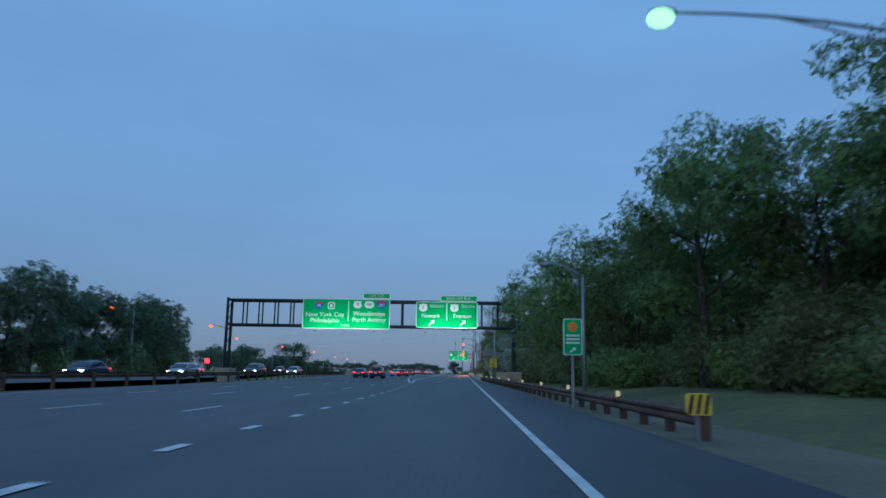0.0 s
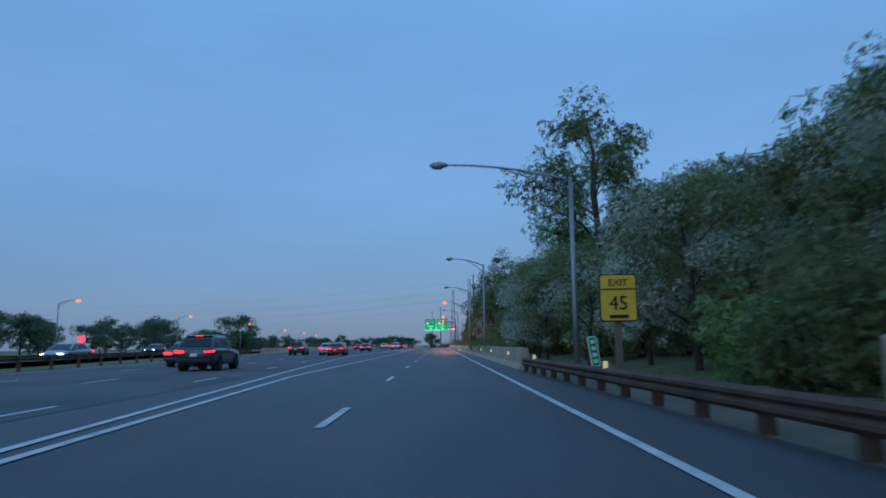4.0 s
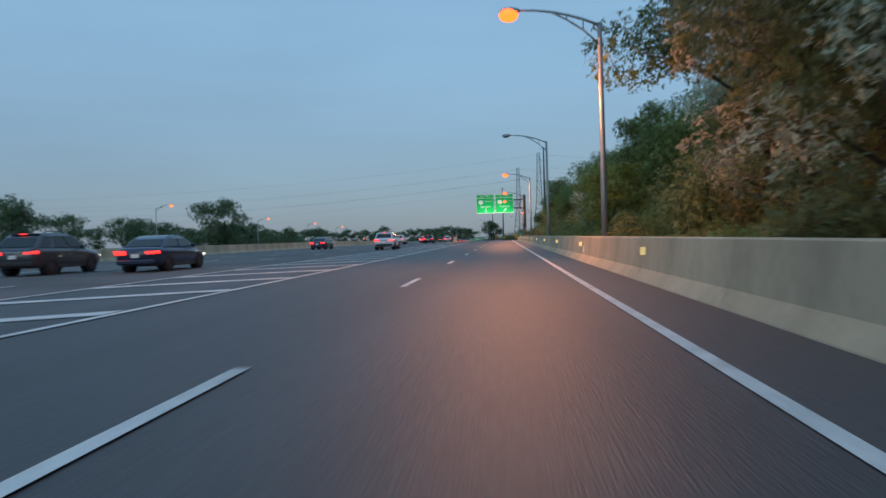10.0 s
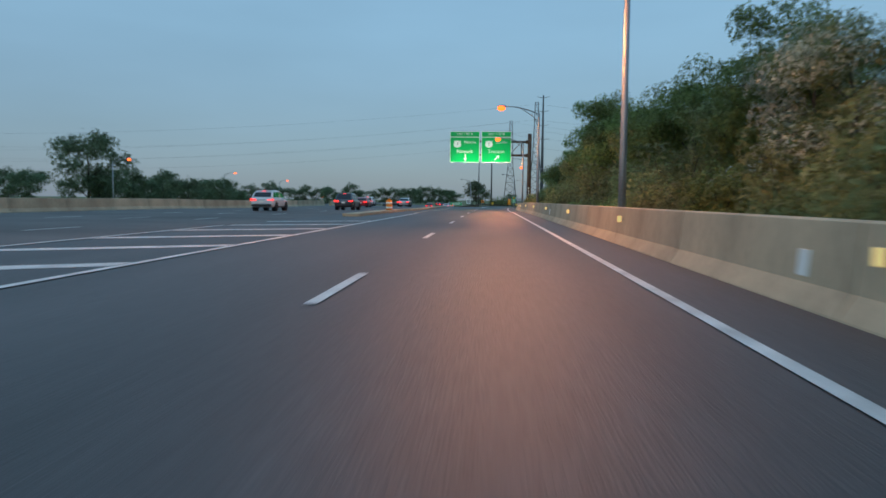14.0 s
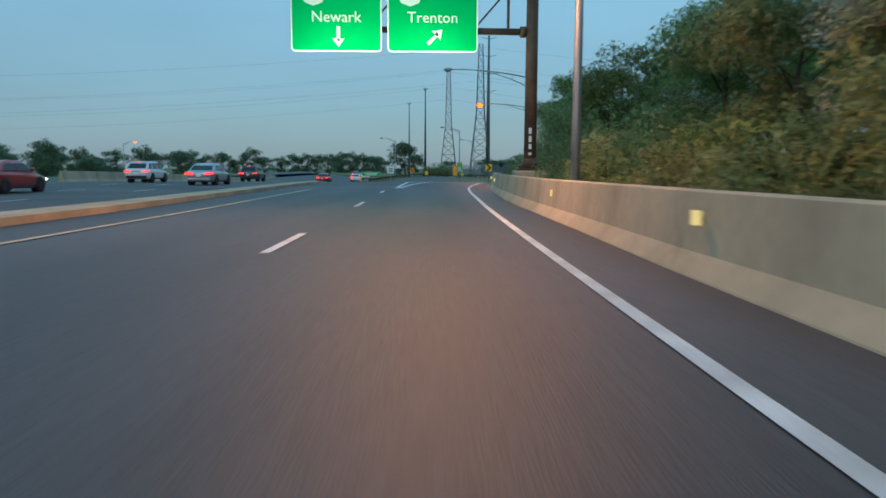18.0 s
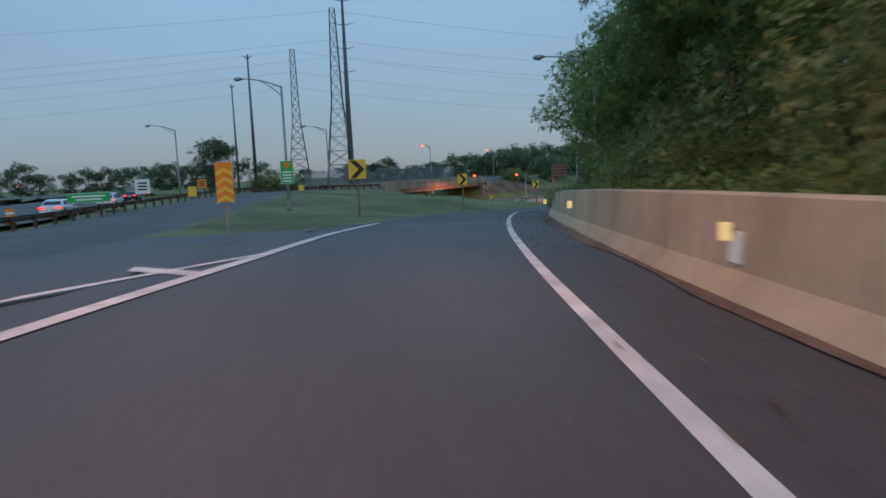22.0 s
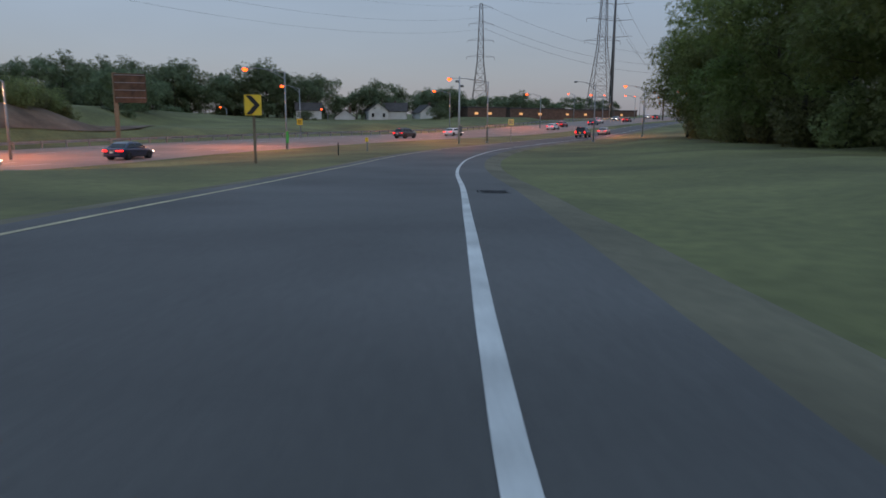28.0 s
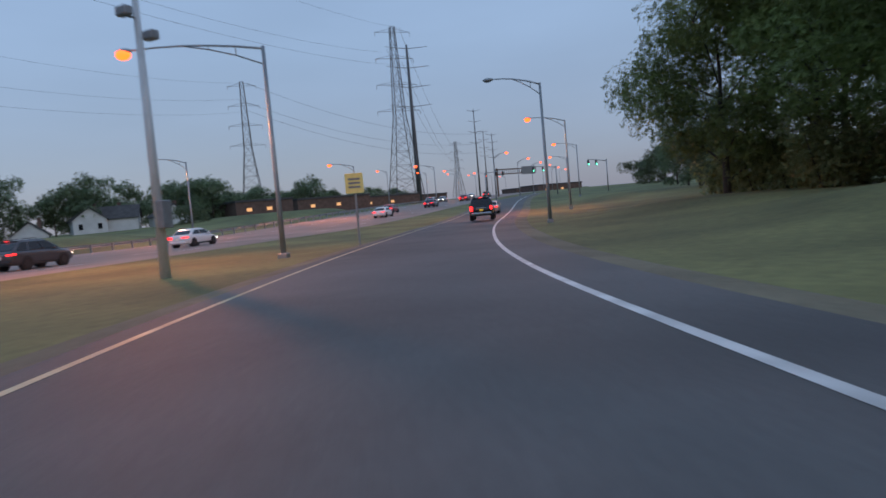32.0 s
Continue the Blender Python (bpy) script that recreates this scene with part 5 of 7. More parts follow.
# ---- second gantry: rust-brown cantilever with two exit signs ----
CY = 348.6
cant = tagged(empty("sign_gantry", Matrix.Translation((3.66, CY, HIGH_Z(CY)))), "rust-brown steel cantilever sign gantry behind the barrier", "sign gantry")
bm = bmesh.new()
bent_tube(bm, [(0, 0, 0.3), (0, 0, 11.1)], 0.32, 0.29, 18)
tube(bm, (0, 0, 1.2), (0, 0, 1.7), 0.46, 0.33, 18)
part("column", bm, RUST, cant, "thick rust-brown tubular column", True)
bm = bmesh.new()
for z0, z1 in ((2.9, 3.2), (2.5, 2.8), (2.15, 2.4), (1.85, 1.98)):
    box(bm, -0.13, 0.02, -0.34, -0.3, z0, z1, 0.01)
part("label_strip", bm, SIGN_WHITE, cant, "white label plates without legend")
bm = bmesh.new()
box(bm, -0.6, 0.6, -0.6, 0.6, 1.08, 1.2, 0.02)
for k in range(12):
    a = k * math.pi / 6
    tube(bm, (0.53 * math.cos(a), 0.53 * math.sin(a), 1.05), (0.53 * math.cos(a), 0.53 * math.sin(a), 1.32), 0.035, 0.035, 6)
part("base_plate", bm, RUST, cant)
bm = bmesh.new()
box(bm, -0.8, 0.95, -0.85, 0.85, -0.8, 1.08, 0.06)
part("footing", bm, CONCRETE, cant, "pale concrete column footing")
bm = bmesh.new()
for z in (7.9, 9.9):
    tube(bm, (0, 0, z), (-11.9, 0, z + 0.1), 0.17, 0.14, 10)
    tube(bm, (-0.32, 0, z), (-0.6, 0, z), 0.27, 0.27, 10)
for k in range(7):
    x = -1.2 - k * 1.75
    tube(bm, (x, 0, 7.95), (x, 0, 9.95), 0.07, 0.07, 6)
    if k < 6:
        tube(bm, (x, 0, 9.95), (x - 1.75, 0, 7.95), 0.05, 0.05, 6)
part("arm", bm, RUST, cant, "", True)
for cx, name, town, way, tab_txt, turn in ((-5.95, "NORTH", "Newark", 0, "EXIT 130 A", 180), (-1.28, "SOUTH", "Trenton", 0, "EXIT 130 B", 45)):
    top, p = green_sign("overhead_sign", "green exit sign reading %s %s on the cantilever arm" % (name.lower(), town), cx, 8.05 + HIGH_Z(CY) + 0.62, 4.4, 3.75, CY - 0.55)
    bm = bmesh.new()
    for xx in (-1.2, 1.2):
        box(bm, xx - 0.05, xx + 0.05, 0.04, 0.45, -1.8, 1.8)
    part("bracket", bm, RUST, top)
    shield(p, -1.1, 0.85, 0.55, SIGN_WHITE, "1", SIGN_BLACK, "us")
    caps(p, name[0], name[1:], 0.6, 0.75, 1.1)
    lettering(p, town, 0.74, 0, -0.25)
    arrow(p, 0.1, -1.15, 0.95, turn)
    tab = panel_part("exit_tab", top, 4.4, 0.85, 0, 2.28, SIGN_GREEN, SIGN_WHITE, 0.1)
    caps(tab, "EXIT", tab_txt[5:], 0.44, 0, 2.28, 1.3)
    # no fixture hangs here: an added light brightens the panel
    sign_fill("sign_light_lamp", (cx, CY - 2.4, 5.2), (cx, CY - 0.55, 8.2), 3.6, 200)


# ---- post-mounted signs ----
def post_sign(name, label, x, y, z, turn, w, h, height, face, border=None, posts=1, post_mat=None, r=0.06, wide_post=0.09, group=""):
    top = tagged(empty(name, Matrix.Translation((x, y, z)) @ Matrix.Rotation(radians(turn), 4, "Z")), label, "road sign", group)
    for k in range(posts):
        px = 0 if posts == 1 else (-w * 0.3 + k * w * 0.6)
        bm = bmesh.new()
        box(bm, px - wide_post / 2, px + wide_post / 2, 0.06, 0.06 + wide_post, -0.5, height + h * 0.45, 0.01)
        part("post", bm, post_mat or STEEL, top)
    bm = bmesh.new()
    rounded_panel(bm, w, h, r, -0.02, 0.04, 0, height)
    p = part("panel", bm, border or face, top)
    if border:
        bm = bmesh.new()
        rounded_panel(bm, w - 0.06, h - 0.06, r, -0.03, -0.015, 0, height)
        part("face", bm, face, p)
    return top, p


def chevron_mark(bm, cx, cz, w, h, d=1):
    t = w * 0.34
    pts = [(-0.42 * w, 0.46 * h), (-0.42 * w + t, 0.46 * h), (0.42 * w, 0.0), (-0.42 * w + t, -0.46 * h), (-0.42 * w, -0.46 * h), (0.42 * w - t, 0.0)]
    f = [bm.verts.new((cx + d * x, -0.035, cz + z)) for x, z in pts]
    bm.faces.new((f[0], f[1], f[2], f[5]))
    bm.faces.new((f[5], f[2], f[3], f[4]))


def chevron(x, y, z_ctr, turn, w=0.95, h=1.15):
    g = ground_z(x, y)
    top, p = post_sign("chevron_sign", "yellow chevron curve sign with black arrow on a wooden post", x, y, g, turn, w, h, max(1.5, z_ctr - g), SIGN_YELLOW, None, 1, WOOD_POST, 0.05, 0.14, "curve chevrons")
    bm = bmesh.new()
    chevron_mark(bm, 0, max(1.5, z_ctr - g), w, h)
    part("arrow", bm, SIGN_BLACK, p)
    return top


chevron(8.46, 426.9, 1.1, -6, 1.05, 1.15)
chevron(21.9, 455.0, -0.15, -18)
chevron(41.1, 486.5, -1.8, -28)
chevron(64.6, 511.6, -3.05, -40)

top, p = post_sign("advisory_sign", "yellow exit advisory speed sign on a wooden post", 2.4, 86.2, 0, 0, 0.95, 1.2, 2.2, SIGN_YELLOW, SIGN_BLACK, 1, WOOD_POST, 0.06, 0.16)
lettering(p, "45", 0.5, 0, 2.05, SIGN_BLACK)
lettering(p, "EXIT", 0.24, 0, 2.58, SIGN_BLACK)
legend(p, SIGN_BLACK, ((-0.43, 0.43, 2.42, 0.025), (-0.24, 0.24, 1.73, 0.08)))

top, p = post_sign("guide_sign", "tall green guide sign with an orange route shape", 2.4, 23.7, 0, 0, 0.62, 1.2, 2.3, SIGN_GREEN, SIGN_WHITE, 1, STEEL)
bm = bmesh.new()
lump(bm, (0, -0.03, 2.63), 0.17, 2, (1, 0.05, 1))
part("route_shape", bm, SIGN_ORANGE, p)
legend(p, SIGN_WHITE, [(-0.22, 0.22, 2.34 - k * 0.12, 0.06) for k in range(3)])
arrow(p, 0.0, 1.87, 0.24, 50)

top, p = post_sign("object_marker", "yellow and black striped object marker at the guardrail end", 2.95, 12.9, 0, 0, 0.44, 0.38, 0.6, SIGN_YELLOW, None, 1, STEEL)
bm = bmesh.new()
for k in range(3):
    x0 = -0.21 + k * 0.14
    f = [bm.verts.new((x0 + dx, -0.028, 0.6 + dz)) for dx, dz in ((0, -0.17), (0.07, -0.17), (0.14, 0.17), (0.07, 0.17))]
    bm.faces.new(f)
part("stripe", bm, SIGN_BLACK, p)

top, p = post_sign("mile_marker", "narrow green mile marker leaning on its post", 2.3, 88.3, 0, 0, 0.26, 0.85, 0.85, SIGN_GREEN, SIGN_WHITE, 1, STEEL)
p.rotation_euler = (0, radians(-8), 0)
legend(p, SIGN_WHITE, [(-0.06, 0.06, 1.12 - k * 0.18, 0.1) for k in range(4)])

bm = bmesh.new()
box(bm, -0.6, 0.6, -0.4, 0.4, -0.3, 1.1, 0.05)
tagged(obj_from_bm("concrete_block", bm, CONCRETE), "pale concrete block behind the guardrail", "concrete block").matrix_world = Matrix.Translation((2.75, 74.0, 0))
# in the gore of the ramp
top, p = post_sign("gore_marker", "tall yellow-orange chevron panel standing in the gore", 2.3, 408, -1.0, 0, 0.55, 1.3, 1.7, SIGN_ORANGE, None, 1, STEEL)
bm = bmesh.new()
for k in range(4):
    zc = 1.15 + k * 0.3
    f = [bm.verts.new((x, -0.028, zc + z)) for x, z in ((-0.27, -0.05), (0, 0.12), (0.27, -0.05), (0.27, -0.17), (0, 0.0), (-0.27, -0.17))]
    bm.faces.new((f[0], f[1], f[4], f[5]))
    bm.faces.new((f[1], f[2], f[3], f[4]))
part("chevron", bm, SIGN_YELLOW, p)
top, p = post_sign("route_marker", "narrow green route assembly with white plate on the gore lawn", 4.3, 437.4, -1.6, 0, 0.95, 1.7, 2.8, SIGN_GREEN, SIGN_WHITE, 1, STEEL)
bm = bmesh.new()
lump(bm, (0, -0.03, 3.3), 0.26, 2, (1, 0.05, 1))
part("route_shape", bm, SIGN_ORANGE, p)
legend(p, SIGN_WHITE, [(-0.32, 0.32, 2.8 - k * 0.22, 0.1) for k in range(4)])
top, p = post_sign("diamond_sign", "dark back of a diamond warning sign on the embankment", 19.0, 508.0, -1.4, 0, 1.2, 1.2, 3.4, SIGN_BLACK, None, 1, STEEL)
p.matrix_basis = Matrix.Translation((0, 0, 3.4)) @ Matrix.Rotation(radians(45), 4, "Y") @ Matrix.Translation((0, 0, -3.4))
for x, yy, zc, mat, w, h, lab in ((-1.5, 430, 0.2, SIGN_YELLOW, 0.5, 0.6, "small yellow delineator plate in the gore lawn"), (5.5, 452, -0.2, SIGN_YELLOW, 0.5, 0.5, "small yellow delineator plate on the lawn"),
                                  (-4.5, 462, 0.6, SIGN_ORANGE, 0.9, 0.9, "small orange road work sign"), (-8.5, 452, 0.6, SIGN_WHITE, 1.3, 1.3, "pale square roadside sign seen from afar"),
                                  (124.9, 546.7, -4.5, SIGN_PALE, 0.84, 0.92, "pale yellow lane ends sign with black legend"), (107, 577, -4.8, SIGN_YELLOW, 1.0, 1.0, "yellow warning sign beside the lower road"),
                                  (27.0, 462.2, -2.4, SIGN_YELLOW, 0.32, 0.38, "small yellow delineator plate on the lawn"), (85.8, 529.7, -6.2, SIGN_YELLOW, 0.3, 0.4, "small yellow delineator plate in the grass strip"),
                                  (86.1, 545.0, -6.1, SIGN_GREEN, 0.3, 1.3, "narrow green marker beside the lamp pole")):
    g = ground_z(x, yy)
    top, p = post_sign("roadside_sign", lab, x, yy, g, -55 if x > 50 else -8, w, h, max(1.1, zc - g), mat, None, 1, STEEL)
    if w > 0.82:
        legend(p, SIGN_BACK if mat is SIGN_PALE else SIGN_BLACK, [(-w * 0.32, w * 0.32, max(1.1, zc - g) + (0.35 - k * 0.33) * w / 1.5, 0.16 * w / 1.5) for k in range(3)], -0.03)
# a long low green sign beside the exit road
top, p = post_sign("guide_sign", "long low green sign beside the exit road", -12.0, 448, ground_z(-12, 448), 0, 3.4, 0.8, 1.6, SIGN_GREEN, SIGN_WHITE, 2, STEEL)
legend(p, SIGN_WHITE, ((-1.3, 1.3, 1.72, 0.14), (-1.0, 1.0, 1.45, 0.14)))

# a red lit sign beyond the median
rs = tagged(empty("lit_sign", Matrix.Translation((-86.5, 237, ground_z(-86.5, 237)))), "square red glowing sign on a dark post beyond the median", "lit sign")
bm = bmesh.new()
box(bm, -0.12, 0.12, -0.1, 0.1, -0.5, 2.6, 0.02)
part("post", bm, DARK_STEEL, rs)
bm = bmesh.new()
box(bm, -0.95, 0.95, -0.2, 0.2, 2.6, 4.3, 0.05)
frame_part = part("cabinet", bm, DARK_STEEL, rs)
bm = bmesh.new()
box(bm, -0.82, 0.82, -0.23, -0.19, 2.73, 4.17, 0.02)
part("lit_face", bm, GLOW_RED, frame_part, "glowing red face")

# ---- traffic drums ----
def drum(x, y, z):
    top = tagged(empty("traffic_drum", Matrix.Translation((x, y, z))), "orange and white striped traffic drum on a rubber base", "traffic drum", "traffic drums")
    bm = bmesh.new()
    tube(bm, (0, 0, 0.06), (0, 0, 1.0), 0.29, 0.25, 20)
    tube(bm, (0, 0, 1.0), (0, 0, 1.08), 0.12, 0.11, 12)
    part("body", bm, SIGN_ORANGE, top, "", True)
    for z0 in (0.3, 0.68):
        bm = bmesh.new()
        tube(bm, (0, 0, z0), (0, 0, z0 + 0.15), 0.292 - z0 * 0.04, 0.292 - (z0 + 0.15) * 0.04, 20)
        part("band", bm, SIGN_WHITE, top, "white reflective band", True)
    bm = bmesh.new()
    tube(bm, (0, 0, 0.0), (0, 0, 0.08), 0.4, 0.36, 16)
    part("base", bm, TYRE, top)
    return top


for x, yy in ((-10.4, 300.5), (-12.5, 432)):
    drum(x, yy, HIGH_Z(yy))

# ---- amber reflectors on barrier and rail ----
refl = None


def reflector(p, yaw):
    global refl
    m = Matrix.Translation(p) @ Matrix.Rotation(yaw, 4, "Z")
    if refl is None:
        refl = tagged(empty("reflector", m), "small square amber reflector on the barrier", "reflector", "barrier reflectors")
        bm = bmesh.new()
        box(bm, -0.09, 0.02, -0.01, 0.01, -0.08, 0.08, 0.006)
        part("plate", bm, REFLECTOR, refl)
        bm = bmesh.new()
        box(bm, -0.02, 0.08, 0.01, 0.05, -0.03, 0.03, 0.005)
        part("bracket", bm, STEEL, refl)
        return refl
    return copy_thing(refl, m)


for yy in np.arange(104, 326, 12.0):
    reflector((1.30, yy, HIGH_Z(yy) + 0.62), 0)
for i in range(edge_at(330), edge_at(419), 5):
    p = EDGE[i] + sdE[i] * 1.36
    t = EDGE[i + 1] - EDGE[i]
    reflector((p.x, p.y, p.z + 0.58), math.atan2(-t.x, t.y))
for yy in (19, 27, 35, 44, 54, 64, 74, 84, 94):
    reflector((GR_X(yy) + 0.02, yy, 0.6), 0)
for i in range(edge_at(412), edge_at(470), 5):
    p = EDGE[i] + sdE[i] * 2.85
    t = EDGE[i + 1] - EDGE[i]
    reflector((p.x - 0.0, p.y, p.z + 0.58), math.atan2(-t.x, t.y))

# ---- places of the towers: x, y, height of the top ----
TX1, TX2, TXM = (8.5, 635, 44.3), (20.0, 598, 49.4), (23.2, 599, 53.0)
UA, UB, UM = (325, 752, 54.7), (312.8, 665, 58.6), (319.4, 663.7, 53.0)

# ---- overpass ----
DECK = BRIDGE_ROAD[DECK_A:DECK_B + 1]
dk_sd = sides(DECK)
bridge = tagged(empty("overpass", Matrix.Translation(DECK[0])), "weathered brown concrete highway overpass with parapets", "bridge")
binv = -DECK[0]


def local_ribbon(name, left, right, z0, z1, mat, parent, label=""):
    bm = bmesh.new()
    rows = []
    for p, s in zip(DECK, dk_sd):
        rows.append([bm.verts.new(p + binv + s * o + Vector((0, 0, z))) for o, z in ((left, z1), (right, z1), (right, z0), (left, z0))])
    for a, b in zip(rows, rows[1:]):
        for k in range(4):
            bm.faces.new((a[k], a[(k + 1) % 4], b[(k + 1) % 4], b[k]))
    bm.faces.new(rows[0])
    bm.faces.new(rows[-1][::-1])
    bmesh.ops.recalc_face_normals(bm, faces=bm.faces[:])
    return part(name, bm, mat, parent, label)


local_ribbon("deck", -5.4, 5.4, -0.45, -0.03, CONCRETE_DARK, bridge)
for o in (-4.6, -1.6, 1.6, 4.6):
    local_ribbon("girder", o - 0.22, o + 0.22, -1.2, -0.45, CONCRETE_DARK, bridge, "tan concrete girder")
for o in (-5.3, 4.9):
    local_ribbon("parapet", o, o + 0.4, -0.03, 1.05, CONCRETE_DARK, bridge)
for k, q in enumerate((1, len(DECK) - 2)):
    bm = bmesh.new()
    p, s = DECK[q] + binv, dk_sd[q]
    ang = Matrix.Translation(p) @ Matrix.Rotation(math.atan2(s.y, s.x), 4, "Z")
    box(bm, -6.6, 6.6, -0.9, 0.9, -6.4, -1.25, 0.04, ang)
    part("abutment", bm, CONCRETE_DARK, bridge, "stained concrete abutment wall")
    bm = bmesh.new()
    sgn = -1 if k == 0 else 1
    box(bm, 6.0, 6.6, min(0, sgn * 7), max(0, sgn * 7), -6.4, -0.3, 0.04, ang)
    part("wing_wall", bm, CONCRETE_DARK, bridge, "sloping stained wing wall")
bm = bmesh.new()
q = min(range(len(DECK)), key=lambda i: (DECK[i].xy - Vector((31, 540))).length)
ang = Matrix.Translation(DECK[q] + binv) @ Matrix.Rotation(math.atan2(dk_sd[q].y, dk_sd[q].x), 4, "Z")
box(bm, -5.6, 5.6, -0.45, 0.45, -1.8, -1.2, 0.05, ang)
part("pier_cap", bm, CONCRETE_DARK, bridge)
for o in (-4.2, 0.0, 4.2):
    bm = bmesh.new()
    box(bm, o - 0.45, o + 0.45, -0.45, 0.45, -5.7, -1.8, 0.06, ang)
    part("pier_column", bm, CONCRETE_DARK, bridge)


# a tall mesh fence stands on the parapet and runs on along the approach
def mesh_fence():
    m = bpy.data.materials.new("chain_link")
    m.use_nodes = True
    n, l = m.node_tree.nodes, m.node_tree.links
    b = n["Principled BSDF"]
    b.inputs["Base Color"].default_value = (0.2, 0.2, 0.21, 1)
    b.inputs["Roughness"].default_value = 0.6
    src = n.new("ShaderNodeTexCoord")
    weave = n.new("ShaderNodeTexChecker")
    weave.inputs["Scale"].default_value = 26
    l.new(src.outputs["Object"], weave.inputs[0])
    clear = n.new("ShaderNodeBsdfTransparent")
    ms = n.new("ShaderNodeMixShader")
    l.new(weave.outputs["Fac"], ms.inputs[0])
    l.new(b.outputs[0], ms.inputs[1])
    l.new(clear.outputs[0], ms.inputs[2])
    l.new(ms.outputs[0], n["Material Output"].inputs[0])
    ia = DECK_A - 4
    run = BRIDGE_ROAD[ia:DECK_B + 2]
    rs = sides(run)
    top = tagged(empty("mesh_fence", Matrix.Translation(run[0])), "tall grey chain-link fence along the overpass parapet", "fence")
    pts = [p - run[0] + s * -5.1 for p, s in zip(run, rs)]
    for k, (a, b2) in enumerate(zip(pts, pts[1:])):
        up0, up1 = (1.0, 4.1) if k + ia >= DECK_A - 1 else (0.0, 3.6)
        bm = bmesh.new()
        bm.faces.new([bm.verts.new(v) for v in (a + Vector((0, 0, up0)), b2 + Vector((0, 0, up0)), b2 + Vector((0, 0, up1)), a + Vector((0, 0, up1)))])
        part("mesh_panel", bm, m, top, "woven wire mesh panel")
        bm = bmesh.new()
        tube(bm, a + Vector((0, 0, up0 - 0.3)), a + Vector((0, 0, up1)), 0.04, 0.04, 6)
        part("post", bm, STEEL, top)
        bm = bmesh.new()
        tube(bm, a + Vector((0, 0, up1)), b2 + Vector((0, 0, up1)), 0.03, 0.03, 6)
        part("rail", bm, STEEL, top)


mesh_fence()


# ---- transmission towers and their wires ----
def lattice_tower(x, y, z, h, base=4.2, waist=1.3, arms=3, label="tall grey steel lattice transmission tower", turn=0.0, arm_len=4.5):
    top = tagged(empty("transmission_tower", Matrix.Translation((x, y, z)) @ Matrix.Rotation(radians(turn), 4, "Z")), label, "transmission tower", "transmission towers")
    def half(f):
        return base + (waist - base) * min(1, f / 0.5) if f < 0.5 else waist + (0.75 - waist) * (f - 0.5) / 0.5
    n = 13
    for sx, sy in ((1, 1), (1, -1), (-1, 1), (-1, -1)):
        bm = bmesh.new()
        bent_tube(bm, [(sx * half(f), sy * half(f), f * h - (0.8 if f == 0 else 0)) for f in (0, 0.25, 0.5, 0.75, 1.0)], 0.15, 0.12, 6)
        part("leg", bm, TOWER_STEEL, top)
    bm = bmesh.new()
    for k in range(n):
        f0, f1 = k / n, (k + 1) / n
        a, b = half(f0), half(f1)
        z0, z1 = f0 * h, f1 * h
        for p, q in (((-a, -a, z0), (b, -b, z1)), ((a, -a, z0), (-b, -b, z1)), ((-a, a, z0), (b, b, z1)), ((a, a, z0), (-b, b, z1)),
                     ((-a, -a, z0), (-b, b, z1)), ((-a, a, z0), (-b, -b, z1)), ((a, -a, z0), (b, b, z1)), ((a, a, z0), (b, -b, z1))):
            tube(bm, p, q, 0.06, 0.06, 5)
        for p, q in (((-b, -b, z1), (b, -b, z1)), ((-b, b, z1), (b, b, z1))):
            tube(bm, p, q, 0.06, 0.06, 5)
    part("bracing", bm, TOWER_STEEL, top)
    for k in range(arms):
        za = h * (0.97 - 0.145 * k)
        bm = bmesh.new()
        for s in (-1, 1):
            tube(bm, (0, 0, za), (s * (arm_len + 0.5 * k), 0, za - 0.1), 0.09, 0.06, 6)
            tube(bm, (0, 0, za + 1.3), (s * (arm_len + 0.5 * k), 0, za - 0.1), 0.07, 0.05, 6)
            tube(bm, (s * (arm_len + 0.5 * k), 0, za - 0.1), (s * (arm_len + 0.5 * k), 0, za - 1.5), 0.07, 0.07, 6)
        part("cross_arm", bm, TOWER_STEEL, top)
    return top


def mono_pole(x, y, z, h, r=0.62, arms=4, label="tall slender steel monopole with short cross arms", arm_len=3.0, turn=0):
    top = tagged(empty("transmission_pole", Matrix.Translation((x, y, z)) @ Matrix.Rotation(radians(turn), 4, "Z")), label, "transmission pole", "transmission towers")
    bm = bmesh.new()
    bent_tube(bm, [(0, 0, -0.8), (0, 0, h * 0.5), (0, 0, h)], r, r * 0.35, 12)
    part("shaft", bm, TOWER_STEEL, top, "", True)
    for k in range(arms):
        za = h * (0.985 - 0.12 * k)
        bm = bmesh.new()
        for s in (-1, 1):
            bent_tube(bm, [(0, 0, za - 0.5), (s * arm_len * 0.6, 0, za - 0.1), (s * arm_len, 0, za + 0.25)], 0.13, 0.07, 6)
        part("cross_arm", bm, TOWER_STEEL, top)
    return top


lattice_tower(TX1[0], TX1[1], -4, TX1[2] + 4, 4.0, 1.35, 0, "tall narrow steel lattice tower without arms")
lattice_tower(TX2[0], TX2[1], -4, TX2[2] + 4, 4.4, 1.6, 0, "tall narrow steel lattice tower beside a monopole")
mono_pole(TXM[0], TXM[1], -4, TXM[2] + 4, 0.98, 4)
mono_pole(-1.8, 529, -2, 27, 0.4, 1, "plain dark utility mast", 0.8)
mono_pole(-7.5, 565, -2, 26, 0.34, 1, "plain dark utility mast", 0.8)
lattice_tower(UA[0], UA[1], -4, UA[2] + 4, 5.0, 1.7, 4, turn=-40, arm_len=6.0)
lattice_tower(UB[0], UB[1], -5, UB[2] + 5, 5.6, 1.9, 4, turn=-40, arm_len=6.4)
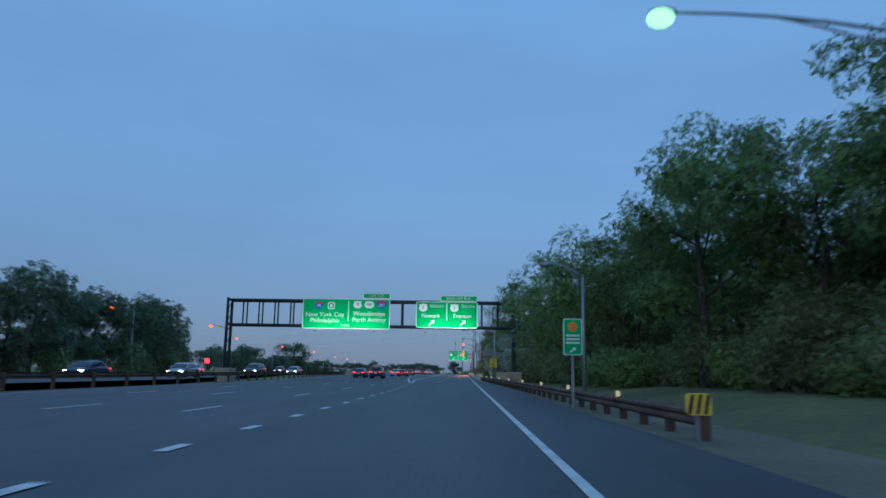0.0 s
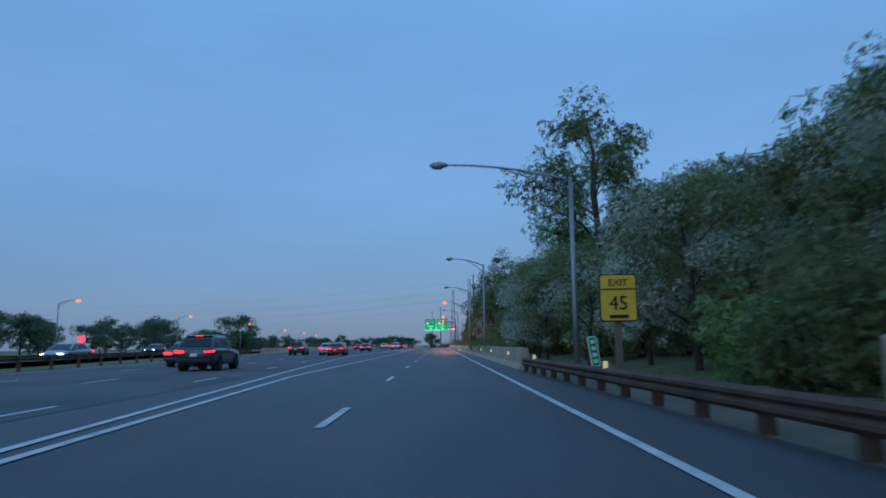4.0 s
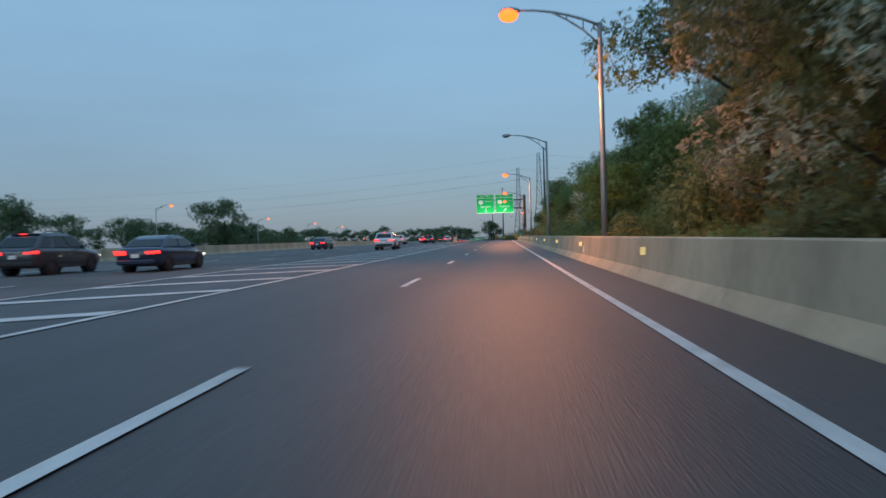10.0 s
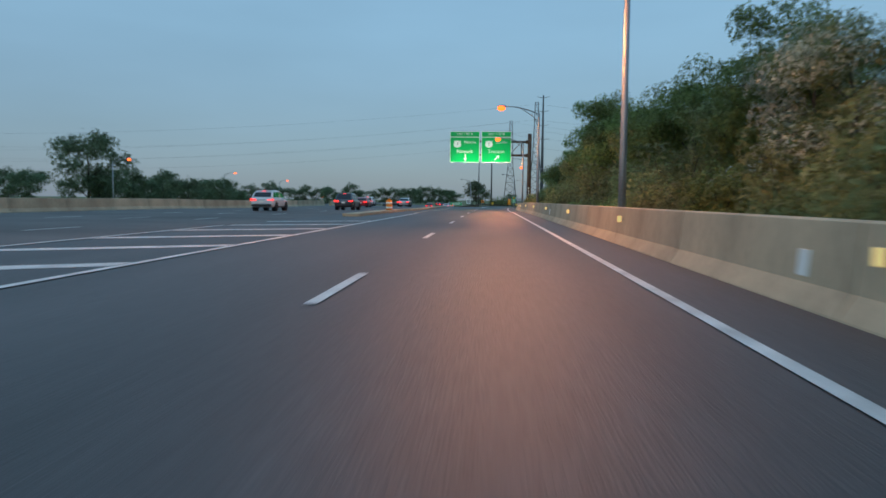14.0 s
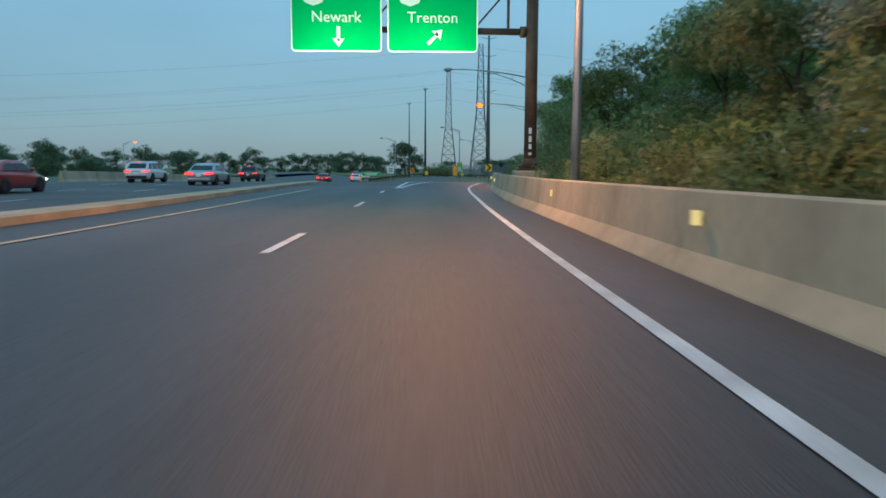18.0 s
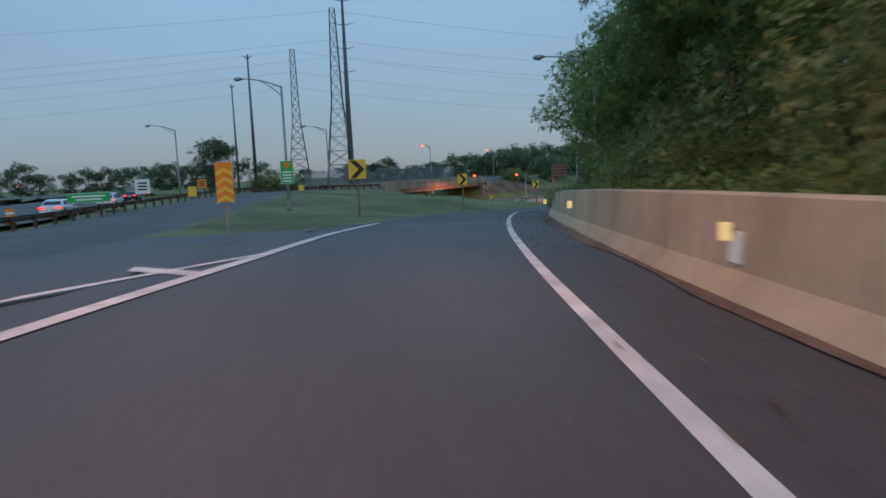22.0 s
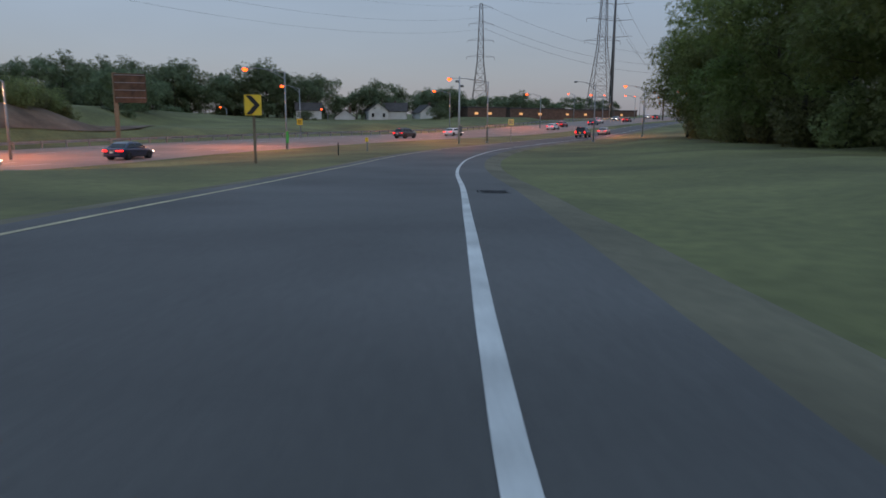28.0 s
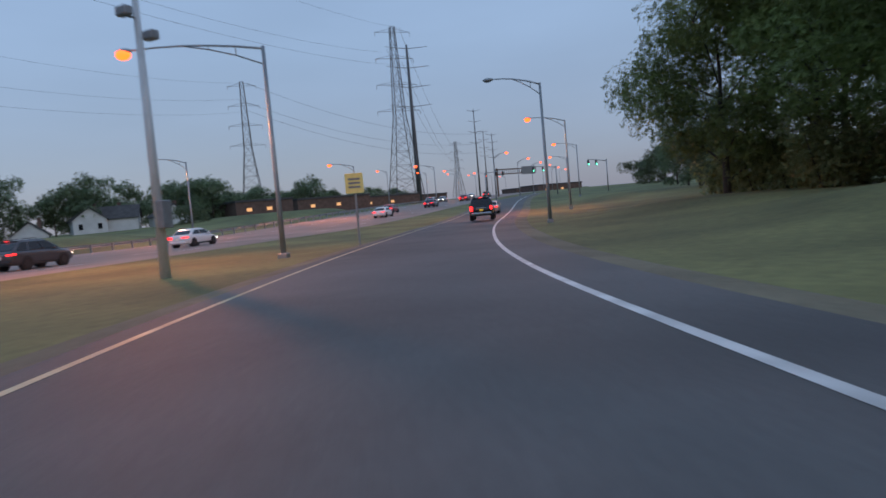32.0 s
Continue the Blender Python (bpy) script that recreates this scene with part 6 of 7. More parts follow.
mono_pole(UM[0], UM[1], -5, UM[2] + 5, 1.05, 4, turn=-40, arm_len=8.0)
for x, yy, h in ((420, 690, 44), (520, 735, 44), (470, 705, 36)):
    mono_pole(x, yy, -3, h, 0.5, 4, "distant slender steel transmission pole", 3.5, -40)
lattice_tower(600, 800, -2, 46, 4.6, 1.5, 4, "distant steel lattice transmission tower", -40)


def wire_run(name, a, b, sag, r=0.025):
    a, b = Vector(a), Vector(b)
    bm = bmesh.new()
    pts = [a.lerp(b, k / 16) - Vector((0, 0, sag * 4 * (k / 16) * (1 - k / 16))) for k in range(17)]
    bent_tube(bm, pts, r, r, 4)
    return tagged(obj_from_bm(name, bm, WIRE), "thin dark overhead power line with a slack sag", "power line", "power lines")


for k, (dz, off) in enumerate(((-1.5, -4), (-8, 5), (-14.5, -5))):
    wire_run("power_line", (TX2[0], TX2[1] + off, TX2[2] + dz), (UB[0], UB[1] + off, UB[2] + dz), 9)
    wire_run("power_line", (TX2[0], TX2[1] + off, TX2[2] + dz), (-420, TX2[1] - 60 + off * 2, 34 + dz), 10, 0.02)
for k, (dz, off) in enumerate(((-1, -3), (-7, 3), (-13, -3))):
    wire_run("power_line", (TX1[0], TX1[1] + off, TX1[2] + dz), (UA[0], UA[1] + off, UA[2] + dz), 11)
    wire_run("power_line", (TX1[0], TX1[1] + off, TX1[2] + dz), (-420, TX1[1] - 20 + off * 2, 34 + dz), 10, 0.02)
    wire_run("power_line", (UB[0], UB[1] + off, UB[2] + dz), (600, 800 + off, 38 + dz), 10, 0.05)
    wire_run("power_line", (UA[0], UA[1] + off, UA[2] + dz), (520, 735 + off, 40 + dz), 8, 0.05)


# ---- vehicles ----
def loft(bm, rows, close=True):
    vs = [[bm.verts.new(p) for p in r] for r in rows]
    n = len(rows[0])
    for a, b in zip(vs, vs[1:]):
        for k in range(n if close else n - 1):
            bm.faces.new((a[k], a[(k + 1) % n], b[(k + 1) % n], b[k]))
    bm.faces.new(vs[0][::-1])
    bm.faces.new(vs[-1])
    bmesh.ops.recalc_face_normals(bm, faces=bm.faces[:])


def wheel(parent, x, y, r, w):
    bm = bmesh.new()
    n = 20
    prof = [(0.62 * r, -w / 2), (0.93 * r, -w / 2), (r, -w * 0.36), (r, w * 0.36), (0.93 * r, w / 2), (0.62 * r, w / 2)]
    rows = [[(x + dx, y + rr * math.cos(2 * math.pi * k / n), r + rr * math.sin(2 * math.pi * k / n)) for rr, dx in prof] for k in range(n)]
    vs = [[bm.verts.new(p) for p in row] for row in rows]
    for a, b in zip(vs, vs[1:] + vs[:1]):
        for k in range(len(prof) - 1):
            bm.faces.new((a[k], a[k + 1], b[k + 1], b[k]))
    bmesh.ops.recalc_face_normals(bm, faces=bm.faces[:])
    tyre = part("tyre", bm, TYRE, parent, "black rubber tyre", True)
    bm = bmesh.new()
    sgn = 1 if x > 0 else -1
    tube(bm, (x - sgn * w * 0.4, y, r), (x + sgn * w * 0.3, y, r), 0.63 * r, 0.63 * r, 18)
    for k in range(5):
        a = 2 * math.pi * k / 5
        box(bm, x + sgn * w * 0.3, x + sgn * w * 0.38, -0.04, 0.04, 0, 0.55 * r, 0.0, Matrix.Translation((0, y, r)) @ Matrix.Rotation(a, 4, "X"))
    part("rim", bm, RIM, tyre, "silver alloy rim")


def car(kind, paint, label, bright=True):
    """A passenger car facing +y, at the middle of its wheels on the ground."""
    boxy, suv = kind == "truck", kind in ("suv", "truck")
    L, Wd, H = (5.1, 2.0, 1.87) if boxy else (4.65, 1.88, 1.68) if suv else (4.75, 1.84, 1.45)
    belt = 1.14 if boxy else 1.05 if suv else 0.95
    zb = 0.34 if boxy else 0.27 if suv else 0.2
    wr = 0.39 if boxy else 0.36 if suv else 0.33
    top = tagged(empty("suv" if suv else "sedan"), label, "car", "traffic")
    y0, y1 = -L / 2, L / 2

    def section(y, w, low, shoulder, deck, deck_w):
        h, d = w / 2, deck_w / 2
        half = [(h * 0.86, low), (h * 0.96, low + 0.08), (h, low + 0.24), (h, shoulder - 0.12), (h * 0.985, shoulder - 0.02), (d, deck - 0.02), (d * 0.6, deck + 0.012)]
        return [(x, y, z) for x, z in half] + [(-x, y, z) for x, z in half[::-1]]

    if suv:
        rows = [section(y0, Wd * 0.84, zb + 0.2, belt - 0.16, belt - 0.06, Wd * 0.74), section(y0 + 0.1, Wd * 0.93, zb + 0.08, belt - 0.06, belt, Wd * 0.84), section(y0 + 0.4, Wd * 0.99, zb + 0.02, belt - 0.02, belt + 0.03, Wd * 0.9),
                section(y0 + 1.4, Wd, zb, belt - 0.02, belt + 0.03, Wd * 0.9), section(y1 - 1.7, Wd, zb, belt - 0.05, belt + 0.0, Wd * 0.9), section(y1 - 1.1, Wd * 0.99, zb, belt - 0.1, belt - 0.02, Wd * 0.82),
                section(y1 - 0.4, Wd * 0.96, zb + 0.02, belt - 0.2, belt - 0.1, Wd * 0.76), section(y1 - 0.08, Wd * 0.86, zb + 0.08, belt - 0.34, belt - 0.22, Wd * 0.66), section(y1, Wd * 0.7, zb + 0.16, belt - 0.44, belt - 0.36, Wd * 0.55)]
        if boxy:
            cabin = [(y0 + 0.06, belt), (y0 + 0.2, H - 0.16), (y0 + 0.36, H - 0.03), (y0 + 1.4, H), (y1 - 2.3, H - 0.02), (y1 - 2.05, H - 0.1), (y1 - 1.3, belt - 0.02)]
        else:
            cabin = [(y0 + 0.1, belt), (y0 + 0.62, H - 0.15), (y0 + 0.85, H - 0.05), (y0 + 1.7, H), (y1 - 2.2, H - 0.04), (y1 - 1.85, H - 0.15), (y1 - 0.98, belt - 0.02)]
        fr = ((0.02, 0.27), (0.31, 0.62), (0.66, 0.99))
    else:
        rows = [section(y0, Wd * 0.78, zb + 0.22, belt - 0.16, belt - 0.07, Wd * 0.66), section(y0 + 0.12, Wd * 0.9, zb + 0.1, belt - 0.08, belt, Wd * 0.76), section(y0 + 0.5, Wd * 0.98, zb + 0.02, belt - 0.04, belt + 0.03, Wd * 0.86),
                section(y0 + 1.3, Wd, zb, belt - 0.04, belt + 0.02, Wd * 0.9), section(y1 - 1.7, Wd, zb, belt - 0.08, belt - 0.02, Wd * 0.9), section(y1 - 0.9, Wd * 0.98, zb, belt - 0.16, belt - 0.08, Wd * 0.8),
                section(y1 - 0.25, Wd * 0.9, zb + 0.04, belt - 0.3, belt - 0.2, Wd * 0.7), section(y1, Wd * 0.7, zb + 0.14, belt - 0.42, belt - 0.34, Wd * 0.55)]
        cabin = [(y0 + 0.55, belt), (y0 + 1.15, H - 0.14), (y0 + 1.5, H - 0.03), (y0 + 2.0, H), (y1 - 2.2, H - 0.03), (y1 - 1.85, H - 0.12), (y1 - 1.0, belt - 0.04)]
        fr = ((0.06, 0.46), (0.5, 0.97))
    bm = bmesh.new()
    loft(bm, rows)
    part("body", bm, paint, top, "", True)

    def half_w(z):
        return Wd * (0.455 - 0.085 * (z - belt) / (H - belt))

    bm = bmesh.new()
    shell = [[(half_w(z), y, z), (half_w(z) * 0.93, y, z + 0.015 if k in (2, 3, 4) else z), (-half_w(z) * 0.93, y, z + 0.015 if k in (2, 3, 4) else z), (-half_w(z), y, z)] for k, (y, z) in enumerate(cabin)]
    va = [[bm.verts.new(p) for p in r] for r in shell]
    for r0, r1 in zip(va, va[1:]):
        for k in range(3):
            bm.faces.new((r0[k], r0[k + 1], r1[k + 1], r1[k]))
    bm.faces.new([r[0] for r in va])
    bm.faces.new([r[3] for r in va][::-1])
    bmesh.ops.recalc_face_normals(bm, faces=bm.faces[:])
    bmesh.ops.bevel(bm, geom=[e for e in bm.edges if len(e.link_faces) == 2 and e.calc_face_angle(0) > 0.6], offset=0.035, segments=2, affect="EDGES")
    part("cabin", bm, paint, top, "", True)

    def back(z):
        return float(np.interp(z, [cabin[0][1], cabin[1][1], cabin[2][1]], [cabin[0][0], cabin[1][0], cabin[2][0]]))

    def front(z):
        return float(np.interp(z, [cabin[6][1], cabin[5][1], cabin[4][1]], [cabin[6][0], cabin[5][0], cabin[4][0]]))

    za, zc = belt + 0.05, H - 0.13
    for sx in (-1, 1):
        for f0, f1 in fr:
            bm = bmesh.new()
            quad = []
            for z, f in ((za, f0), (za, f1), (zc, f1), (zc, f0)):
                yy = back(z) + 0.12 + (front(z) - back(z) - 0.2) * f
                quad.append((sx * (half_w(z) + 0.008), yy, z))
            loft(bm, [quad, [(x - sx * 0.03, y, z) for x, y, z in quad]])
            part("side_window", bm, GLASS_DARK, top, "dark tinted side window")
        bm = bmesh.new()
        box(bm, sx * Wd * 0.5, sx * (Wd / 2 + 0.17), y1 - 1.8, y1 - 1.68, belt - 0.02, belt + 0.14, 0.03)
        part("mirror", bm, paint, top)
        # lamps
        bm = bmesh.new()
        if boxy:
            box(bm, sx * Wd * 0.36, sx * Wd * 0.455, y0 - 0.005, y0 + 0.14, belt - 0.34, belt - 0.0, 0.025)
        elif suv:
            box(bm, sx * Wd * 0.25, sx * Wd * 0.43, y0 - 0.01, y0 + 0.12, belt - 0.2, belt - 0.11, 0.02)
            box(bm, sx * Wd * 0.4, sx * Wd * 0.482, y0 + 0.06, y0 + 0.42, belt - 0.19, belt - 0.08, 0.02)
        else:
            box(bm, sx * Wd * 0.22, sx * Wd * 0.42, y0 - 0.01, y0 + 0.12, belt - 0.24, belt - 0.12, 0.02)
            box(bm, sx * Wd * 0.38, sx * Wd * 0.475, y0 + 0.08, y0 + 0.34, belt - 0.22, belt - 0.11, 0.02)
        part("tail_light", bm, GLOW_TAIL if bright else TAIL_DARK, top, "red tail light")
        bm = bmesh.new()
        box(bm, sx * Wd * 0.24, sx * Wd * 0.42, y1 - 0.22, y1 - 0.03, belt - 0.42, belt - 0.31, 0.03)
        part("headlight", bm, GLOW_HEAD if bright else CHROME, top, "lit headlight")
        for yw in (y0 + 0.98, y1 - 0.95):
            # black disc on the uncut body, standing in for the wheel well's shade
            bm = bmesh.new()
            tube(bm, (sx * (Wd / 2 - 0.3), yw, wr + 0.02), (sx * (Wd / 2 + 0.006), yw, wr + 0.02), wr * 1.14, wr * 1.14, 24)
            part("wheel_arch", bm, PLASTIC, top, "black disc standing for the shaded wheel well")
            wheel(top, sx * (Wd / 2 - 0.09), yw, wr, 0.24)
        bm = bmesh.new()
        box(bm, sx * (Wd / 2 - 0.1), sx * (Wd / 2 + 0.004), y0 + 1.4, y1 - 1.4, zb, zb + 0.12, 0.01)
        part("sill", bm, PLASTIC, top, "black sill trim")
    for (ya, z_a), (yb, z_b), name in ((cabin[0], cabin[1], "rear_window"), (cabin[6], cabin[5], "windscreen")):
        sg = -1 if name == "rear_window" else 1
        bm = bmesh.new()
        p0, p1 = 0.16 if sg < 0 else 0.08, 0.94
        quad = []
        for f, s in ((p0, -1), (p0, 1), (p1, 1), (p1, -1)):
            z = z_a + (z_b - z_a) * f
            quad.append((s * (half_w(z) - 0.11), ya + (yb - ya) * f + sg * 0.02, z + 0.012))
        loft(bm, [quad, [(x, y - sg * 0.04, z - 0.02) for x, y, z in quad]])
        part(name, bm, GLASS_DARK, top, "dark rear window" if sg < 0 else "dark windscreen")
    bm = bmesh.new()
    box(bm, -Wd * 0.42, Wd * 0.42, y0 - 0.06, y0 + 0.16, zb + 0.1, zb + 0.3, 0.05)
    part("rear_bumper", bm, CHROME if boxy else PLASTIC if suv else paint, top)
    bm = bmesh.new()
    box(bm, -0.16, 0.16, y0 - 0.03, y0 - 0.005, belt - 0.38, belt - 0.23, 0.008)
    part("plate", bm, PLATE if boxy else SIGN_WHITE, top, "yellow rear number plate without legend" if boxy else "pale rear number plate without legend")
    bm = bmesh.new()
    box(bm, -Wd * 0.36, Wd * 0.36, y1 - 0.1, y1 + 0.03, zb + 0.1, zb + 0.34, 0.05)
    part("front_bumper", bm, PLASTIC, top)
    if suv:
        bm = bmesh.new()
        box(bm, -0.4, 0.4, y0 - 0.03, y0 + 0.01, belt - 0.16, belt - 0.11, 0.01)
        part("handle_bar", bm, CHROME, top, "chrome tailgate bar")
        bm = bmesh.new()
        yy, zz = cabin[2]
        box(bm, -Wd * 0.33, Wd * 0.33, yy - 0.16, yy + 0.1, zz - 0.01, zz + 0.03, 0.015)
        part("spoiler", bm, paint, top)
        bm = bmesh.new()
        box(bm, -0.16, 0.16, yy - 0.175, yy - 0.16, zz - 0.005, zz + 0.02)
        part("brake_light", bm, GLOW_TAIL, top, "high red brake light")
        for sx in (-1, 1):
            bm = bmesh.new()
            bent_tube(bm, [(sx * 0.62, y0 + 1.0, H - 0.02), (sx * 0.62, y0 + 1.15, H + 0.06), (sx * 0.62, y1 - 2.6, H + 0.06), (sx * 0.62, y1 - 2.45, H - 0.03)], 0.022, 0.022, 6)
            part("roof_rail", bm, PLASTIC, top)
    if boxy:
        bm = bmesh.new()
        tube(bm, (-0.3, y0 - 0.04, zb + 0.02), (-0.3, y0 + 0.3, zb + 0.02), 0.05, 0.05, 8)
        part("tow_hitch", bm, PLASTIC, top)
    return top


CARS = {}


def put_car(kind, paint, label, x, y, z, heading=0.0):
    key = (kind, paint.name, label)
    m = Matrix.Translation((x, y, z)) @ Matrix.Rotation(radians(heading), 4, "Z")
    if key in CARS:
        return copy_thing(CARS[key], m)
    ob = CARS[key] = car(kind, paint, label)
    ob.matrix_basis = m
    return ob


SUV_BLACK = ("truck", PAINT_BLACK, "black three-row suv with red tail lights and yellow plate")
WHITE_SUV = ("suv", PAINT_WHITE, "white crossover with lit red tail lights")
SILVER = ("sedan", PAINT_SILVER, "silver sedan with lit lamps on the highway")
WHITE_S = ("sedan", PAINT_WHITE, "white sedan with lit lamps on the highway")
DARK_SUV = ("suv", PAINT_GREY, "dark grey suv with red tail lights")
DARK_S = ("sedan", PAINT_NAVY, "dark blue sedan with red tail lights")
RED_S = ("sedan", PAINT_RED, "dark red sedan with lit tail lights")
# the black suv ahead on the ramp
put_car(*SUV_BLACK, 153.2, 554.5, -7.36, -66)
put_car(*SILVER, 171, 562.4, -7.28, -67)
for spec, x, yy in ((DARK_SUV, -13.6, 104), (DARK_S, -17.2, 112), (RED_S, -13.8, 150), (SILVER, -15.9, 157), (DARK_SUV, -20.2, 160), (DARK_S, -16.0, 202), (DARK_SUV, -20.4, 201), (WHITE_SUV, -12.9, 241.3),
                    (DARK_S, -24, 259), (WHITE_SUV, -20.3, 300), (DARK_SUV, -16.4, 313), (RED_S, -20.6, 345), (SILVER, -16.5, 362), (WHITE_SUV, -24.2, 371), (DARK_SUV, -20.5, 391), (RED_S, -18.0, 428),
                    (WHITE_S, -15.0, 450), (WHITE_SUV, -14.5, 466), (DARK_S, -20, 505), (RED_S, -24, 540)):
    put_car(*spec, x, yy, HIGH_Z(yy) + 0.01)
for spec, x, yy in ((SILVER, -29.5, 72), (WHITE_S, -33.5, 84), (DARK_SUV, -29.5, 97), (DARK_S, -33, 60), (SILVER, -30, 122), (DARK_SUV, -49, 186), (WHITE_S, -52, 214)):
    k = min(range(len(OPPOSITE)), key=lambda i: abs(OPPOSITE[i].y - yy))
    put_car(*spec, x, yy, OPPOSITE[k].z + 0.06, 180)


def on_lower(spec, i, off, back=False):
    p = US_ROAD[i] + us_sd[i] * off
    t = US_ROAD[i + 1] - US_ROAD[i]
    put_car(*spec, p.x, p.y, p.z + 0.01, math.degrees(math.atan2(-t.x, t.y)) + (180 if back else 0))


def lower_at(x):
    return min(range(len(US_ROAD) - 1), key=lambda i: abs(US_ROAD[i].x - x))


for spec, x, off, back in ((SILVER, 51, 8.5, False), (DARK_S, 60, 8.5, False), (WHITE_S, 137, 3, False), (DARK_SUV, 122, 4, False), (WHITE_S, 182, 5, False), (RED_S, 196, 1.6, False), (DARK_S, 210, 5, False),
                           (WHITE_SUV, 225, 1.6, False), (RED_S, 240, 5, False), (SILVER, 262, -5, True), (WHITE_S, 300, -5, True), (DARK_SUV, 285, 3, False)):
    on_lower(spec, lower_at(x), off, back)

# ---- trees beyond the median and round the lower road ----
rng = random.Random(23)
for yy in range(-10, 150, 7):
    plant(rng.choice(["far_oak", "far_maple"]), -44.5 - rng.uniform(0, 4) - max(0, yy - 105) * 0.5, yy + rng.uniform(-2, 2), rng.uniform(0.75, 1.0), rng.uniform(0, 6), "trees beyond the median")
    plant("bush", -42.5 - rng.uniform(0, 2) - max(0, yy - 105) * 0.5, yy, rng.uniform(0.8, 1.2), rng.uniform(0, 6), "trees beyond the median")
for yy in range(150, 640, 7):
    plant_far(rng.choice(["far_oak", "far_maple", "far_maple"]), -84 - rng.uniform(0, 22) - max(0, yy - 300) * 0.1, yy + rng.uniform(-4, 4), rng.uniform(0.6, 0.95), rng.uniform(0, 6))
plant("far_maple", -98, 406, 1.7, 1.0, "trees beyond the median", label="round dark tree standing alone beyond the median")
plant("far_maple", -50, 352, 0.5, 2.0, "trees beyond the median")
plant("far_maple", -60, 392, 0.6, 2.0, "trees beyond the median")
plant("far_maple", -55, 470, 0.55, 3.0, "trees beyond the median")
plant("far_maple", -7.6, 519, 1.0, 3.0, "trees on the embankment", label="small round tree by the exit road")
for x, yy, s in ((-1, 517.5, 1.1), (2.0, 515.5, 1.25), (4.6, 518, 1.15), (10, 527, 1.0), (8, 524, 0.9)):
    plant("bush", x, yy, s, rng.uniform(0, 6), "trees on the embankment")
for k in range(46):
    f = k / 45
    x, yy = 20 + f * 330, 640 + 70 * f + rng.uniform(-10, 14) + 18 * math.sin(f * 9)
    plant_far(rng.choice(["far_oak", "far_maple"]), x + 60, yy + 20, rng.uniform(0.9, 1.3) * float(np.interp(f, [0.2, 0.5], [1.15, 0.6])), rng.uniform(0, 6), -6 + 3 * f)
for k in range(26):
    f = k / 25
    plant_far(rng.choice(["far_oak", "far_maple"]), -60 + 620 * f, 800 + rng.uniform(-30, 30), rng.uniform(0.9, 1.4), rng.uniform(0, 6), -4)
for x, yy, s in ((175, 548, 1.0), (190, 552, 0.8), (206, 554, 0.9), (225, 560, 0.8), (245, 566, 0.9), (270, 574, 1.0), (300, 585, 0.9), (335, 596, 1.0)):
    plant("far_maple", x, yy - 9, s, rng.uniform(0, 6), "trees by the junction", z=-6.5)


# ---- houses beyond the lower road ----
def house(x, y, z, turn, w, d, h, wall, label, lit=1):
    top = tagged(empty("house", Matrix.Translation((x, y, z)) @ Matrix.Rotation(radians(turn), 4, "Z")), label, "house", "houses beyond the lower road")
    bm = bmesh.new()
    box(bm, -w / 2, w / 2, -d / 2, d / 2, -0.8, h, 0.03)
    part("wall", bm, wall, top)
    rz = h + w * 0.38
    for yy in (-d / 2, d / 2 - 0.2):
        bm = bmesh.new()
        loft(bm, [[(-w / 2, y2, h), (w / 2, y2, h), (0, y2, rz - 0.1)] for y2 in (yy, yy + 0.2)])
        part("gable", bm, wall, top)
    bm = bmesh.new()
    o = 0.4
    sec = [(-w / 2 - o, h - o * 0.76), (0, rz), (w / 2 + o, h - o * 0.76), (w / 2 + o, h - o * 0.76 + 0.16), (0, rz + 0.18), (-w / 2 - o, h - o * 0.76 + 0.16)]
    loft(bm, [[(sx, yy, sz) for sx, sz in sec] for yy in (-d / 2 - o, d / 2 + o)])
    roof = part("roof", bm, ROOF, top)
    bm = bmesh.new()
    box(bm, w * 0.2, w * 0.2 + 0.7, -0.35, 0.35, h + 0.5, rz + 0.9, 0.02)
    part("chimney", bm, BRICK_WALL, roof)
    k = 0
    for lvl in range(max(1, int(h / 2.7))):
        for xx in (-w * 0.28, w * 0.28):
            bm = bmesh.new()
            z0 = 0.9 + lvl * 2.7
            box(bm, xx - 0.5, xx + 0.5, -d / 2 - 0.06, -d / 2 + 0.02, z0 - 0.05, z0 + 1.35, 0.02)
            win = part("window", bm, SIDING, top, "white framed window")
            bm = bmesh.new()
            box(bm, xx - 0.4, xx + 0.4, -d / 2 - 0.085, -d / 2 - 0.065, z0 + 0.05, z0 + 1.25)
            part("pane", bm, GLOW_WINDOW if k < lit else GLASS_DARK, win, "warmly lit pane" if k < lit else "dark pane")
            k += 1
    bm = bmesh.new()
    box(bm, -0.48, 0.48, -d / 2 - 0.06, -d / 2 + 0.02, 0.0, 2.05, 0.02)
    part("door", bm, PAINT_NAVY, top)
    bm = bmesh.new()
    box(bm, -1.4, 1.4, -d / 2 - 1.5, -d / 2, 2.35, 2.5, 0.02)
    for sx in (-1.3, 1.3):
        tube(bm, (sx, -d / 2 - 1.4, -0.3), (sx, -d / 2 - 1.4, 2.4), 0.07, 0.07, 6)
    part("porch", bm, SIDING, top)
    return top


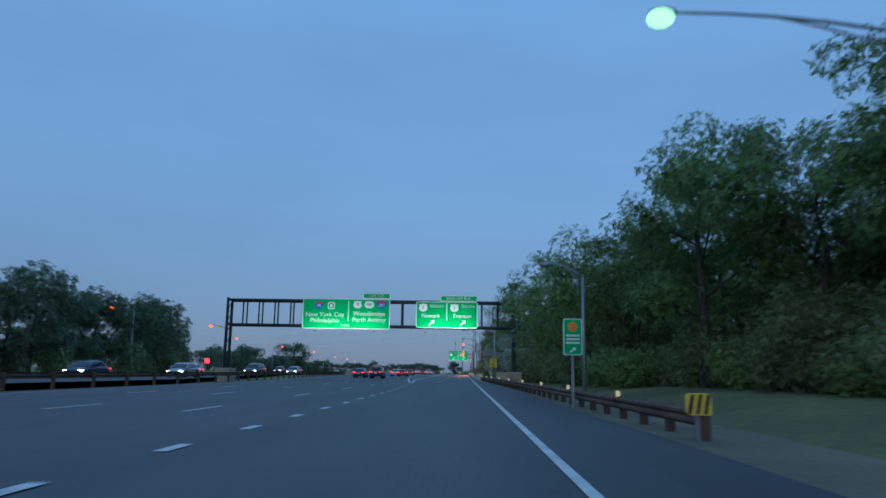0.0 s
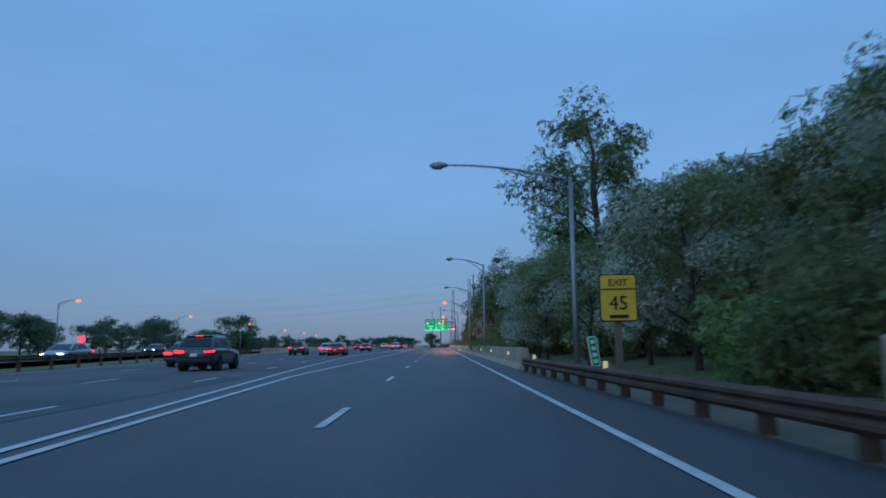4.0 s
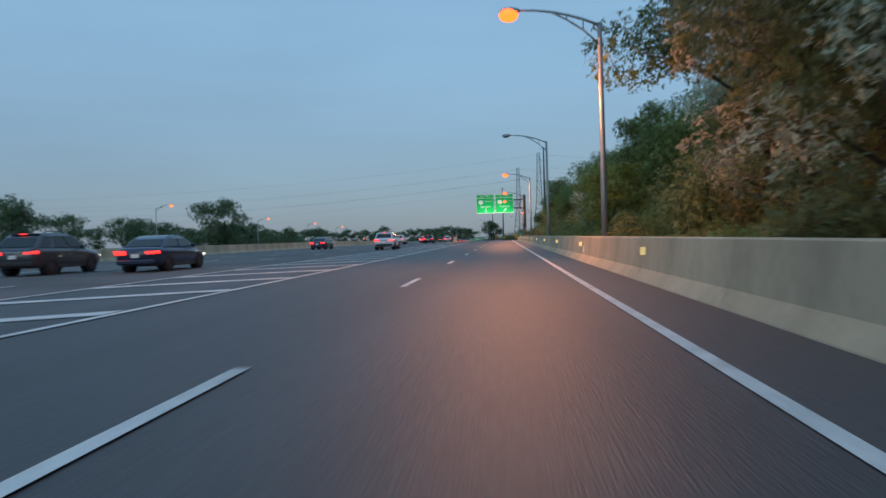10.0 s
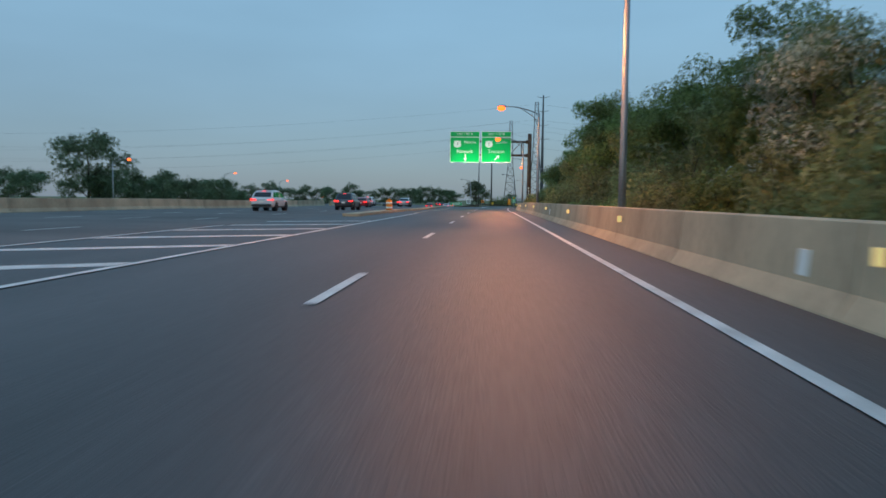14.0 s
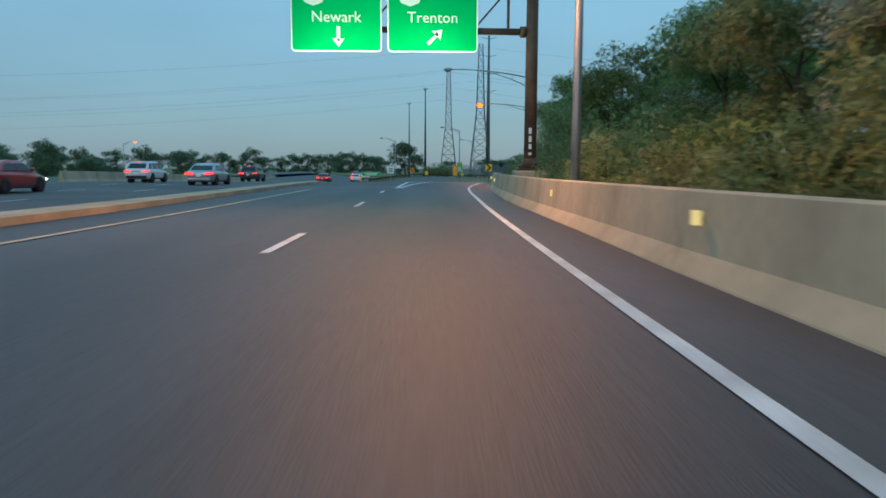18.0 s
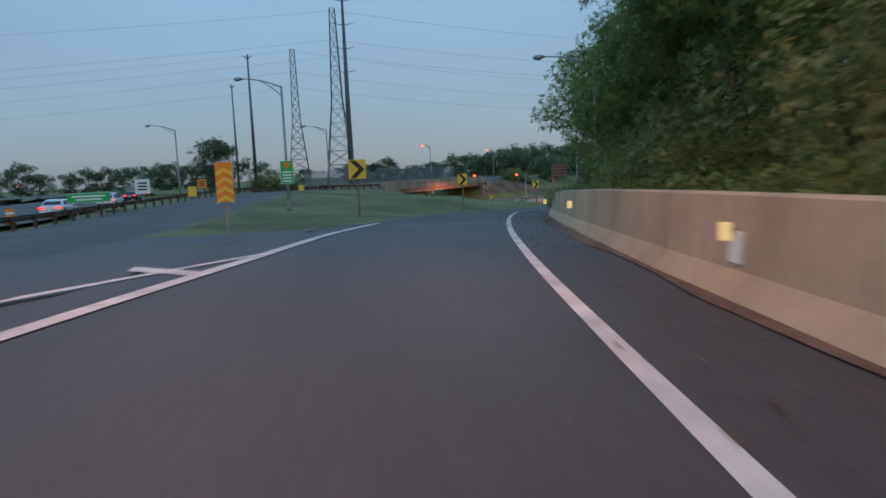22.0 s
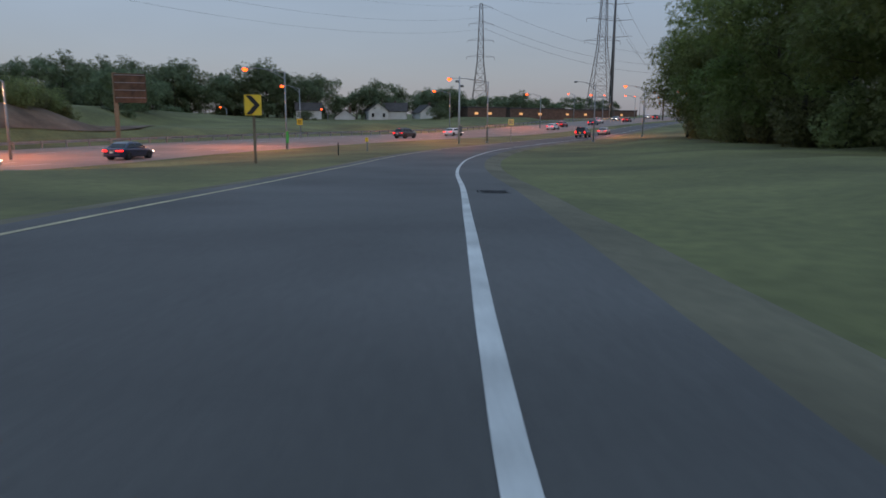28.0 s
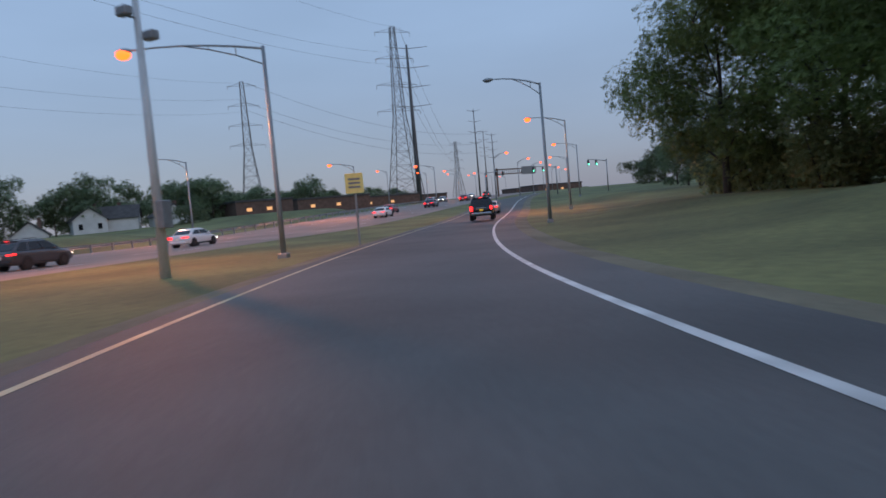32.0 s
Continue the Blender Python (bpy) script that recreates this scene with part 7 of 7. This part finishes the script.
HOUSE_SPOTS = [(136.5, 709.1, 9, 2.6, SIDING, 0), (146.4, 686.1, 8, 2.6, BRICK_WALL, 0), (154.7, 687.9, 7.5, 3.0, SIDING, 1), (163.6, 665.9, 6.0, 5.0, SIDING, 1), (175.6, 662.8, 7.0, 3.0, SIDING, 0),
               (185.7, 658.9, 7, 5.0, SIDING, 0), (191.6, 656.1, 7, 5.0, SIDING, 1), (197.7, 647.6, 6.5, 4.6, SIDING, 0), (217.2, 653.9, 8, 3.2, BRICK_WALL, 1), (232.9, 653.0, 8, 3.2, SIDING, 1)]
for k, (x, yy, w, h, wall, lit) in enumerate(HOUSE_SPOTS):
    house(x + 7, yy + 11, -8.0, (-26, 48, -20, 60, -34)[k % 5], w * 0.95, 8.0, h * 1.15, wall, "small pale gabled house with a dark roof among trees" if wall is SIDING else "small brick gabled house among trees", lit)
# trees close about the houses
for k in range(34):
    f = k / 33
    x, yy = 34 + 217 * f, 722 - 62 * f + rng.uniform(-5, 5)
    plant_far(rng.choice(["far_oak", "far_maple"]), x, yy, rng.uniform(1.15, 1.6) * float(np.interp(x, [100, 125, 165, 190], [0.9, 1.1, 1.15, 0.72])), rng.uniform(0, 6), -7.6)
    if k % 2 == 0:
        plant(rng.choice(["far_maple", "bush"]), x - 6, yy - 28, rng.uniform(0.45, 0.7), rng.uniform(0, 6), "trees about the houses", z=-8.0)


for k in range(30):
    f = k / 29
    plant_far(rng.choice(["far_oak", "far_maple"]), -175 + 150 * f, 545 + 160 * f + rng.uniform(-8, 8), rng.uniform(0.75, 1.15), rng.uniform(0, 6), -3.2)
for x, yy, s in ((92, 618, 1.1), (99, 632, 1.15), (107, 645, 1.05), (212, 660, 1.15), (217.5, 658.5, 1.2)):
    plant_far("far_maple", x, yy, s, rng.uniform(0, 6), -6.5)
grow_far_woods()
# the bare slope beside the far abutment
bm = bmesh.new()
rows = []
for i in range(13):
    rows.append([])
    for j in range(7):
        x, yy = 52 + 2.6 * i + 1.2 * j, 563 + 1.5 * i + 2.4 * j
        rows[-1].append(bm.verts.new((x, yy, max(ground_z(x, yy), -7.4) + 0.12)))
for r0, r1 in zip(rows, rows[1:]):
    for a, b, c, d in zip(r0, r0[1:], r1[1:], r1):
        bm.faces.new((d, c, b, a))
tagged(obj_from_bm("embankment", bm, SOIL), "bare reddish soil slope beside the overpass abutment", "embankment", kind="structure")
# brush on the slope between the abutment and the lower road
for k in range(14):
    x, yy = 65 + 0.75 * k + rng.uniform(-1, 1), 578 + 0.6 * k + rng.uniform(-2, 4)
    plant("bush", x, yy, rng.uniform(0.6, 1.1), rng.uniform(0, 6), "brush on the embankment")


# ---- commercial strip with lit fronts, far along the lower road ----
def shop(x, y, z, turn, w, d, h, lit_w):
    top = tagged(empty("shop_building", Matrix.Translation((x, y, z)) @ Matrix.Rotation(radians(turn), 4, "Z")), "low flat-roofed shop with a lit front", "building", "shops along the lower road")
    bm = bmesh.new()
    box(bm, -w / 2, w / 2, -d / 2, d / 2, -1, h, 0.05)
    part("wall", bm, BRICK_WALL, top)
    bm = bmesh.new()
    box(bm, -w / 2 - 0.2, w / 2 + 0.2, -d / 2 - 0.2, d / 2 + 0.2, h, h + 0.5, 0.05)
    part("roof", bm, ROOF, top)
    n = 2
    for k in range(n):
        bm = bmesh.new()
        x0 = -lit_w / 2 + k * lit_w / n
        box(bm, x0 + 0.4, x0 + 1.7, -d / 2 - 0.06, -d / 2 + 0.02, 1.2, 2.0, 0.02)
        part("window", bm, GLOW_WINDOW, top, "warmly lit shop window")
    return top


for x, yy, t, w in ((255, 655, -25, 22), (300, 668, -20, 26), (345, 680, -20, 20), (225, 652, -25, 14), (390, 640, -30, 24), (420, 665, -30, 20)):
    shop(x, yy, -4.5, t, w, 12, 3.4, w * 0.7)

# ---- junction: traffic signals and a sign truss ----
def signal(x, y, z, turn, glow, arm=6.0):
    top = tagged(empty("traffic_signal", Matrix.Translation((x, y, z)) @ Matrix.Rotation(radians(turn), 4, "Z")), "traffic signals on a mast arm over the road", "traffic signal", "traffic signals")
    bm = bmesh.new()
    bent_tube(bm, [(0, 0, -0.6), (0, 0, 6.3)], 0.14, 0.1, 10)
    part("pole", bm, STEEL, top, "", True)
    bm = bmesh.new()
    bent_tube(bm, [(0, 0, 6.0), (-arm, 0, 6.4)], 0.09, 0.06, 8)
    part("arm", bm, STEEL, top, "", True)
    for f in (0.55, 0.95):
        bm = bmesh.new()
        box(bm, -arm * f - 0.18, -arm * f + 0.18, -0.12, 0.12, 5.2, 6.25, 0.03)
        hd = part("signal_head", bm, SIGN_BLACK, top)
        bm = bmesh.new()
        lump(bm, (-arm * f, -0.14, 5.4 if glow is GLOW_GREEN else 6.02), 0.17, 2, (1, 0.35, 1))
        part("lens", bm, glow, hd, "glowing signal lens", True)
    return top


signal(238, 569, -5.8, -20, GLOW_GREEN)
signal(252, 585, -5.4, -20, GLOW_GREEN, 8)
signal(246, 600, -5.3, 160, GLOW_RED)
st = tagged(empty("sign_gantry", Matrix.Translation((282, 607, -5)) @ Matrix.Rotation(radians(-25), 4, "Z")), "distant brown sign truss over the lower road", "sign gantry")
bm = bmesh.new()
truss(bm, -8, 6, 6.3, 7.6, 0, 0.9, 9, 0.12)
part("truss", bm, RUST, st)
bm = bmesh.new()
tube(bm, (-8, 0.45, -0.5), (-8, 0.45, 8), 0.25, 0.22, 10)
part("column", bm, RUST, st)
bm = bmesh.new()
box(bm, 0.5, 5.5, -0.25, -0.1, 5.9, 8.1, 0.03)
part("panel", bm, SIGN_BACK, st)
# the back of a large sign board on two posts
sb = tagged(empty("sign_board", Matrix.Translation((78.2, 570.5, -6.6)) @ Matrix.Rotation(radians(-18), 4, "Z")), "brown weathered back of a large sign board on posts", "sign board")
bm = bmesh.new()
box(bm, -1.9, 1.9, -0.08, 0.08, 4.3, 8.0, 0.03)
part("panel", bm, RUST, sb)
for k in range(4):
    bm = bmesh.new()
    box(bm, -1.8, 1.8, -0.16, -0.08, 4.9 + k * 0.95, 5.0 + k * 0.95, 0.01)
    part("rail", bm, SIGN_BACK, sb)
for xx in (-1.8,):
    bm = bmesh.new()
    box(bm, xx - 0.28, xx + 0.28, 0.08, 0.5, -1.8, 8.1, 0.03)
    part("post", bm, WOOD_POST, sb)
# camera pole beside the ramp's end
cp = tagged(empty("camera_pole", Matrix.Translation((113.6, 546.1, ground_z(113.6, 546.1)))), "tall pale pole with two small traffic cameras", "camera pole")
bm = bmesh.new()
bent_tube(bm, [(0, 0, -0.5), (0, 0, 9.1)], 0.17, 0.1, 12)
part("pole", bm, PALE_STEEL, cp, "", True)
for sx, z in ((-0.45, 8.3), (0.45, 7.7)):
    bm = bmesh.new()
    tube(bm, (0, 0, z), (sx, 0, z), 0.04, 0.04, 6)
    box(bm, sx - 0.16, sx + 0.16, -0.25, 0.25, z - 0.02, z + 0.28, 0.04)
    part("camera_unit", bm, SIGN_BACK, cp)
bm = bmesh.new()
box(bm, -0.2, 0.2, -0.42, -0.12, 1.6, 2.5, 0.03)
part("cabinet", bm, SIGN_BACK, cp)

# ---- small roadside things ----
bm = bmesh.new()
for k in range(9):
    box(bm, -0.45 + k * 0.1, -0.41 + k * 0.1, -0.3, 0.3, -0.06, 0.012)
box(bm, -0.5, 0.5, -0.36, -0.3, -0.06, 0.016)
box(bm, -0.5, 0.5, 0.3, 0.36, -0.06, 0.016)
i = edge_at(485.5)
q = EDGE[i] + sdE[i] * 0.7
dr = tagged(obj_from_bm("drain_grate", bm, DARK_STEEL), "dark iron drain grate at the ramp's edge", "drain grate")
dr.matrix_world = Matrix.Translation((q.x, q.y, q.z + 0.01)) @ Matrix.Rotation(radians(50), 4, "Z")
for x, yy in ((77, 521.5),):
    bm = bmesh.new()
    tube(bm, (0, 0, -0.3), (0, 0, 0.95), 0.05, 0.05, 8)
    lump(bm, (0, 0, 0.95), 0.06, 1)
    tagged(obj_from_bm("delineator_post", bm, PLASTIC), "short dark delineator post in the grass strip", "delineator", "delineators").matrix_world = Matrix.Translation((x, yy, ground_z(x, yy)))
# leaf litter gathered at the foot of the barrier
verts, faces = [], []
lr = random.Random(5)
for k in range(1500):
    i = lr.randrange(edge_at(352), edge_at(412))
    c = EDGE[i] + sdE[i] * (1.15 - abs(lr.gauss(0, 0.28))) + Vector((lr.uniform(-1, 1), lr.uniform(-1, 1), 0.03))
    s, a = lr.uniform(0.012, 0.032), lr.uniform(0, 6.3)
    n0 = len(verts)
    verts += [(c.x + s * math.cos(a + t), c.y + s * math.sin(a + t), c.z + lr.uniform(0, 0.03)) for t in (0, 1.6, 3.1, 4.7)]
    faces.append((n0, n0 + 1, n0 + 2, n0 + 3))
me = bpy.data.meshes.new("leaf_litter")
me.from_pydata(verts, [], faces)
me.materials.append(material("dead_leaves", (0.14, 0.085, 0.045), 0.9, vary=0.4))
tagged(new("leaf_litter", me), "brown dead leaves and grit along the barrier foot", "leaf litter", kind="stuff")
# creeper hanging over the barrier
for yy, s in ((117.5, 0.42), (121, 0.36), (130.7, 0.4), (139.8, 0.4), (147, 0.52), (150, 0.4)):
    plant("bush_green", 1.85, yy, s, rng.uniform(0, 6), "creepers over the barrier", z=0.35, label="green creeper hanging over the concrete barrier")
for i in range(edge_at(362), edge_at(421), 3):
    p = EDGE[i] + sdE[i] * 2.3
    if i % 4 != 0:
        plant("bush_green", p.x, p.y, rng.uniform(0.3, 0.45), rng.uniform(0, 6), "creepers over the barrier", z=p.z + 0.3, label="green creeper hanging over the concrete barrier")
